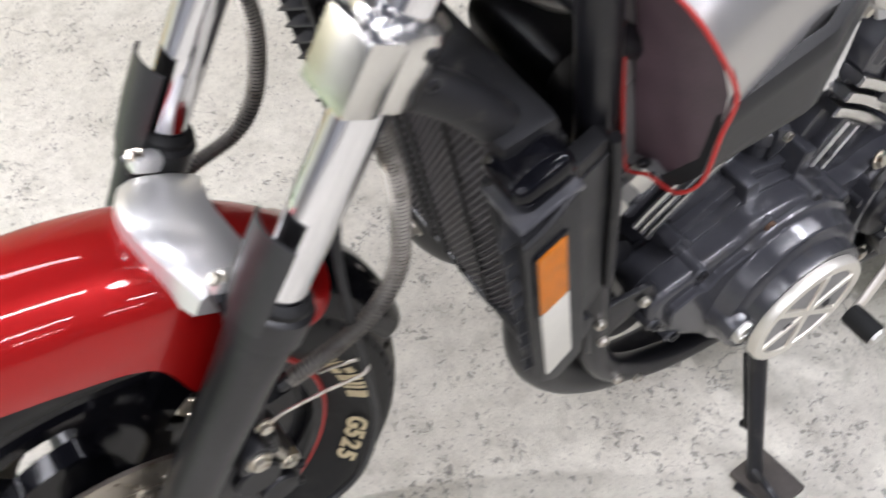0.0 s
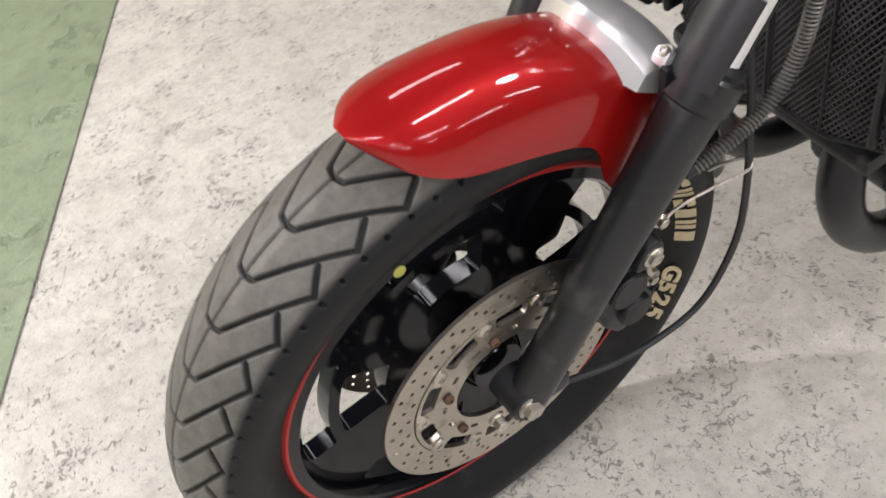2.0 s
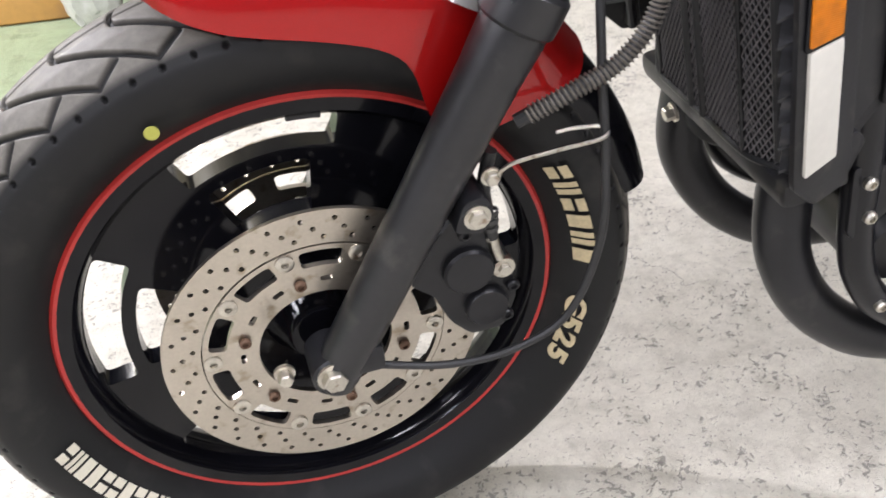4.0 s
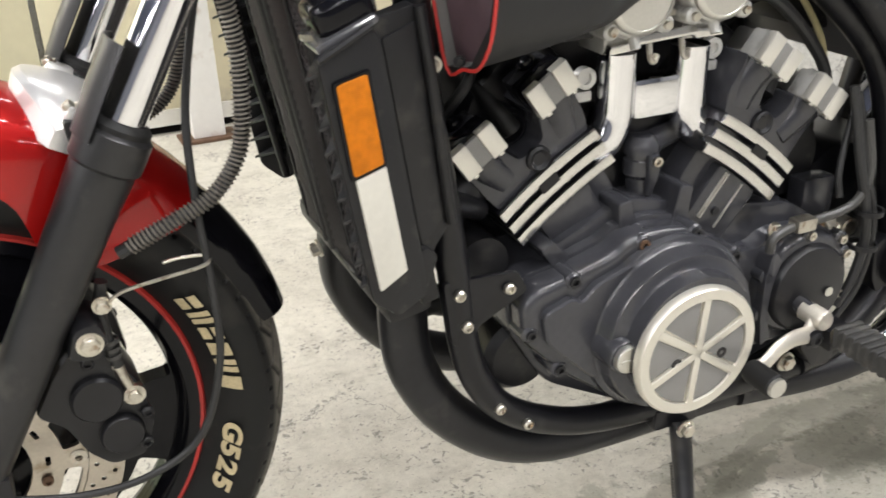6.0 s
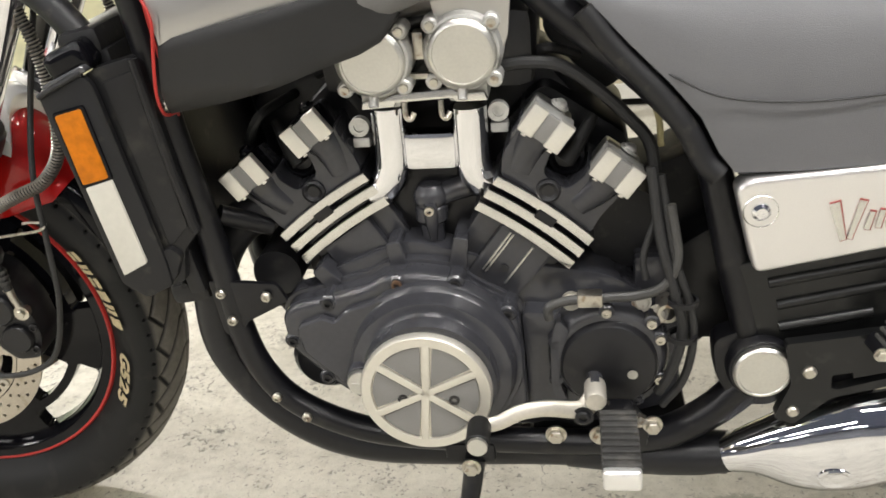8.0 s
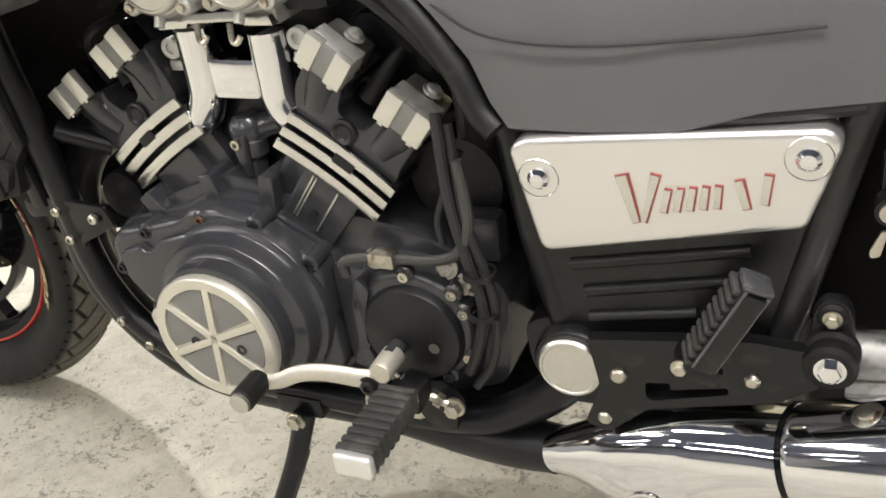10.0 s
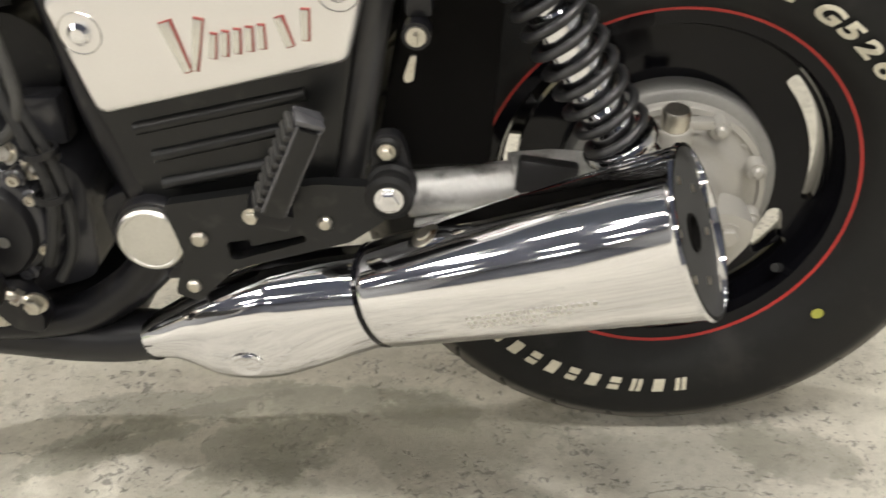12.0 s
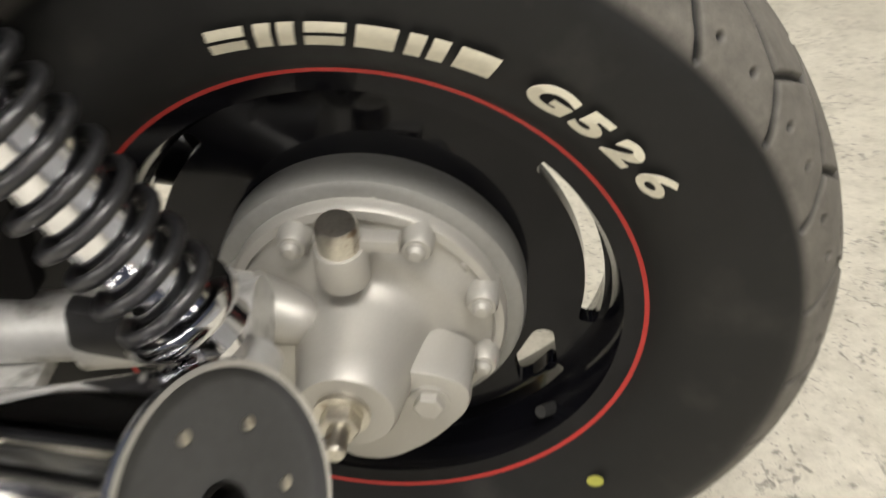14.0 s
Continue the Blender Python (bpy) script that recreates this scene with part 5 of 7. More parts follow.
for sd in (-1, 1):
    bpart("tank_flank", prism([(0.758, 0.722), (0.754, 0.760), (0.747, 0.800), (0.742, 0.860), (0.838, 0.860), (0.834, 0.790), (0.829, 0.742), (0.822, 0.726)], sd * 0.126 - 0.003, sd * 0.126 + 0.003, 0.002, 0.006), M_GREYMETAL, "silver flank of the tank cover")

# exhaust headers
for y, s in ((-0.108, -1), (0.112, 1)):
    hd = bpart("exhaust_header", tube([(0.53, y * 0.75, 0.545), (0.478, y * 0.82, 0.512), (0.449, y * 0.9, 0.465), (0.440, y * 0.95, 0.41), (0.448, y, 0.350), (0.486, y, 0.284), (0.545, y, 0.232), (0.613, y, 0.206), (0.700, y, 0.200), (0.850, y * 1.05, 0.206), (0.97, y * 1.2, 0.215), (1.07, y * 1.4, 0.225)], 0.0265, 20), M_SATIN, "matt black exhaust header pipe")
bpart("collector_box", box((0.93, 0.0, 0.225), (0.20, 0.26, 0.06), 0.02), M_SATIN, "black exhaust collector")


# ---- engine ----
def dome(c, y, prof, segs=48):
    """Turned about a line across the bike; prof of (radius, how far it stands out to the left of y)."""
    return lathe(prof, (c[0], y, c[1]), LEFT, segs)


case_outline = [(0.546, 0.430), (0.560, 0.446), (0.612, 0.458), (0.655, 0.470), (0.672, 0.482), (0.708, 0.486), (0.752, 0.480), (0.770, 0.462), (0.810, 0.440), (0.828, 0.424), (0.834, 0.300), (0.800, 0.268), (0.720, 0.262), (0.655, 0.292), (0.600, 0.335), (0.549, 0.388)]
bpart("crankcase", prism([(0.54, 0.40), (0.60, 0.47), (0.70, 0.51), (0.80, 0.48), (0.93, 0.46), (1.02, 0.40), (1.01, 0.28), (0.90, 0.245), (0.70, 0.245), (0.60, 0.30)], -0.125, 0.14, 0.006, 0.02), M_ENGINE, "black engine crankcase")
case = bpart("generator_case", prism(case_outline, -0.168, -0.10, 0.012, 0.014, 4), M_ENGINE, "satin black left engine case")
lip = prism([(x + (x - 0.69) * 0.03, z + (z - 0.38) * 0.05) for x, z in case_outline], -0.138, -0.11, 0.003, 0.016)
part("case_flange", lip, M_ENGINE, case)
G = (0.7225, 0.3665)
M_CAPFACE = mat("machined_cap_face", (0.74, 0.72, 0.66), 0.36, 0.75, scale=120, vary=0.05, bump=0.03)
M_RING = mat("satin_warm_silver", (0.74, 0.71, 0.63), 0.4, 0.7, scale=80, vary=0.05, bump=0.03)
M_INSET = mat("grey_inset", (0.24, 0.235, 0.225), 0.5, 0.2, scale=120, vary=0.08, bump=0.05)
part("generator_dome", dome((0.726, 0.372), -0.150, [(0.1055, 0.0), (0.1055, 0.022), (0.1035, 0.0255), (0.099, 0.0275), (0.0965, 0.031), (0.0945, 0.046), (0.0925, 0.0495), (0.0835, 0.0515), (0.0795, 0.055), (0.0775, 0.068), (0.0765, 0.0715), (0.0, 0.072)]), M_ENGINE, case)
cover = bpart("generator_cover", dome(G, -0.222, [(0.0755, 0.0), (0.0755, 0.008), (0.0735, 0.011), (0.0625, 0.011), (0.0615, 0.007), (0.0, 0.007)], 64), M_RING, "round silver generator cover with six spokes")
for k in range(6):
    a0 = 60 * k + 25
    sect = [(G[0] + r * math.cos(radians(a)), G[1] + r * math.sin(radians(a))) for r, a in [(0.0105, a0 + 30)] + [(0.0608, a) for a in np.linspace(a0 + 6.5, a0 + 53.5, 9)]]
    part("inset", prism(sect, -0.2312, -0.226, 0.0006), M_INSET, cover, "grey inset")
    spoke = prism([(G[0] + u * math.cos(radians(a0)) - v * math.sin(radians(a0)), G[1] + u * math.sin(radians(a0)) + v * math.cos(radians(a0))) for u, v in ((0.0, -0.0042), (0.064, -0.0042), (0.064, 0.0042), (0.0, 0.0042))], -0.2335, -0.226, 0.001)
    part("spoke", spoke, M_RING, cover)
for dx in (-0.0265, 0.032):
    part("screw", dome((G[0] + dx, G[1] - 0.008 - 0.02 * dx), -0.2312, [(0.0062, 0), (0.0062, 0.0012), (0.003, 0.0012), (0.003, -0.001), (0, -0.001)], 16), M_SATIN, cover)
part("plug_boss", dome((0.6455, 0.371), -0.160, [(0.024, 0.0), (0.0205, 0.030), (0.0195, 0.050), (0.018, 0.052), (0.0, 0.052)], 32), M_ENGINE, case)
part("timing_plug", join(dome((0.6455, 0.371), -0.211, [(0.0160, 0.0), (0.0160, 0.006), (0.0150, 0.008), (0.0, 0.008)], 28), box((0.6455, -0.2193, 0.371), (0.022, 0.002, 0.003), 0.0004)), M_ALU, case, "slotted silver inspection plug")
for x, z, mt in ((0.606, 0.449, M_SATIN), (0.690, 0.473, M_RUST), (0.757, 0.472, M_SATIN), (0.815, 0.432, M_SATIN), (0.556, 0.398, M_SATIN), (0.592, 0.346, M_SATIN)):
    part("screw_boss", dome((x, z), -0.13, [(0.0105, 0.0), (0.0105, 0.036), (0.008, 0.039), (0, 0.039)], 18), M_ENGINE, case)
    part("case_screw", dome((x, z), -0.168, [(0.006, 0.0), (0.006, 0.004), (0.0032, 0.004), (0.0032, 0.001), (0, 0.001)], 14), mt, case)
plateau = [(0.566, 0.424), (0.600, 0.436), (0.612, 0.428), (0.626, 0.444), (0.676, 0.460), (0.688, 0.450), (0.702, 0.466), (0.742, 0.463), (0.755, 0.450), (0.770, 0.452), (0.806, 0.422), (0.815, 0.31), (0.780, 0.285), (0.700, 0.285), (0.625, 0.332), (0.570, 0.388)]
part("case_plateau", prism(plateau, -0.178, -0.155, 0.008, 0.009, 3), M_ENGINE, case)
# ribs that run up from the case to the cylinders
for x0, z0, x1, z1 in ((0.69, 0.478, 0.684, 0.512), (0.757, 0.474, 0.764, 0.516), (0.61, 0.455, 0.590, 0.480)):
    n = Vector((z1 - z0, -(x1 - x0))).normalized() * 0.0085
    part("case_rib", prism([(x0 - n.x * 1.3, z0 - n.y * 1.3), (x0 + n.x * 1.3, z0 + n.y * 1.3), (x1 + n.x, z1 + n.y), (x1 - n.x, z1 - n.y)], -0.140, -0.085, 0.006, 0.004, 3), M_ENGINE, case)

# rear case and gear cover
mid = bpart("middle_case", prism([(0.828, 0.425), (0.866, 0.422), (0.880, 0.432), (0.905, 0.437), (0.955, 0.432), (0.985, 0.405), (0.992, 0.36), (0.985, 0.31), (0.955, 0.285), (0.866, 0.285), (0.834, 0.290)], -0.150, -0.10, 0.008, 0.012), M_ENGINE, "black middle gear case")
part("gear_housing", dome((0.9285, 0.3695), -0.145, [(0.070, 0.0), (0.0695, 0.010), (0.066, 0.017), (0.0625, 0.021), (0.059, 0.0225), (0.0, 0.0225)], 56), M_ENGINE, mid)
part("gear_cover", dome((0.9285, 0.3660), -0.160, [(0.0560, 0.0), (0.0555, 0.012), (0.0525, 0.0175), (0.050, 0.0185), (0.0, 0.0195)], 52), M_SATIN, mid, "round satin black gear cover")
part("gear_lip", prism([(0.868, 0.420), (0.874, 0.424), (0.884, 0.41), (0.874, 0.375), (0.872, 0.34), (0.882, 0.31), (0.868, 0.300), (0.862, 0.34), (0.862, 0.39)], -0.172, -0.14, 0.003, 0.004), M_ENGINE, mid)
for a, rr in ((92, 0.063), (25, 0.064), (-25, 0.064), (160, 0.064), (205, 0.066), (45, 0.068), (-60, 0.064)):
    x, z = 0.9285 + rr * math.cos(radians(a)), 0.3695 + rr * math.sin(radians(a))
    part("screw_boss", dome((x, z), -0.14, [(0.0095, 0.0), (0.0095, 0.026), (0.007, 0.028), (0, 0.028)], 16), M_ENGINE, mid)
    part("case_screw", dome((x, z), -0.168, [(0.0055, 0.0), (0.0055, 0.004), (0.003, 0.004), (0.003, 0.001), (0, 0.001)], 14), M_STEEL if z > 0.40 or x > 0.975 else M_ENGINE, mid)
for x, z in ((0.887, 0.4385), (0.966, 0.4355), (0.985, 0.42)):
    bolt(mid, (x, -0.150, z), (0.1, -1, 0.4), 0.0085, 0.008, M_STEEL)
part("wear_mark", lathe([(0, 0), (0.006, 0), (0.006, 0.0006), (0, 0.0006)], (0.955, -0.1815, 0.358), LEFT, 14), M_ALU, mid, "pale chip in the paint")


def bank(base, axis_deg, y_face, cap_at, flip, v0, lo, hi):
    """One cylinder bank seen from the left: barrel, three bright fins, head and two capped towers."""
    ax = Vector((math.cos(radians(axis_deg)), 0, math.sin(radians(axis_deg))))
    along = Vector((ax.z, 0, -ax.x))
    o = Vector((base[0], 0, base[1]))
    P = lambda u, v: tuple((o + along * u + ax * v).xz)
    barrel = bpart("cylinder_bank", prism([P(-0.058, -0.06), P(0.050, -0.06), P(hi - 0.010, 0.0), P(hi - 0.008, 0.08), P(lo + 0.008, 0.08), P(lo + 0.010, 0.0)], y_face + 0.012, 0.13, 0.006, 0.008), M_ENGINE, "black cylinder bank with bright fin edges")
    part("barrel_cover", prism([P(-0.036, -0.052), P(0.030, -0.052), P(0.034, v0 + 0.002), P(-0.036, v0 + 0.002)], y_face - 0.001, y_face + 0.02, 0.004, 0.006), M_ENGINE, barrel)
    part("cover_screw", dome(P(-0.004, -0.020), y_face - 0.001, [(0.0048, 0), (0.0048, 0.003), (0, 0.003)], 12), M_SATIN, barrel)
    for u in (-0.023, -0.019, 0.008) if flip else ():
        part("bright_line", prism([P(u - 0.001, -0.036), P(u + 0.001, -0.036), P(u + 0.001, v0 - 0.002), P(u - 0.001, v0 - 0.002)], y_face - 0.003, y_face + 0.01, 0.0004), M_ALU, barrel)
    for k in range(3):
        v = v0 + 0.0183 * k
        pts = [P(lo + (hi - lo) * q / 8, v + (0.004 - 0.016 * (q / 8 - 0.5) ** 2)) for q in range(9)] + [P(hi - (hi - lo) * q / 8, v + 0.0115 + (0.004 - 0.016 * (0.5 - q / 8) ** 2)) for q in range(9)]
        part("fin", prism(pts, y_face - 0.004, 0.12, 0.0012), M_BLACK, barrel)
        part("fin_edge", prism([(x, z) for x, z in pts], y_face - 0.0065, y_face - 0.003, 0.0012), M_POLISH, barrel, "polished fin edge")
    uc = sorted((Vector((cx, cz)) - o.xz).dot(along.xz) for cx, cz in cap_at)
    vc = sum((Vector((cx, cz)) - o.xz).dot(ax.xz) for cx, cz in cap_at) / 2 - 0.014
    um = (uc[0] + uc[1]) / 2
    head = prism([P(lo + 0.004, v0 + 0.046), P(hi - 0.004, v0 + 0.046), P(uc[1] + 0.020, v0 + 0.070), P(uc[1] + 0.022, vc - 0.012), P(uc[1] + 0.027, vc), P(uc[1] - 0.027, vc), P(uc[1] - 0.023, vc - 0.012), P(um + 0.016, v0 + 0.076), P(um - 0.016, v0 + 0.076), P(uc[0] + 0.023, vc - 0.012), P(uc[0] + 0.027, vc), P(uc[0] - 0.027, vc), P(uc[0] - 0.022, vc - 0.012), P(uc[0] - 0.020, v0 + 0.070)], y_face + 0.002, 0.12, 0.006, 0.008)
    part("cylinder_head", head, M_ENGINE, barrel)
    part("notch", prism([P(-0.014, v0 + 0.031), P(0.010, v0 + 0.031), P(0.010, v0 + 0.043), P(-0.014, v0 + 0.043)], y_face - 0.0072, y_face, 0.001), M_BLACK, barrel)
    part("core_plug", dome(P(um, v0 + 0.064), y_face + 0.002, [(0.014, 0), (0.014, 0.004), (0.011, 0.006), (0.007, 0.003), (0, 0.003)], 20), M_SATIN, barrel)
    part("plug_well", dome(P(um, v0 + 0.098), y_face + 0.030, [(0.020, -0.03), (0.020, 0.0), (0.016, 0.003), (0.013, -0.004), (0, -0.004)], 20), M_BLACK, barrel)
    part("plug_boot", tube([(P(um, v0 + 0.096)[0], y_face + 0.024, P(um, v0 + 0.096)[1]), (P(um, v0 + 0.120)[0], y_face + 0.03, P(um, v0 + 0.120)[1]), (P(um, v0 + 0.150)[0], y_face + 0.05, P(um, v0 + 0.150)[1])], [0.011, 0.009, 0.006], 14), M_RUBBER, barrel)
    turn = math.atan2(-along.z, along.x)
    for cx, cz in cap_at:
        c = Vector((cx, y_face - 0.0015, cz))
        spin = Matrix.Rotation(turn, 4, "Y")
        cap = part("cam_end_cap", box((cx, y_face + 0.0025, cz), (0.050, 0.029, 0.032), 0.002, spin), M_CAST if flip else M_GLOSS, barrel, "cam end cap with a bright ribbed face")
        part("cap_face", box((cx, y_face - 0.0115, cz), (0.016, 0.009, 0.031), 0.001, spin), M_INSET, barrel, "grey middle strip of the cap")
        for u in (-0.0168, 0.0168):
            q = c + along * u
            part("cap_block", box((q.x, y_face - 0.0125, q.z), (0.0185, 0.011, 0.0345), 0.0018, spin), M_CAPFACE, barrel, "bright machined cap pad")
            part("cap_notch", box((q.x - ax.x * 0.0178, y_face - 0.0125, q.z - ax.z * 0.0178), (0.006, 0.010, 0.004), 0.001, spin), M_POLISH, barrel)
        side = 1 if (Vector((cx, cz)) - o.xz).dot(along.xz) > um else -1
        part("tower", tube([c - ax * 0.014 + Vector((0, 0.012, 0)), c - ax * 0.030 + Vector((0, 0.012, 0)), c - ax * 0.045 - along * side * 0.003 + Vector((0, 0.014, 0)), c - ax * 0.060 - along * side * 0.007 + Vector((0, 0.017, 0))], [0.0235, 0.0195, 0.0185, 0.0195], 24, flat=0.85), M_ENGINE, barrel)
        q = c + ax * 0.017 + along * 0.004
        part("cap_nut", lathe([(0.0105, 0), (0.0105, 0.003), (0.0078, 0.003), (0.0072, 0.006), (0.004, 0.0085), (0, 0.009)], (q.x, y_face + 0.026, q.z), ax, 20), M_CAST if flip else M_GLOSS, barrel)
        part("cap_rib", box(c + Vector((0, 0.030, 0)), (0.048, 0.032, 0.030), 0.006, Matrix.Rotation(turn, 4, "Y")), M_ALU if flip else M_ENGINE, barrel)
    return barrel


bank((0.641, 0.489), 124.5, -0.113, [(0.5175, 0.5935), (0.5980, 0.6440)], False, 0.0285, -0.0635, 0.0695)
bank((0.826, 0.487), 53.0, -0.131, [(0.8655, 0.6450), (0.9400, 0.5910)], True, 0.0240, -0.074, 0.0565)

# chrome intake joints between the banks
yj = bpart("intake_pipe", tube([(0.6890, -0.101, 0.664), (0.6890, -0.101, 0.615), (0.687, -0.101, 0.592), (0.677, -0.100, 0.570), (0.663, -0.096, 0.556)], [0.0205, 0.0205, 0.0205, 0.0205, 0.018], 28), M_CHROME, "chromed intake pipe")
part("intake_pipe_rear", tube([(0.7795, -0.103, 0.662), (0.7795, -0.103, 0.612), (0.781, -0.103, 0.590), (0.790, -0.102, 0.572), (0.803, -0.098, 0.562)], [0.0205, 0.0205, 0.0205, 0.0205, 0.018], 28), M_CHROME, yj)
part("cross_link", box((0.734, -0.100, 0.6125), (0.058, 0.030, 0.044), 0.007), M_CHROME, yj)
part("mount_strip", prism([(0.664, 0.667), (0.700, 0.669), (0.702, 0.6735), (0.765, 0.6765), (0.770, 0.672), (0.803, 0.672), (0.800, 0.682), (0.775, 0.681), (0.765, 0.687), (0.702, 0.683), (0.690, 0.678), (0.666, 0.676)], -0.124, -0.09, 0.0015), M_POLISH, yj, "bright mounting strip")
for x in (0.712, 0.752):
    part("hook", tube([(x, -0.122, 0.674), (x + 0.001, -0.125, 0.658), (x + 0.006, -0.125, 0.655), (x + 0.010, -0.122, 0.661)], 0.0032, 8), M_STEEL, yj)
for x, z in ((0.653, 0.640), (0.812, 0.652)):
    part("clamp_screw", dome((x, z), -0.092, [(0.0115, 0), (0.0115, 0.010), (0.006, 0.010), (0.006, 0.007), (0, 0.007)], 18), M_CAST, yj)
    part("clamp_foot", box((x, -0.088, z - 0.020), (0.02, 0.02, 0.012), 0.003), M_CAST, yj)


def carburettor(c):
    body = bpart("carburettor", dome(c, -0.100, [(0.042, 0.0), (0.042, 0.035), (0.039, 0.040), (0.035, 0.041)], 40), M_CAST, "carburettor with a round brushed cap")
    part("carburettor_cap", dome(c, -0.141, [(0.0365, 0.0), (0.0365, 0.006), (0.034, 0.009), (0.031, 0.010), (0.0305, 0.0085), (0, 0.0085)], 48), M_ALU, body, "brushed round cap")
    for a in (45, 135, 225, 315):
        x, z = c[0] + 0.045 * math.cos(radians(a)), c[1] + 0.042 * math.sin(radians(a))
        part("cap_lug", dome((x, z), -0.115, [(0.009, 0), (0.009, 0.026), (0.007, 0.028), (0, 0.028)], 16), M_CAST, body)
        part("cap_screw", dome((x, z), -0.143, [(0.005, 0), (0.0045, 0.004), (0, 0.0045)], 12), M_STEEL, body)
    part("float_bowl", box((c[0], -0.09, c[1] - 0.046), (0.045, 0.05, 0.03), 0.006), M_CAST, body)
    part("drain_nipple", tube([(c[0] - 0.003, -0.135, c[1] - 0.036), (c[0] - 0.003, -0.142, c[1] - 0.050)], 0.0055, 10), M_CAST, body)
    return body


carburettor((0.685, 0.7255))
carburettor((0.7815, 0.7300))
bpart("carburettor_link", join(box((0.733, -0.12, 0.702), (0.06, 0.008, 0.006), 0.001), box((0.733, -0.115, 0.735), (0.012, 0.02, 0.03), 0.003)), M_STEEL)
bpart("airbox", box((0.735, 0.0, 0.72), (0.24, 0.20, 0.09), 0.02), M_PLASTIC, "black airbox behind the carburettors")

# thermostat body in the valley
therm = bpart("coolant_joint", lathe([(0, -0.045), (0.0135, -0.045), (0.0145, -0.006), (0.0195, 0.0), (0.0195, 0.016), (0.0175, 0.018), (0.0175, 0.022), (0.0205, 0.023), (0.0205, 0.030), (0.0185, 0.036), (0.013, 0.042), (0, 0.044)], (0.727, -0.100, 0.526), (0.02, 0, 1), 32), M_ENGINE, "black coolant joint between the cylinders")
part("joint_boss", tube([(0.729, -0.119, 0.552), (0.7295, -0.121, 0.540), (0.7295, -0.120, 0.524), (0.7295, -0.116, 0.505)], [0.0075, 0.0085, 0.0075, 0.0045], 16), M_ENGINE, therm)
part("joint_pipe", tube([(0.733, -0.097, 0.550), (0.751, -0.092, 0.556), (0.776, -0.086, 0.560)], 0.014, 18), M_ENGINE, therm)
part("joint_screw", dome((0.729, 0.546), -0.1275, [(0.0055, 0), (0.0055, 0.004), (0.003, 0.004), (0.003, 0.001), (0, 0.001)], 14), M_STEEL, therm)
# darker than the engine paint: the valley's deep shade is put into its colour
bpart("valley_cover", prism([(0.66, 0.50), (0.70, 0.585), (0.77, 0.585), (0.82, 0.50), (0.78, 0.45), (0.70, 0.45)], -0.085, 0.1, 0.004, 0.01), M_BLACK)
bpart("rear_housing", lathe([(0, -0.10), (0.045, -0.10), (0.05, -0.09), (0.05, 0.05), (0, 0.05)], (0.955, -0.03, 0.495), LEFT, 30), M_PLASTIC, "black round rear housing")
bpart("front_filter", lathe([(0, -0.05), (0.03, -0.05), (0.03, 0.05), (0, 0.05)], (0.53, -0.06, 0.46), LEFT, 24), M_SATIN)
bpart("swing_arm_bulk", prism([(1.0, 0.33), (1.0, 0.45), (1.06, 0.49), (1.20, 0.47), (1.25, 0.33)], -0.06, 0.10, 0.01, 0.02), M_BLACK, "black casting before the rear wheel")
bpart("breather_hose", tube([(0.79, -0.095, 0.68), (0.814, -0.10, 0.701), (0.85, -0.10, 0.705), (0.886, -0.10, 0.698), (0.922, -0.10, 0.671), (0.952, -0.10, 0.641), (0.977, -0.10, 0.608), (0.984, -0.11, 0.56)], 0.0072, 10), M_CABLE, "black breather hose over the rear cylinder")
bpart("oil_filter", lathe([(0, -0.05), (0.044, -0.05), (0.044, 0.045), (0.036, 0.055), (0, 0.056)], (0.575, -0.06, 0.335), LEFT, 32), M_SATIN, "round black oil filter housing")
# inner faces take the darker black too, as painted shade behind the heads
bpart("inner_cylinder", join(prism([(0.52, 0.50), (0.545, 0.62), (0.62, 0.69), (0.70, 0.60), (0.66, 0.47), (0.58, 0.45)], -0.05, 0.13, 0.01, 0.02), prism([(0.80, 0.48), (0.77, 0.58), (0.86, 0.67), (0.96, 0.60), (0.95, 0.52), (0.88, 0.45)], -0.05, 0.13, 0.01, 0.02)), M_BLACK, "black inner face of the cylinder block")
bpart("battery_case", prism([(0.925, 0.330), (0.925, 0.540), (1.000, 0.545), (1.062, 0.575), (1.085, 0.50), (1.095, 0.400), (1.075, 0.335)], 0.0, 0.10, 0.012, 0.02), M_PLASTIC, "black case behind the rear cylinders")
# made-up block that blacks out the bright view behind the hoses
bpart("air_box", prism([(0.86, 0.705), (0.86, 0.780), (1.020, 0.780), (1.020, 0.665), (0.972, 0.660), (0.930, 0.630)], 0.02, 0.12, 0.010, 0.015), M_PLASTIC, "added black block under the tank")
bpart("battery_box", box((1.045, 0.02, 0.690), (0.075, 0.13, 0.11), 0.012), M_PLASTIC, "black battery box under the seat")
bpart("frame_brace", tube([(0.48, -0.13, 0.55), (0.53, -0.10, 0.52)], 0.012), M_BLACK)


# ---- the motorcycle: controls and rear ----
M_LEVER = mat("cast_lever", (0.66, 0.62, 0.54), 0.42, 0.65, scale=70, vary=0.1, bump=0.1)
lever = bpart("shift_lever", join(tube([(0.9120, -0.207, 0.349), (0.899, -0.214, 0.334), (0.885, -0.220, 0.337), (0.855, -0.232, 0.347), (0.828, -0.240, 0.347), (0.805, -0.246, 0.338), (0.786, -0.250, 0.336)], [0.0115, 0.0120, 0.0100, 0.0092, 0.0090, 0.0085, 0.0085], 14, flat=0.55), lathe([(0, 0), (0.0125, 0), (0.0125, 0.03), (0.011, 0.033), (0, 0.033)], (0.912, -0.19, 0.349), LEFT, 22)), M_LEVER, "cast aluminium shift lever")
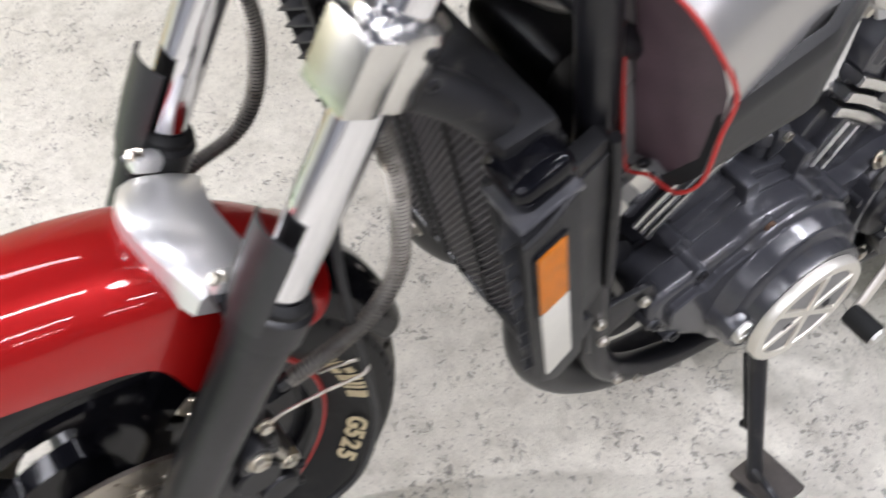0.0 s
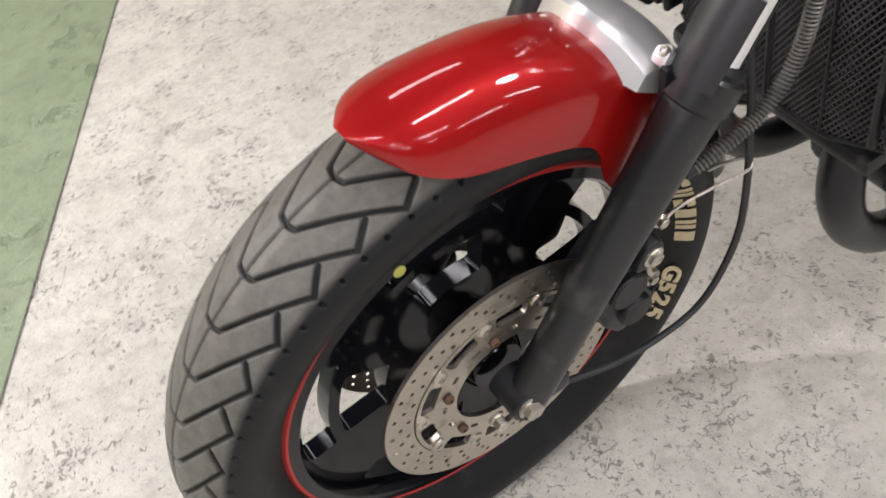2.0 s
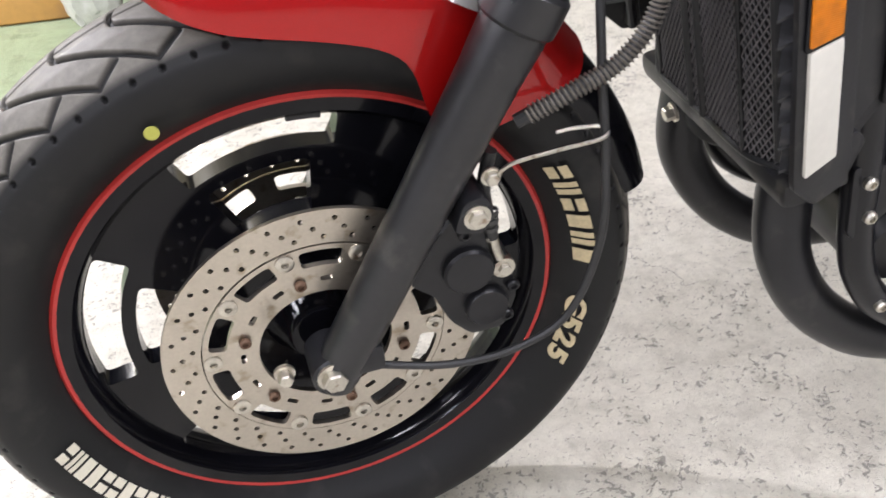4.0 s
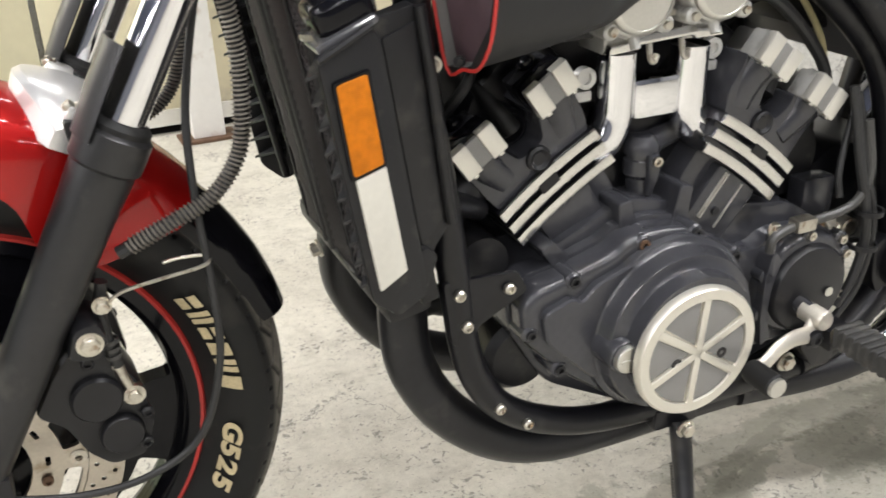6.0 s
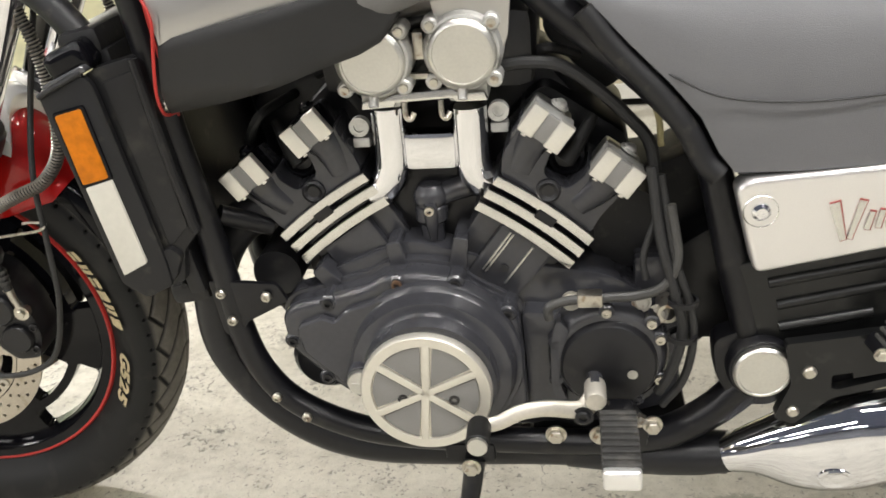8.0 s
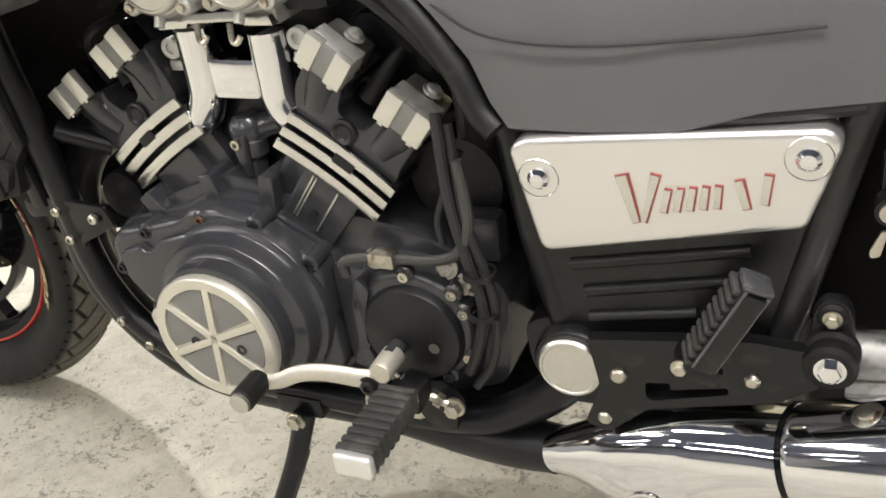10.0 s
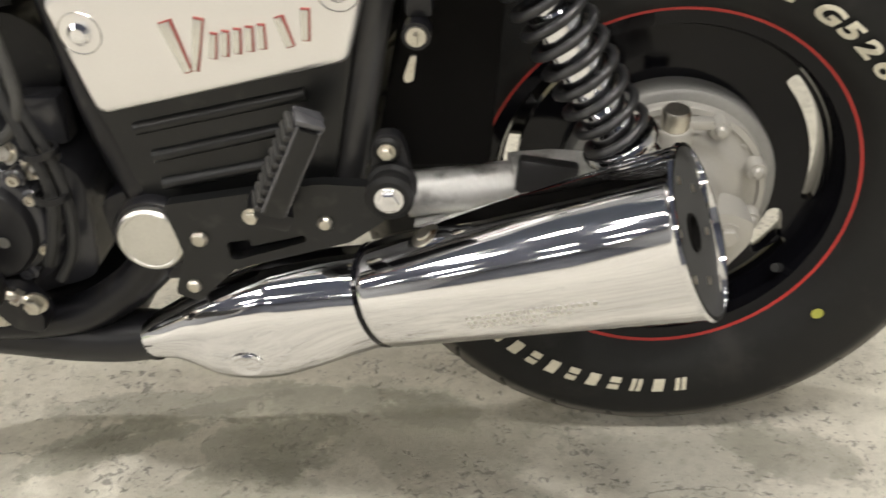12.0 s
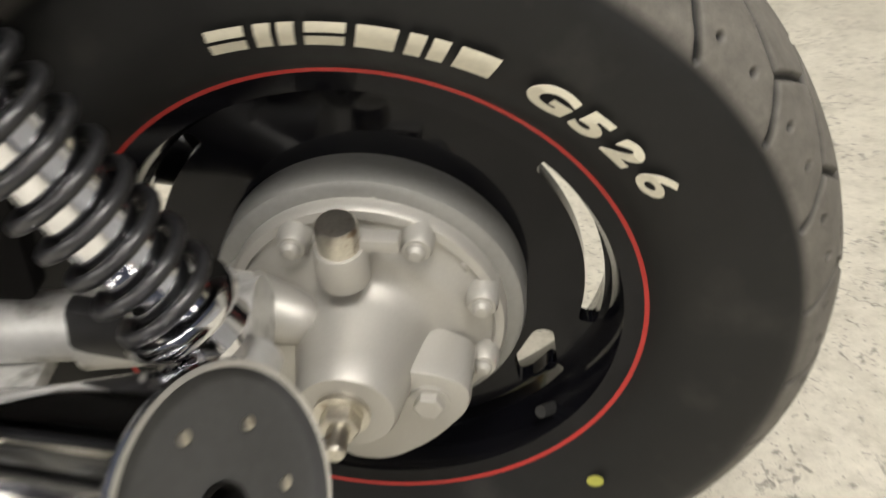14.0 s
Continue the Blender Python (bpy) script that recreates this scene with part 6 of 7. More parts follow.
part("shift_rubber", lathe([(0, 0.0), (0.0125, 0.0), (0.0135, 0.004), (0.0135, 0.036), (0.012, 0.038), (0.0, 0.038)], (0.783, -0.248, 0.337), (0.02, -1, 0.0), 20), M_RUBBER, lever, "black rubber shift peg")
part("peg_cap", lathe([(0, 0.037), (0.0115, 0.037), (0.011, 0.042), (0, 0.043)], (0.783, -0.248, 0.337), (0.02, -1, 0.0), 20), M_ALU, lever)
bolt(lever, (0.8975, -0.223, 0.3305), LEFT, 0.009, 0.006, M_SATIN, hexa=False)
bpart("shift_shaft", lathe([(0, 0), (0.010, 0), (0.010, 0.05), (0, 0.05)], (0.912, -0.15, 0.352), LEFT, 16), M_ENGINE)
bpart("shift_link", tube([(0.916, -0.205, 0.336), (0.933, -0.203, 0.322), (0.954, -0.200, 0.311), (0.975, -0.198, 0.302)], 0.0045, 8), M_STEEL, "thin shift linkage rod")
for q in ((0.926, -0.204, 0.328), (0.947, -0.201, 0.3145), (0.962, -0.200, 0.308)):
    bpart("link_nut", lathe([(0, -0.004), (0.008, -0.004), (0.008, 0.004), (0, 0.004)], q, (0.8, 0, -0.5), 6), M_STEEL)
bolt(bike, (0.977, -0.196, 0.300), LEFT, 0.0085, 0.012, M_STEEL, "link_joint")
bpart("peg_arm", join(prism([(0.91, 0.315), (0.955, 0.312), (0.975, 0.28), (0.97, 0.255), (0.94, 0.26), (0.92, 0.29)], -0.188, -0.165, 0.003, 0.008), box((0.936, -0.212, 0.322), (0.036, 0.036, 0.026), 0.005)), M_BLACK, "black foot peg bracket")


def foot_peg():
    peg = bpart("foot_peg", box((0.936, -0.275, 0.330), (0.037, 0.102, 0.020), 0.006), M_STEEL, "rider foot peg with ribbed black rubber")
    for k in range(9):
        part("rubber_rib", box((0.936, -0.235 - 0.0110 * k, 0.3325), (0.0405, 0.0085, 0.027), 0.0035), M_PEG, peg)
    part("rubber_base", box((0.936, -0.279, 0.3315), (0.039, 0.098, 0.023), 0.005), M_PEG, peg)
    part("peg_cap", box((0.936, -0.3300, 0.3310), (0.040, 0.013, 0.025), 0.006, segs=4), M_SATINALU, peg, "silver peg end cap")
    return peg


foot_peg()
for x, z in ((0.865, 0.262), (0.918, 0.262)):
    bolt(bike, (x, -0.166, z), LEFT, 0.0095, 0.010, M_STEEL, "frame_bolt")


# side stand, folded out, on a dark pad
def side_stand():
    top = Vector((0.7635, -0.166, 0.222))
    foot = Vector((0.714, -0.278, 0.026))
    bm = tube([top, top.lerp(foot, 0.3) + Vector((0.004, 0.004, 0)), top.lerp(foot, 0.75), foot], [0.0135, 0.012, 0.0105, 0.011], 14)
    st = bpart("side_stand", bm, M_SATIN, "black steel side stand, folded out")
    part("stand_bracket", box((0.758, -0.150, 0.231), (0.062, 0.035, 0.028), 0.005), M_BLACK, st)
    bolt(st, (0.7600, -0.181, 0.222), LEFT, 0.009, 0.009, M_STEEL, "pivot_bolt")
    part("stand_foot", box((foot.x - 0.002, foot.y - 0.004, foot.z - 0.003), (0.05, 0.036, 0.007), 0.002, pose(0, 0, 0, -4, 0, 15)), M_SATIN, st)
    part("stand_tang", tube([foot + Vector((0.0, 0.006, 0.02)), foot + Vector((-0.006, -0.025, 0.022)), foot + Vector((-0.004, -0.055, 0.012))], [0.006, 0.005, 0.004], 8), M_SATIN, st)
    d = (foot - top).normalized()
    e = Vector((0.25, 1, 0)) - d * d.dot(Vector((0.25, 1, 0)))
    e.normalize()
    f = d.cross(e)
    s0, s1 = top + e * 0.022 + d * 0.05, top.lerp(foot, 0.66) + e * 0.018
    pts = []
    for k in range(32 * 9 + 1):
        a = 2 * math.pi * k / 9
        pts.append(s0.lerp(s1, k / 288) + 0.0046 * (math.cos(a) * e + math.sin(a) * f))
    part("return_spring", tube(pts, 0.0014, 5, 1), M_SATIN, st)
    part("spring_hook", tube([top + e * 0.010 - d * 0.008, top + e * 0.022 + d * 0.02, s0], 0.0016, 6), M_STEEL, st)
    part("spring_pin", lathe([(0, 0), (0.0045, 0), (0.0045, 0.026), (0.006, 0.026), (0.006, 0.029), (0, 0.029)], top.lerp(foot, 0.69), e, 12), M_SATIN, st)
    return st


side_stand()
pad = tagged(part("stand_pad", box((0.726, -0.290, 0.006), (0.062, 0.075, 0.012), 0.002, pose(0, 0, 0, 0, 0, 4)), M_RUSTPAD, None, "dark square pad on the floor under the side stand"), category="pad")

# swing arm pivot
pv = bpart("pivot_plate", prism([(1.045, 0.39), (1.085, 0.405), (1.135, 0.40), (1.145, 0.34), (1.12, 0.30), (1.075, 0.30), (1.05, 0.34)], -0.160, -0.13, 0.005, 0.015), M_BLACK, "black swing arm pivot plate")
part("pivot_boss", lathe([(0, 0), (0.0385, 0), (0.0385, 0.022), (0.036, 0.026), (0, 0.026)], (1.098, -0.152, 0.3615), LEFT, 40), M_BLACK, pv)
part("pivot_cap", lathe([(0, 0), (0.0325, 0), (0.0325, 0.006), (0.030, 0.009), (0.0275, 0.0095), (0.0265, 0.0085), (0.0, 0.0105)], (1.098, -0.178, 0.3615), LEFT, 48), M_ALU, pv, "round satin silver pivot cap")
bpart("lower_link", tube([(1.082, -0.145, 0.318), (1.05, -0.148, 0.286), (1.00, -0.150, 0.255), (0.95, -0.150, 0.245)], 0.0205, 16), M_BLACK)
bpart("exhaust_mid", tube([(0.88, -0.125, 0.212), (0.97, -0.140, 0.214), (1.03, -0.152, 0.220), (1.075, -0.161, 0.230)], [0.026, 0.026, 0.024, 0.021], 20), M_SATIN, "dark exhaust link pipe")

# seat
seat_bm = bmesh.new()
sec = [(0.90, 0.785, 0.150), (0.92, 0.768, 0.156), (0.952, 0.733, 0.162), (0.99, 0.695, 0.167), (1.022, 0.658, 0.172), (1.040, 0.622, 0.178), (1.056, 0.602, 0.183), (1.12, 0.603, 0.187), (1.20, 0.608, 0.188), (1.26, 0.625, 0.185), (1.34, 0.634, 0.178), (1.46, 0.660, 0.165)]
rows = []
for x, z, w in sec:
    top = 0.80 - 0.02 * (x - 0.93)
    row = []
    for k in range(13):
        ph = math.pi * k / 12
        sy, cz = math.cos(ph), math.sin(ph)
        row.append(seat_bm.verts.new((x, 0.004 - w * math.copysign(abs(sy) ** 0.45, sy), z + (top - z) * cz**0.6)))
    rows.append(row)
for r1, r2 in zip(rows, rows[1:]):
    for k in range(12):
        seat_bm.faces.new((r1[k], r1[k + 1], r2[k + 1], r2[k]))
    seat_bm.faces.new((r1[0], r2[0], r2[12], r1[12]))
seat_bm.faces.new(rows[0])
seat_bm.faces.new(rows[-1][::-1])
seat = bpart("seat", bevel_all(seat_bm, 0.006, 3, 60), M_SEAT, "dark grey vinyl rider seat", 50)
part("seam", tube([(0.985, -0.160, 0.705), (1.04, -0.178, 0.682), (1.12, -0.185, 0.676), (1.22, -0.183, 0.682), (1.30, -0.178, 0.69)], 0.0012, 6), M_CABLE, seat, "stitched seam")
part("seat_edge", tube([(0.905, -0.146, 0.768), (0.942, -0.152, 0.722), (0.978, -0.157, 0.684), (1.008, -0.163, 0.646), (1.026, -0.168, 0.612), (1.042, -0.172, 0.596)], 0.0125, 12), M_PLASTIC, seat, "black strip along the front seat edge")
part("seat_pan", tube([(1.06, -0.172, 0.604), (1.16, -0.174, 0.609), (1.26, -0.172, 0.620), (1.33, -0.168, 0.628)], 0.007, 8), M_PLASTIC, seat)

# left side cover
sc_out = [(1.0560, 0.5860), (1.0700, 0.5970), (1.3080, 0.6170), (1.3190, 0.6045), (1.2970, 0.5325), (1.0800, 0.4885)]
side = bpart("side_cover", prism(sc_out, -0.188, -0.160, 0.007, [0.012, 0.012, 0.014, 0.014, 0.008, 0.012], 4), M_COVER, "satin silver side cover with a red emblem")
for x, z in ((1.0825, 0.5615), (1.2950, 0.5925)):
    part("recess", dome((x, z), -0.1875, [(0.0185, 0.0), (0.0175, 0.0012), (0.0165, 0.0), (0.015, -0.0005), (0.0, -0.0005)], 32), M_POLISH, side)
    part("cover_bolt", dome((x, z), -0.1875, [(0.0095, 0.0), (0.0095, 0.003), (0.006, 0.0065), (0.0, 0.0075)], 24), M_CHROME, side, "domed chrome bolt")
# emblem as plain slanted bars
M_EMBLEM = mat("dull_red_enamel", (0.30, 0.07, 0.06), 0.4, scale=80, vary=0.2)
EMBLEM = [(1.154, 0.571, 1.166, 0.527, 0.012, 0.6), (1.182, 0.573, 1.172, 0.528, 0.009, 0.6)]
EMBLEM += [(1.192 + 0.0098 * k, 0.5605 + 0.0016 * k, 1.188 + 0.0105 * k, 0.5385 + 0.0018 * k, 0.0066, 1.0) for k in range(5)]
EMBLEM += [(1.246, 0.573, 1.253, 0.547, 0.008, 0.9), (1.268, 0.579, 1.266, 0.552, 0.008, 0.8)]
for xa, za, xb, zb, w, taper in EMBLEM:
    d = Vector((xb - xa, zb - za)).normalized()
    n = Vector((-d.y, d.x)) * w / 2
    quad = [(xa + n.x, za + n.y), (xb + n.x * taper, zb + n.y * taper), (xb - n.x * taper, zb - n.y * taper), (xa - n.x, za - n.y)]
    part("emblem_edge", prism(quad, -0.1896, -0.187, 0.0004), M_EMBLEM, side, "red emblem edge")
    xa, xb = xa - 0.0009, xb - 0.0009
    n *= 0.86
    quad = [(xa + n.x, za + n.y - 0.0012), (xb + n.x * taper, zb + n.y * taper + 0.001), (xb - n.x * taper, zb - n.y * taper + 0.001), (xa - n.x, za - n.y - 0.0012)]
    part("emblem_bar", prism(quad, -0.1905, -0.189, 0.0003), M_POLISH, side, "silver emblem bar")

# black panel below with three ribs
low = bpart("battery_panel", prism([(1.060, 0.487), (1.300, 0.540), (1.273, 0.420), (1.258, 0.395), (1.114, 0.384), (1.092, 0.400)], -0.165, -0.13, 0.004, 0.008), M_RIBPANEL, "satin grey-black ribbed panel below the side cover")
for (xa, za), (xb, zb) in (((1.100, 0.4660), (1.255, 0.4970)), ((1.111, 0.4385), (1.250, 0.4680)), ((1.115, 0.4105), (1.212, 0.4290))):
    part("rib", tube([(xa, -0.165, za), (xb, -0.165, zb)], 0.0062, 14), M_RIBPANEL, low)
bpart("rear_wall", prism([(1.30, 0.40), (1.35, 0.62), (1.43, 0.62), (1.41, 0.40)], -0.115, -0.10, 0.002, 0.01), M_DEADBLACK, "dull black inner fender wall")

# passenger peg bracket
pb = bpart("peg_plate", prism([(1.118, 0.402), (1.190, 0.412), (1.262, 0.422), (1.318, 0.418), (1.322, 0.388), (1.285, 0.362), (1.172, 0.332), (1.134, 0.296), (1.112, 0.305), (1.128, 0.35)], -0.190, -0.176, 0.003, 0.006, holes=[round_corners([(1.170, 0.362), (1.193, 0.366), (1.192, 0.358), (1.243, 0.3700), (1.244, 0.3625), (1.177, 0.3430), (1.171, 0.3450)], 0.003, 2)]), M_RIBPANEL, "satin black passenger peg plate")
part("plate_backing", prism([(1.150, 0.392), (1.262, 0.410), (1.285, 0.372), (1.172, 0.336)], -0.1745, -0.168, 0.001, 0.004), M_BLACK, pb)
for x, z, r in ((1.146, 0.367, 0.0078), (1.263, 0.383, 0.0068), (1.132, 0.315, 0.0068)):
    part("plate_bolt", dome((x, z), -0.190, [(r, 0), (r, 0.003), (r * 0.7, 0.0055), (0, 0.006)], 20), M_STEEL, pb)


def folded_peg():
    d = Vector((1.268 - 1.222, 0, 0.509 - 0.418)).normalized()
    m = Matrix.Rotation(math.atan2(d.x, d.z), 4, "Y") @ pose(0, 0, 0, 0, 0, 18)
    c = Vector((1.243, -0.212, 0.452))
    peg = bpart("passenger_peg", box(c, (0.024, 0.024, 0.096), 0.005, m), M_PLASTIC, "folded black passenger foot peg")
    for k in range(10):
        q = c + d * (0.0092 * (k - 4.5))
        part("rubber_rib", box(q + Vector((-0.0115, -0.001, 0.004)), (0.010, 0.026, 0.0052), 0.0016, m), M_PEG, peg)
    part("face_plate", box(c + Vector((0.004, -0.014, 0)), (0.018, 0.004, 0.086), 0.0015, m), M_RIBPANEL, peg)
    for u in (-0.0095, 0.0095):
        e = m @ Vector((u, 0, 0))
        part("edge_trim", tube([c + e + Vector((0.004, -0.0135, 0)) - d * 0.043, c + e + Vector((0.004, -0.0135, 0)) + d * 0.045], 0.0018, 8), M_GREYTOP, peg)
    q = c - d * 0.052
    part("hinge", box((q.x, -0.205, q.z), (0.036, 0.034, 0.018), 0.004, m), M_BLACK, peg)
    bolt(peg, (q.x - 0.012, -0.222, q.z + 0.004), LEFT, 0.006, 0.006, M_STEEL)
    q = c + d * 0.05
    part("tip", box(q + Vector((-0.001, -0.001, -0.001)), (0.026, 0.026, 0.006), 0.0028, m), M_GREYTOP, peg, "shiny grey-black end cap")
    return peg


folded_peg()
# helmet lock with its key
lk = bpart("helmet_lock", join(lathe([(0, 0), (0.0115, 0), (0.0115, 0.02), (0, 0.02)], (1.354, -0.172, 0.555), LEFT, 24), box((1.356, -0.170, 0.580), (0.022, 0.02, 0.03), 0.005)), M_BLACK, "black helmet lock with a key in it")
part("lock_face", lathe([(0, 0), (0.0085, 0), (0.008, 0.002), (0, 0.002)], (1.354, -0.192, 0.555), LEFT, 24), M_STEEL, lk)
part("key", prism([(1.349, 0.541), (1.354, 0.541), (1.350, 0.519), (1.3435, 0.517), (1.342, 0.522)], -0.1955, -0.193, 0.0008, 0.002), M_STEEL, lk, "steel key")
part("key_blade", box((1.354, -0.196, 0.555), (0.003, 0.012, 0.009), 0.0005), M_STEEL, lk)
# rubber muffler mounts
ml = bpart("mount_link", prism([(1.304, 0.402), (1.306, 0.446), (1.313, 0.460), (1.331, 0.460), (1.338, 0.446), (1.342, 0.402)], -0.172, -0.158, 0.004, 0.008), M_SATIN, "black muffler mount link")
for x, z, r, y in ((1.3235, 0.412, 0.0215, -0.168), (1.3215, 0.446, 0.0125, -0.162)):
    mt = part("mount_rubber", lathe([(0, 0), (r, 0), (r * 1.06, 0.004), (r * 1.06, 0.010), (r * 0.9, 0.013), (r * 0.9, 0.020), (r * 1.02, 0.024), (r * 1.0, 0.030), (r * 0.8, 0.033), (0, 0.033)] if r > 0.02 else [(0, 0), (r, 0), (r, 0.012), (r * 0.8, 0.015), (0, 0.015)], (x, y, z), LEFT, 32), M_RUBBER, ml, "black rubber mount")
    bolt(ml, (x, y - (0.032 if r > 0.02 else 0.014), z), LEFT, 0.0095 if r > 0.02 else 0.0058, 0.008, M_CHROME if r > 0.02 else M_STEEL)

# mufflers
def muffler(s):
    """One megaphone muffler with its cone; s is -1 on the left and 1 on the right."""
    at, to = Vector((1.316, s * 0.194, 0.309)), Vector((1.574, s * 0.268, 0.4200))
    ax = (to - at).normalized()
    ln = (to - at).length
    mf = bpart("muffler", lathe([(0.0490, -0.006), (0.0512, 0.0), (0.0518, 0.004), (0.058, ln * 0.35), (0.0645, ln * 0.7), (0.0705, ln - 0.004), (0.0722, ln), (0.0712, ln + 0.003), (0.068, ln + 0.003), (0.0660, ln - 0.012), (0.065, ln - 0.02)], at, ax, 72), M_CHROME, "polished chrome megaphone muffler", 40)
    part("end_plate", lathe([(0.0675, ln - 0.012), (0.0675, ln - 0.004), (0.016, ln - 0.004), (0.015, ln - 0.006), (0.015, ln - 0.06), (0.0, ln - 0.06)], at, ax, 56), M_ENDPLATE, mf, "dark grey muffler end plate")
    part("outlet", lathe([(0.0155, ln - 0.0045), (0.0155, ln - 0.002), (0.0135, ln - 0.002), (0.0130, ln - 0.05), (0.0, ln - 0.05)], at, ax, 28), M_DEADBLACK, mf, "black outlet hole")
    m = frame_to(at, ax)
    for a in (25, 80, 150, 205, 265, 330):
        p = m @ Vector((0.044 * math.cos(radians(a)), 0.044 * math.sin(radians(a)), ln - 0.004))
        part("rivet", lathe([(0.0035, 0), (0.0035, 0.0015), (0, 0.002)], p, ax, 12), M_STEEL, mf)
    part("joint_band", lathe([(0.0495, -0.0085), (0.0508, -0.008), (0.0508, -0.002), (0.0495, -0.001)], at, ax, 64), M_GLOSS, mf, "dark joint gap")
    spine = [Vector(p) for p in ((1.060, s * 0.160, 0.226), (1.105, s * 0.163, 0.243), (1.16, s * 0.168, 0.264), (1.215, s * 0.175, 0.284), (1.268, s * 0.183, 0.297))] + [at - ax * 0.004]
    xs = [p.x for p in spine]
    swell_dir = math.atan2(-0.88, 0.48)

    def cone_point(x, ph):
        """A point of the front cone at the length x, ph turning from outwards (0) over up (90 degrees)."""
        c = Vector((x, float(np.interp(x, xs, [p.y for p in spine])), float(np.interp(x, xs, [p.z for p in spine]))))
        r = float(np.interp(x, [1.06, 1.08, 1.105, 1.13, 1.16, 1.19, 1.215, 1.268, 1.312], [0.019, 0.0255, 0.031, 0.0368, 0.0415, 0.0452, 0.0475, 0.0495, 0.0492]))
        bump = float(np.interp(x, [1.06, 1.088, 1.10, 1.115, 1.13, 1.15, 1.17, 1.19, 1.21, 1.235, 1.26, 1.29, 1.312], [0, 0.0, 0.0060, 0.0145, 0.0205, 0.0250, 0.0260, 0.0250, 0.0220, 0.0165, 0.0100, 0.0030, 0.0]))
        r += bump * max(0.0, math.cos(ph - swell_dir)) ** 3.2
        return c + r * Vector((-math.sin(0.38) * math.sin(ph), s * math.cos(ph), math.cos(0.38) * math.sin(ph)))

    cone, rows = bmesh.new(), []
    for x in [*np.linspace(1.062, spine[-1].x, 44)]:
        rows.append([cone.verts.new(cone_point(float(x), 2 * math.pi * k / 64)) for k in range(64)])
    for r1, r2 in zip(rows, rows[1:]):
        for k in range(64):
            cone.faces.new((r1[k], r1[(k + 1) % 64], r2[(k + 1) % 64], r2[k]))
    for _ in range(2):
        bmesh.ops.smooth_vert(cone, verts=[v for r in rows[1:-1] for v in r], factor=0.5, use_axis_x=True, use_axis_y=True, use_axis_z=True)
    part("front_cone", cone, M_CHROME, mf, "chrome front cone swelling below", 60)
    out_n = (cone_point(1.172, -0.50) - cone_point(1.164, -0.50)).cross(cone_point(1.168, -0.45) - cone_point(1.168, -0.55)).normalized()
    out_n = out_n if out_n.y * s > 0 else -out_n
    ring = lathe([(0.0150, -0.004), (0.0145, 0.0004), (0.0125, 0.0016), (0.0105, 0.0008), (0.0085, -0.0006), (0, -0.0008)], (0, 0, 0), out_n, 32)
    bmesh.ops.scale(ring, vec=(1.4, 1, 1), verts=ring.verts)
    bmesh.ops.transform(ring, matrix=Matrix.Translation(cone_point(1.168, -0.50)) @ pose(0, 0, 0, 0, -14, 0), verts=ring.verts)
    part("weld_dimple", ring, M_CHROME, mf, "oval pressed dimple")
    q = Vector((1.3539, s * 0.2160, 0.3858))
    n = (q - at - ax * (q - at).dot(ax)).normalized() - ax * 0.072
    q = q - n * 0.0015
    part("band_screw", lathe([(0.0135, -0.003), (0.0135, 0.0012), (0.0115, 0.0022), (0.0075, 0.0022), (0.0068, 0.004), (0.0, 0.0045)], q, n, 24), M_STEEL, mf, "flat screw on the muffler")
    if s < 0:
        outv = Vector((0, -1, 0)) - ax * ax.dot(Vector((0, -1, 0)))
        outv.normalize()
        upv = ax.cross(outv)
        upv = upv if upv.z > 0 else -upv
        bm = bmesh.new()
        for row, ang in enumerate((-1, -6.5, -12)):
            for j in range(20 - 4 * row):
                d = ln * (0.34 + 0.021 * j)
                r = 0.0498 + 0.0215 * d / ln + 0.0004
                a = radians(ang)
                p = at + ax * d + r * (outv * math.cos(a) + upv * math.sin(a))
                join(bm, box(p, (0.0022 + 0.0022 * ((j * 7 + row) % 3) / 2, 0.0012, 0.0034), 0.0004))
        tagged(part("stamped_mark", bm, M_ALU, mf), "faint stamped marking", kind="stuff")
    return mf


muffler(-1)
muffler(1)

# rear wheel
HALF_R = [(0.190, 0.042), (0.198, 0.053), (0.214, 0.070), (0.236, 0.0785), (0.258, 0.0790), (0.282, 0.0755), (0.301, 0.067), (0.314, 0.053), (0.322, 0.034), (0.3255, 0.014), (0.3260, 0.0)]
rw = lathe([(0.181, -0.048), (0.197, -0.05), (0.2, -0.047), (0.196, -0.042), (0.184, -0.03), (0.180, -0.01), (0.180, 0.01), (0.184, 0.03), (0.196, 0.042), (0.2, 0.047), (0.197, 0.05), (0.181, 0.048), (0.175, 0.034), (0.172, 0.0), (0.175, -0.034), (0.181, -0.048)], RC, LEFT, 96)
rslots = []
for k in range(5):
    if k != 1:
        rslots.append(round_corners(arc_slot(RC.x, RC.z, 0.1555, 0.1695, 72 * k - 12, 72 * k + 42, 14), 0.005, 3))
    if k not in (1, 2):
        rslots.append(round_corners([(RC.x + r * math.cos(radians(72 * k + a)), RC.z + r * math.sin(radians(72 * k + a))) for r, a in ((0.129, -20), (0.142, -18), (0.164, -31), (0.152, -43), (0.131, -36))], 0.006, 3))
join(rw, prism(ring_pts(RC.x, RC.z, 0.176, 80), RC.y - 0.012, RC.y + 0.002, holes=rslots))
lathe([(0, 0.014), (0.105, 0.014), (0.118, 0.010), (0.06, -0.05), (0, -0.05)], RC, LEFT, 48, rw)
rear_wheel = bpart("rear_wheel", rw, M_GLOSS, "gloss black rear wheel with curved slots")
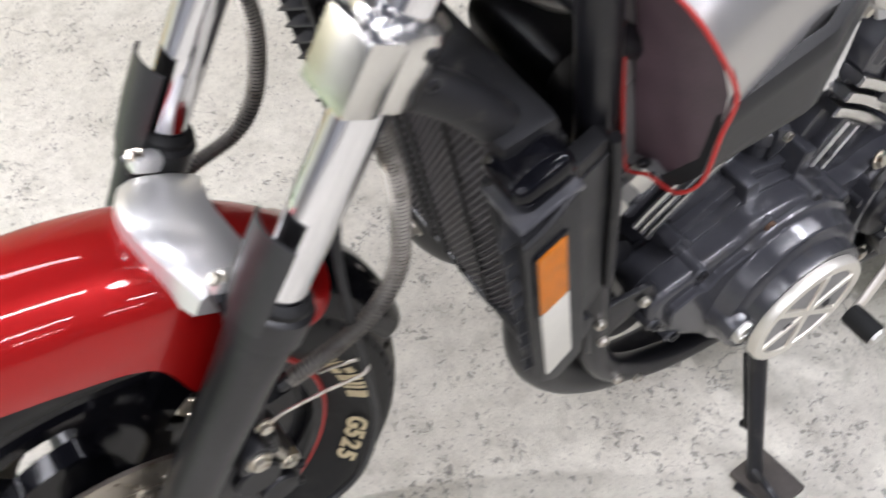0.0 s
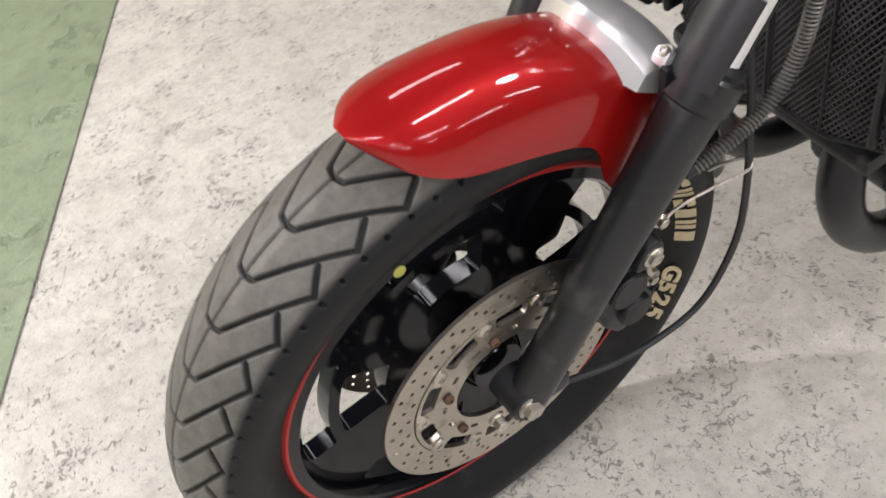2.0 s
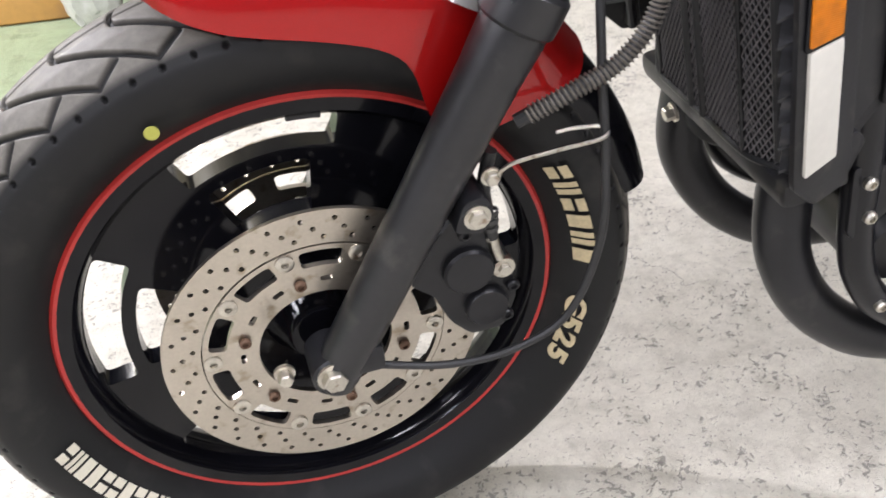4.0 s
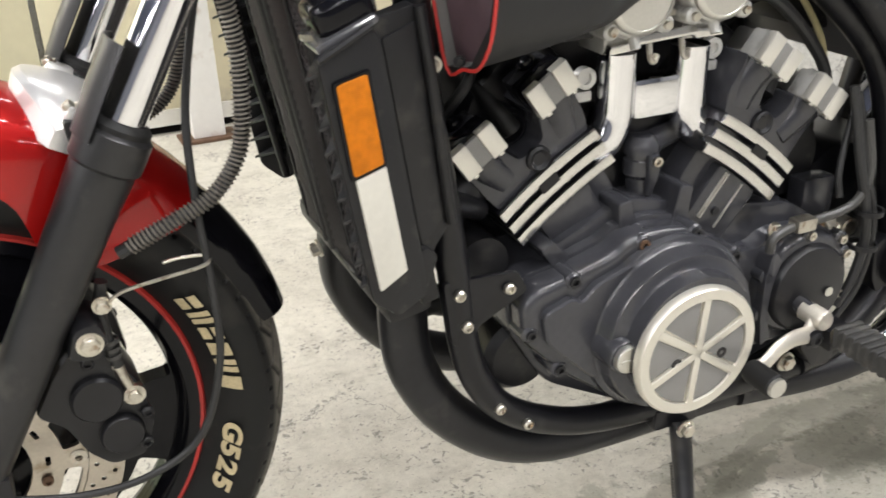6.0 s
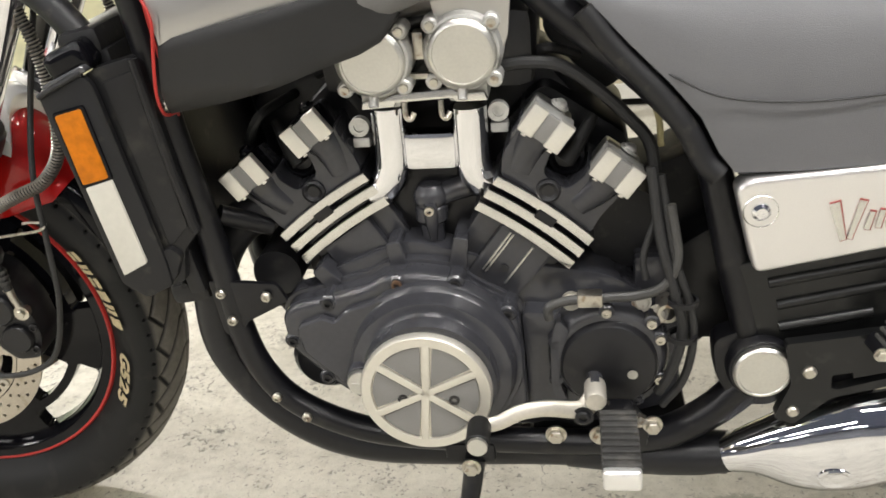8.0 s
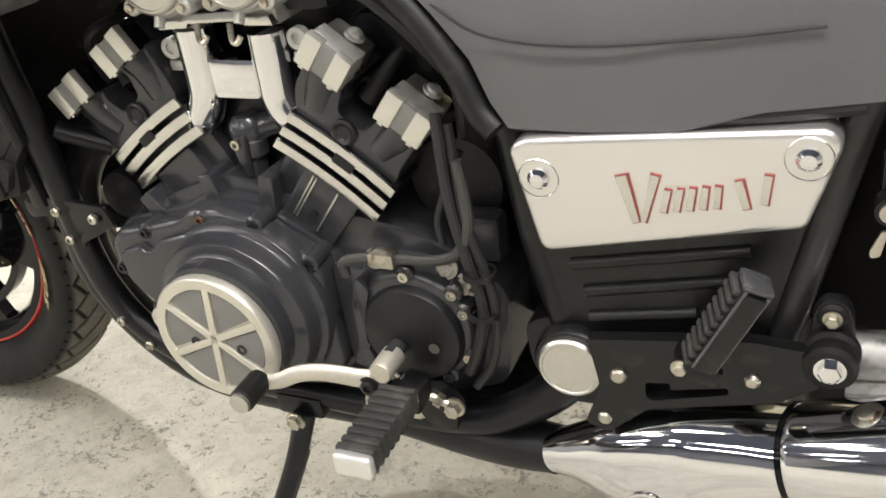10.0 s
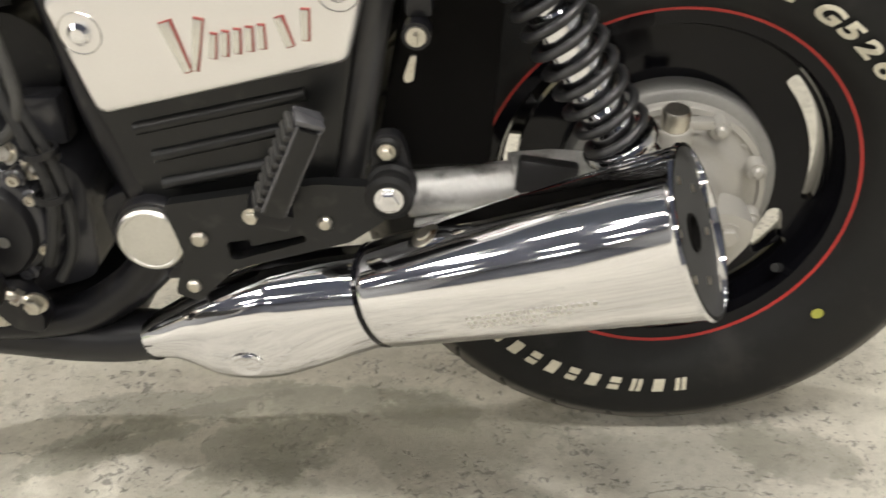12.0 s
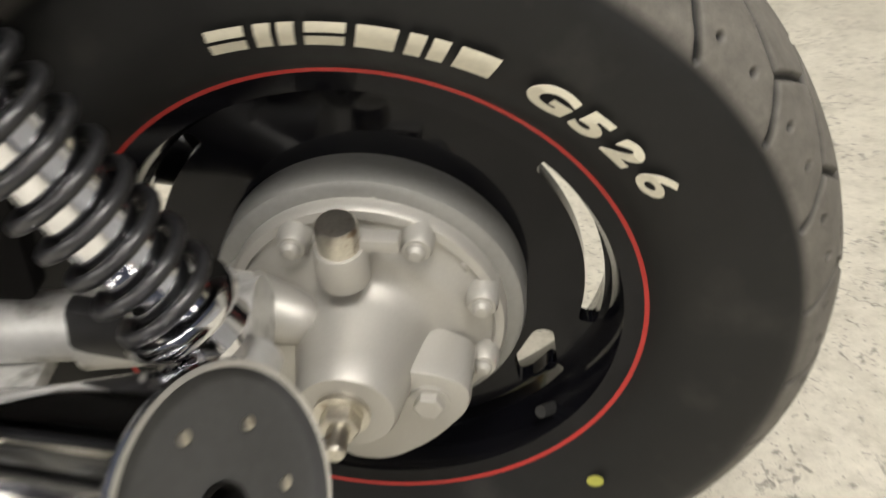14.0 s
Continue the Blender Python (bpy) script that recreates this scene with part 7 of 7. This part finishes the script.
REAR_LINES = [(10.8, 0.001, 8.1, 0.0232), (8.1, 0.0232, 0.0, 0.0518), (0.0, 0.0518, -4.5, 0.0818), (0.0, 0.0518, -5.2, 0.0232)]
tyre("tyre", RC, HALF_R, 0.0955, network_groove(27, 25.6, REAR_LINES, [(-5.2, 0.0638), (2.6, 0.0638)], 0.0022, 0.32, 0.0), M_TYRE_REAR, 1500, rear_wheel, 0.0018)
part("rim_stripe", lathe([(0.1944, 0.0498), (0.1976, 0.0510), (0.2000, 0.0482)], RC, LEFT, 96), M_LINE, rear_wheel, "thin red rim stripe")
letters = bmesh.new()
for k, (bm_, a) in enumerate(zip([bar_glyph(0.0215, 0.0155, q) for q in (1, 2, 1, 0, 2, 0)], np.linspace(102.5, 69.5, 6))):
    join(letters, on_sidewall(bm_, RC, HALF_R, 0.2335, a))
part("brand_marking", letters, M_LETTER, rear_wheel, "cream raised tyre marking")
letters = bmesh.new()
for bm_, a in zip(glyphs("G526", 0.0235, 1.6), (58.5, 51.7, 45.1, 38.4)):
    bmesh.ops.translate(bm_, vec=(0, -0.008, 0), verts=bm_.verts)
    join(letters, on_sidewall(bm_, RC, HALF_R, 0.2325, a))
part("size_marking", letters, M_LETTER, rear_wheel, "cream raised tyre lettering")
letters = bmesh.new()
for bm_, a in zip([bar_glyph(0.0125, 0.017, q) for q in (2, 0, 2, 1, 0, 1, 0, 1, 0, 2, 1)], np.linspace(-81.5, -142, 11)):
    join(letters, on_sidewall(bm_, RC, HALF_R, 0.240, a))
part("brand_marking", letters, M_LETTER, rear_wheel, "cream raised tyre marking")
part("paint_dot", lathe([(0, 0), (0.0065, 0), (0.0065, 0.0006), (0, 0.0008)], RC + Vector((0.1715, -0.0768, -0.139)), LEFT, 18), M_YELLOW, rear_wheel, "yellow paint dot")
part("valve", tube([RC + Vector((0.148, -0.02, -0.118)), RC + Vector((0.128, -0.045, -0.100))], 0.005, 10), M_CABLE, rear_wheel)

# rear brake on the right side
rdisc = bpart("rear_brake_disc", prism(ring_pts(RC.x, RC.z, 0.128, 64), RC.y + 0.070, RC.y + 0.076, holes=[ring_pts(RC.x, RC.z, 0.075, 40)]), M_DISC, "steel rear brake disc")
part("disc_hub", lathe([(0, -0.04), (0.078, -0.04), (0.078, 0.01), (0, 0.01)], RC + Vector((0, 0.07, 0)), (0, 1, 0), 40), M_GLOSS, rdisc)
bpart("rear_caliper", box((1.50, 0.085, 0.40), (0.09, 0.06, 0.08), 0.012, pose(0, 0, 0, 0, -30, 0)), M_SATIN, "black rear brake caliper")

# final drive
fd = bpart("final_drive", lathe([(0, -0.03), (0.098, -0.03), (0.0985, 0.020), (0.0985, 0.030), (0.0965, 0.033), (0.0905, 0.034), (0.0885, 0.0315), (0.085, 0.0315), (0.072, 0.040), (0.069, 0.0425), (0.064, 0.0435), (0.052, 0.046), (0.0475, 0.050), (0.044, 0.062), (0.037, 0.094), (0.034, 0.112), (0.031, 0.117), (0.0, 0.117)], RC + Vector((0.003, -0.022, 0.001)), LEFT, 72), M_HOUSING, "cast aluminium final drive housing", 40)
part("drum_ring", lathe([(0.097, -0.03), (0.1095, -0.03), (0.1112, -0.024), (0.1112, 0.013), (0.1095, 0.019), (0.1065, 0.021), (0.097, 0.0215)], RC + Vector((0.003, -0.022, 0.001)), LEFT, 72), M_DRUM, fd, "dull grey drum ring", 40)
for a, r in ((117, 0.0825), (60, 0.087), (19, 0.090), (160, 0.086), (-18, 0.090)):
    p = RC + Vector((r * math.cos(radians(a)), -0.060, r * math.sin(radians(a)) + 0.003))
    part("housing_boss", lathe([(0.0115, -0.02), (0.0110, 0.006), (0.009, 0.010), (0, 0.010)], p, LEFT, 20), M_HOUSING, fd)
    part("housing_bolt", lathe([(0.007, 0), (0.0065, 0.004), (0.004, 0.0065), (0, 0.007)], p + Vector((0, -0.009, 0)), LEFT, 14), M_HOUSING, fd)
for a in (82, 36):
    c1 = Vector((math.cos(radians(a)), 0, math.sin(radians(a))))
    part("housing_rib", tube([RC + c1 * 0.099 + Vector((0, -0.038, 0)), RC + c1 * 0.088 + Vector((0, -0.054, 0))], [0.005, 0.004], 8), M_HOUSING, fd)
part("filler_boss", lathe([(0.0, 0.0), (0.0175, 0.0), (0.0175, 0.026), (0.0160, 0.029), (0.0, 0.029)], (1.588, -0.062, 0.384), (0, -0.14, 0.99), 28), M_HOUSING, fd)
part("filler_plug", lathe([(0.0138, 0.029), (0.0138, 0.046), (0.0120, 0.049), (0.0, 0.0495)], (1.588, -0.062, 0.384), (0, -0.14, 0.99), 24), M_STEEL, fd, "round steel oil filler plug")
part("plug_lug", box((1.611, -0.062, 0.414), (0.030, 0.014, 0.010), 0.003), M_HOUSING, fd)
part("pinion_boss", tube([(1.520, -0.062, 0.356), (1.545, -0.068, 0.352), (1.560, -0.071, 0.350), (1.570, -0.072, 0.347)], [0.023, 0.021, 0.017, 0.011], 28, 6), M_HOUSING, fd)
part("pinion_web", prism([(1.540, 0.340), (1.575, 0.345), (1.590, 0.30), (1.570, 0.262), (1.545, 0.270), (1.532, 0.30)], -0.082, -0.040, 0.006, 0.012), M_HOUSING, fd)
part("shock_ear", prism([(1.604, 0.334), (1.646, 0.334), (1.672, 0.322), (1.671, 0.298), (1.645, 0.262), (1.612, 0.238), (1.580, 0.240), (1.572, 0.280)], -0.098, -0.055, 0.006, [0.01, 0.012, 0.014, 0.012, 0.02, 0.02, 0.02, 0.02]), M_HOUSING, fd)
bolt(fd, (1.644, -0.098, 0.308), LEFT, 0.0105, 0.009, M_HOUSING, "ear_bolt")
bolt(fd, (1.5925, -0.127, 0.3260), LEFT, 0.0135, 0.016, M_STEEL, "axle_nut")
part("axle_end", lathe([(0, 0), (0.0075, 0), (0.0075, 0.017), (0.006, 0.019), (0, 0.019)], (1.5925, -0.142, 0.3260), LEFT, 18), M_STEEL, fd)
bpart("drive_shaft_tube", join(lathe([(0, 0), (0.023, 0), (0.023, 0.14), (0.027, 0.142), (0.027, 0.162), (0.024, 0.165), (0.024, 0.20), (0.026, 0.215), (0, 0.215)], (1.33, -0.112, 0.367), (1, 0.05, 0.07), 32), box((1.372, -0.13, 0.347), (0.07, 0.03, 0.012), 0.003, pose(0, 0, 0, 0, -6, 0))), M_CAST, "cast aluminium drive shaft tube")
bpart("drive_boot", tube([(1.43, -0.107, 0.375), (1.47, -0.102, 0.376), (1.50, -0.092, 0.372), (1.53, -0.075, 0.366)], [0.030, 0.029, 0.026, 0.022], 24), M_CAST, "cast shaft joint")
bpart("shaft_bracket", box((1.462, -0.128, 0.392), (0.056, 0.016, 0.036), 0.004, pose(0, 0, 0, 0, 10, 0)), M_GUARD, "dark grey shaft bracket")
bpart("swing_arm", tube([(1.12, 0.12, 0.35), (1.35, 0.12, 0.35), (1.58, 0.11, 0.33)], 0.025), M_BLACK, "black swing arm")
bpart("rear_axle", lathe([(0, 0), (0.012, 0), (0.012, 0.25), (0, 0.25)], RC + Vector((0, 0.12, 0)), LEFT, 16), M_STEEL)


def shock(y):
    top, low = Vector((1.395, y, 0.690)), Vector((1.552, y - 0.004, 0.392))
    d = (low - top).normalized()
    L = (low - top).length
    body = bpart("shock_absorber", lathe([(0, 0), (0.022, 0.0), (0.022, 0.05), (0.014, 0.052), (0.014, 0.14), (0.021, 0.142), (0.021, L - 0.055), (0.027, L - 0.052), (0.029, L - 0.04), (0.026, L - 0.034), (0.018, L - 0.03), (0.0, L - 0.03)], top, d, 32), M_CHROME, "chromed shock absorber with a black coil spring")
    e = Vector((0, 1, 0)) - d * d.y
    e.normalize()
    f = d.cross(e)
    pts = []
    turns, s0, s1 = 14.0, 0.02, L - 0.062
    n = int(turns * 20)
    for k in range(n + 1):
        a = 2 * math.pi * k / 20
        s = s0 + (s1 - s0) * (k / n) ** 1.12
        pts.append(top + d * s + 0.0285 * (math.cos(a) * e + math.sin(a) * f))
    part("coil_spring", tube(pts, 0.0042, 12, 1), M_SPRING, body, "satin black coil spring")
    part("lower_eye", join(lathe([(0.006, -0.016), (0.019, -0.016), (0.019, 0.016), (0.006, 0.016)], low - d * 0.005, LEFT, 24), lathe([(0, -0.01), (0.014, -0.01), (0.014, 0.02), (0, 0.02)], low - d * 0.04, d, 16)), M_CAST, body)
    bolt(body, low - d * 0.005 + Vector((0, -0.017, 0)), LEFT, 0.009, 0.008, M_CAST)
    part("spring_seat", lathe([(0.019, L - 0.066), (0.0335, L - 0.066), (0.0345, L - 0.063), (0.0345, L - 0.058), (0.0325, L - 0.054), (0.026, L - 0.050), (0.019, L - 0.046)], top, d, 40), M_CHROME, body, "chrome lower spring seat")
    return body


shock(-0.160)
shock(0.178)
rf_bm = bmesh.new()
rings = []
for a in range(150, 60, -5):
    ca, sa = math.cos(radians(a)), math.sin(radians(a))
    rings.append([rf_bm.verts.new((RC.x + r * ca, RC.y + yy, RC.z + r * sa)) for r, yy in ((0.335, -0.095), (0.360, -0.085), (0.365, 0.0), (0.360, 0.085), (0.335, 0.095), (0.33, 0.092), (0.355, 0.08), (0.36, 0.0), (0.355, -0.08), (0.33, -0.092))])
for r1, r2 in zip(rings, rings[1:]):
    for k in range(10):
        rf_bm.faces.new((r1[k], r1[(k + 1) % 10], r2[(k + 1) % 10], r2[k]))
bpart("rear_fender", rf_bm, M_PLASTIC, "black rear inner fender")

# hoses and wires round the engine
bpart("vent_hose", tube([(0.862, -0.172, 0.428), (0.862, -0.174, 0.443), (0.876, -0.172, 0.449), (0.895, -0.170, 0.451), (0.93, -0.168, 0.452), (0.965, -0.168, 0.455), (0.990, -0.170, 0.468), (1.003, -0.168, 0.50), (0.995, -0.160, 0.56)], 0.0056, 10), M_GREYHOSE, "grey-black vent hose")
bpart("hose_clip", box((0.908, -0.170, 0.4525), (0.028, 0.018, 0.016), 0.003), M_STEEL)
for k, pts in enumerate(([(0.975, -0.150, 0.60), (0.985, -0.165, 0.52), (1.000, -0.172, 0.46), (1.010, -0.172, 0.41), (1.000, -0.172, 0.36), (0.985, -0.168, 0.325)], [(0.985, -0.148, 0.59), (1.000, -0.166, 0.50), (1.018, -0.170, 0.44), (1.022, -0.170, 0.39), (1.012, -0.168, 0.34), (0.99, -0.165, 0.305)], [(0.990, -0.14, 0.56), (0.968, -0.155, 0.50), (0.970, -0.16, 0.47)])):
    bpart("wiring_hose", tube(pts, 0.006 - 0.001 * k, 10), M_CABLE)
for z in (0.445, 0.40):
    bpart("cable_tie", lathe([(0.014, 0), (0.017, 0), (0.017, 0.006), (0.014, 0.006)], (1.010, -0.171, z), (0, 0, 1), 14), M_PLASTIC)
bpart("yellow_wire", tube([(0.925, -0.06, 0.73), (0.955, -0.07, 0.69), (0.985, -0.08, 0.64), (0.990, -0.09, 0.60)], 0.0038, 8), M_YELLOWED, "yellowed wire")
bpart("small_bracket", box((0.985, -0.10, 0.45), (0.05, 0.03, 0.05), 0.006), M_ENGINE)
bpart("switch_spring", lathe([(0.008, 0), (0.012, 0.0), (0.012, 0.03), (0.008, 0.03)], (0.995, -0.13, 0.425), LEFT, 16), M_STEEL)
for p, q in (((0.50, -0.06, 0.60), (0.56, -0.02, 0.66)), ((0.60, -0.05, 0.69), (0.68, -0.02, 0.70)), ((0.84, -0.05, 0.70), (0.90, -0.02, 0.69))):
    bpart("plug_lead", tube([p, ((p[0] + q[0]) / 2, -0.08, (p[1] * 0 + (p[2] + q[2]) / 2 + 0.02)), q], 0.006, 8), M_CABLE)
bpart("inner_bulk", prism([(0.53, 0.50), (0.50, 0.66), (0.62, 0.70), (0.85, 0.70), (0.935, 0.60), (0.955, 0.48), (0.90, 0.40), (0.60, 0.40)], -0.02, 0.11, 0.01, 0.03), M_BLACK)


# ---- things behind the motorcycle ----
def wooden_board():
    ob = empty("wooden_board", pose(-0.71, 2.29, 0, 0, 0, -6))
    part("board", box((0, 0, 0.11), (0.50, 0.03, 0.2), 0.004), M_ORANGEWOOD, ob)
    part("foot_rail", box((0, 0.025, 0.02), (0.48, 0.05, 0.04), 0.004), M_ORANGEWOOD, ob)
    part("clamp", prism([(0.105, 0.24), (0.135, 0.235), (0.205, 0.105), (0.175, 0.085), (0.135, 0.10)], -0.024, -0.014, 0.002, 0.006), M_CHAR, ob, "dark metal clamp")
    return tagged(ob, "orange-brown wooden board standing on the green floor by the wall", "board")


def slatted_crate():
    """A small rough crate: four posts and split, uneven boards."""
    ob = empty("wooden_crate", pose(-0.245, 2.27, 0, 0, 0, 5))
    for x in (-0.055, 0.055):
        for y in (-0.10, 0.10):
            part("post", box((x, y, 0.16), (0.022, 0.022, 0.32), 0.002), M_RUSTPAD, ob)
    for side in (-1, 1):
        for k, z in enumerate((0.05, 0.13, 0.21, 0.285)):
            part("slat", box((0.003 * (k % 2), side * 0.116, z), (0.14 - 0.008 * (k % 2), 0.012, 0.062), 0.002, pose(0, 0, 0, 0, 2.0 * (k - 1.5), 0)), M_CARD if k == 2 else M_RUSTPAD, ob)
    for k, (x, a) in enumerate(((-0.03, 12), (0.035, -9))):
        part("loose_strip", box((x, 0.0, 0.315 + 0.014 * k), (0.03, 0.24, 0.012), 0.002, pose(0, 0, 0, 3, 4, a)), M_WOOD, ob)
    part("crate_floor", box((0, 0, 0.02), (0.12, 0.21, 0.014), 0.002), M_RUSTPAD, ob)
    return tagged(ob, "small dark brown wooden crate with split boards", "crate")


def wrap_bundle():
    """A crumpled bundle of milky plastic wrap."""
    rng = random.Random(4)
    bm = bmesh.new()
    bmesh.ops.create_icosphere(bm, subdivisions=4, radius=1.0)
    dirs = [(Vector((rng.gauss(0, 1), rng.gauss(0, 1), rng.gauss(0, 1))).normalized(), rng.uniform(5, 12), rng.uniform(0, 6)) for _ in range(9)]
    for v in bm.verts:
        n = v.co.normalized()
        s = 1 + sum(0.045 * abs(math.sin(f * n.dot(d) + p)) for d, f, p in dirs) - 0.12
        v.co = Vector((n.x * 0.085 * s, n.y * 0.08 * s, max(n.z * 0.17 * s, -0.15) + 0.15))
    ob = part("plastic_wrap", bm, M_WRAP, None, "crumpled bundle of milky plastic wrap on the floor", 25, m=pose(-0.42, 2.20, 0, 0, 0, 20))
    return tagged(ob, category="packaging")


def white_post():
    ob = empty("white_post", pose(0.66, 2.30, 0))
    part("post_body", box((0, 0, 0.95), (0.11, 0.07, 1.88), 0.006), M_POST, ob)
    part("foot_plate", box((0, 0, 0.006), (0.20, 0.14, 0.012), 0.003), M_RUST, ob, "rusty foot plate")
    return tagged(ob, "white painted steel post with a rusty foot by the wall", "post")


def red_pipe():
    ob = empty("red_pipe", pose(-0.09, 2.40, 0))
    part("pipe_body", lathe([(0, 0.0), (0.014, 0.0), (0.014, 2.3), (0, 2.3)], (0, 0, 0), (0, 0, 1), 16), M_REDPIPE, ob)
    part("pipe_clip", box((0, 0.01, 0.9), (0.05, 0.05, 0.02), 0.003), M_STEEL, ob)
    return tagged(ob, "thin red upright pipe in front of the cream panels", "pipe")


white_post()
red_pipe()
wooden_board()
slatted_crate()
wrap_bundle()
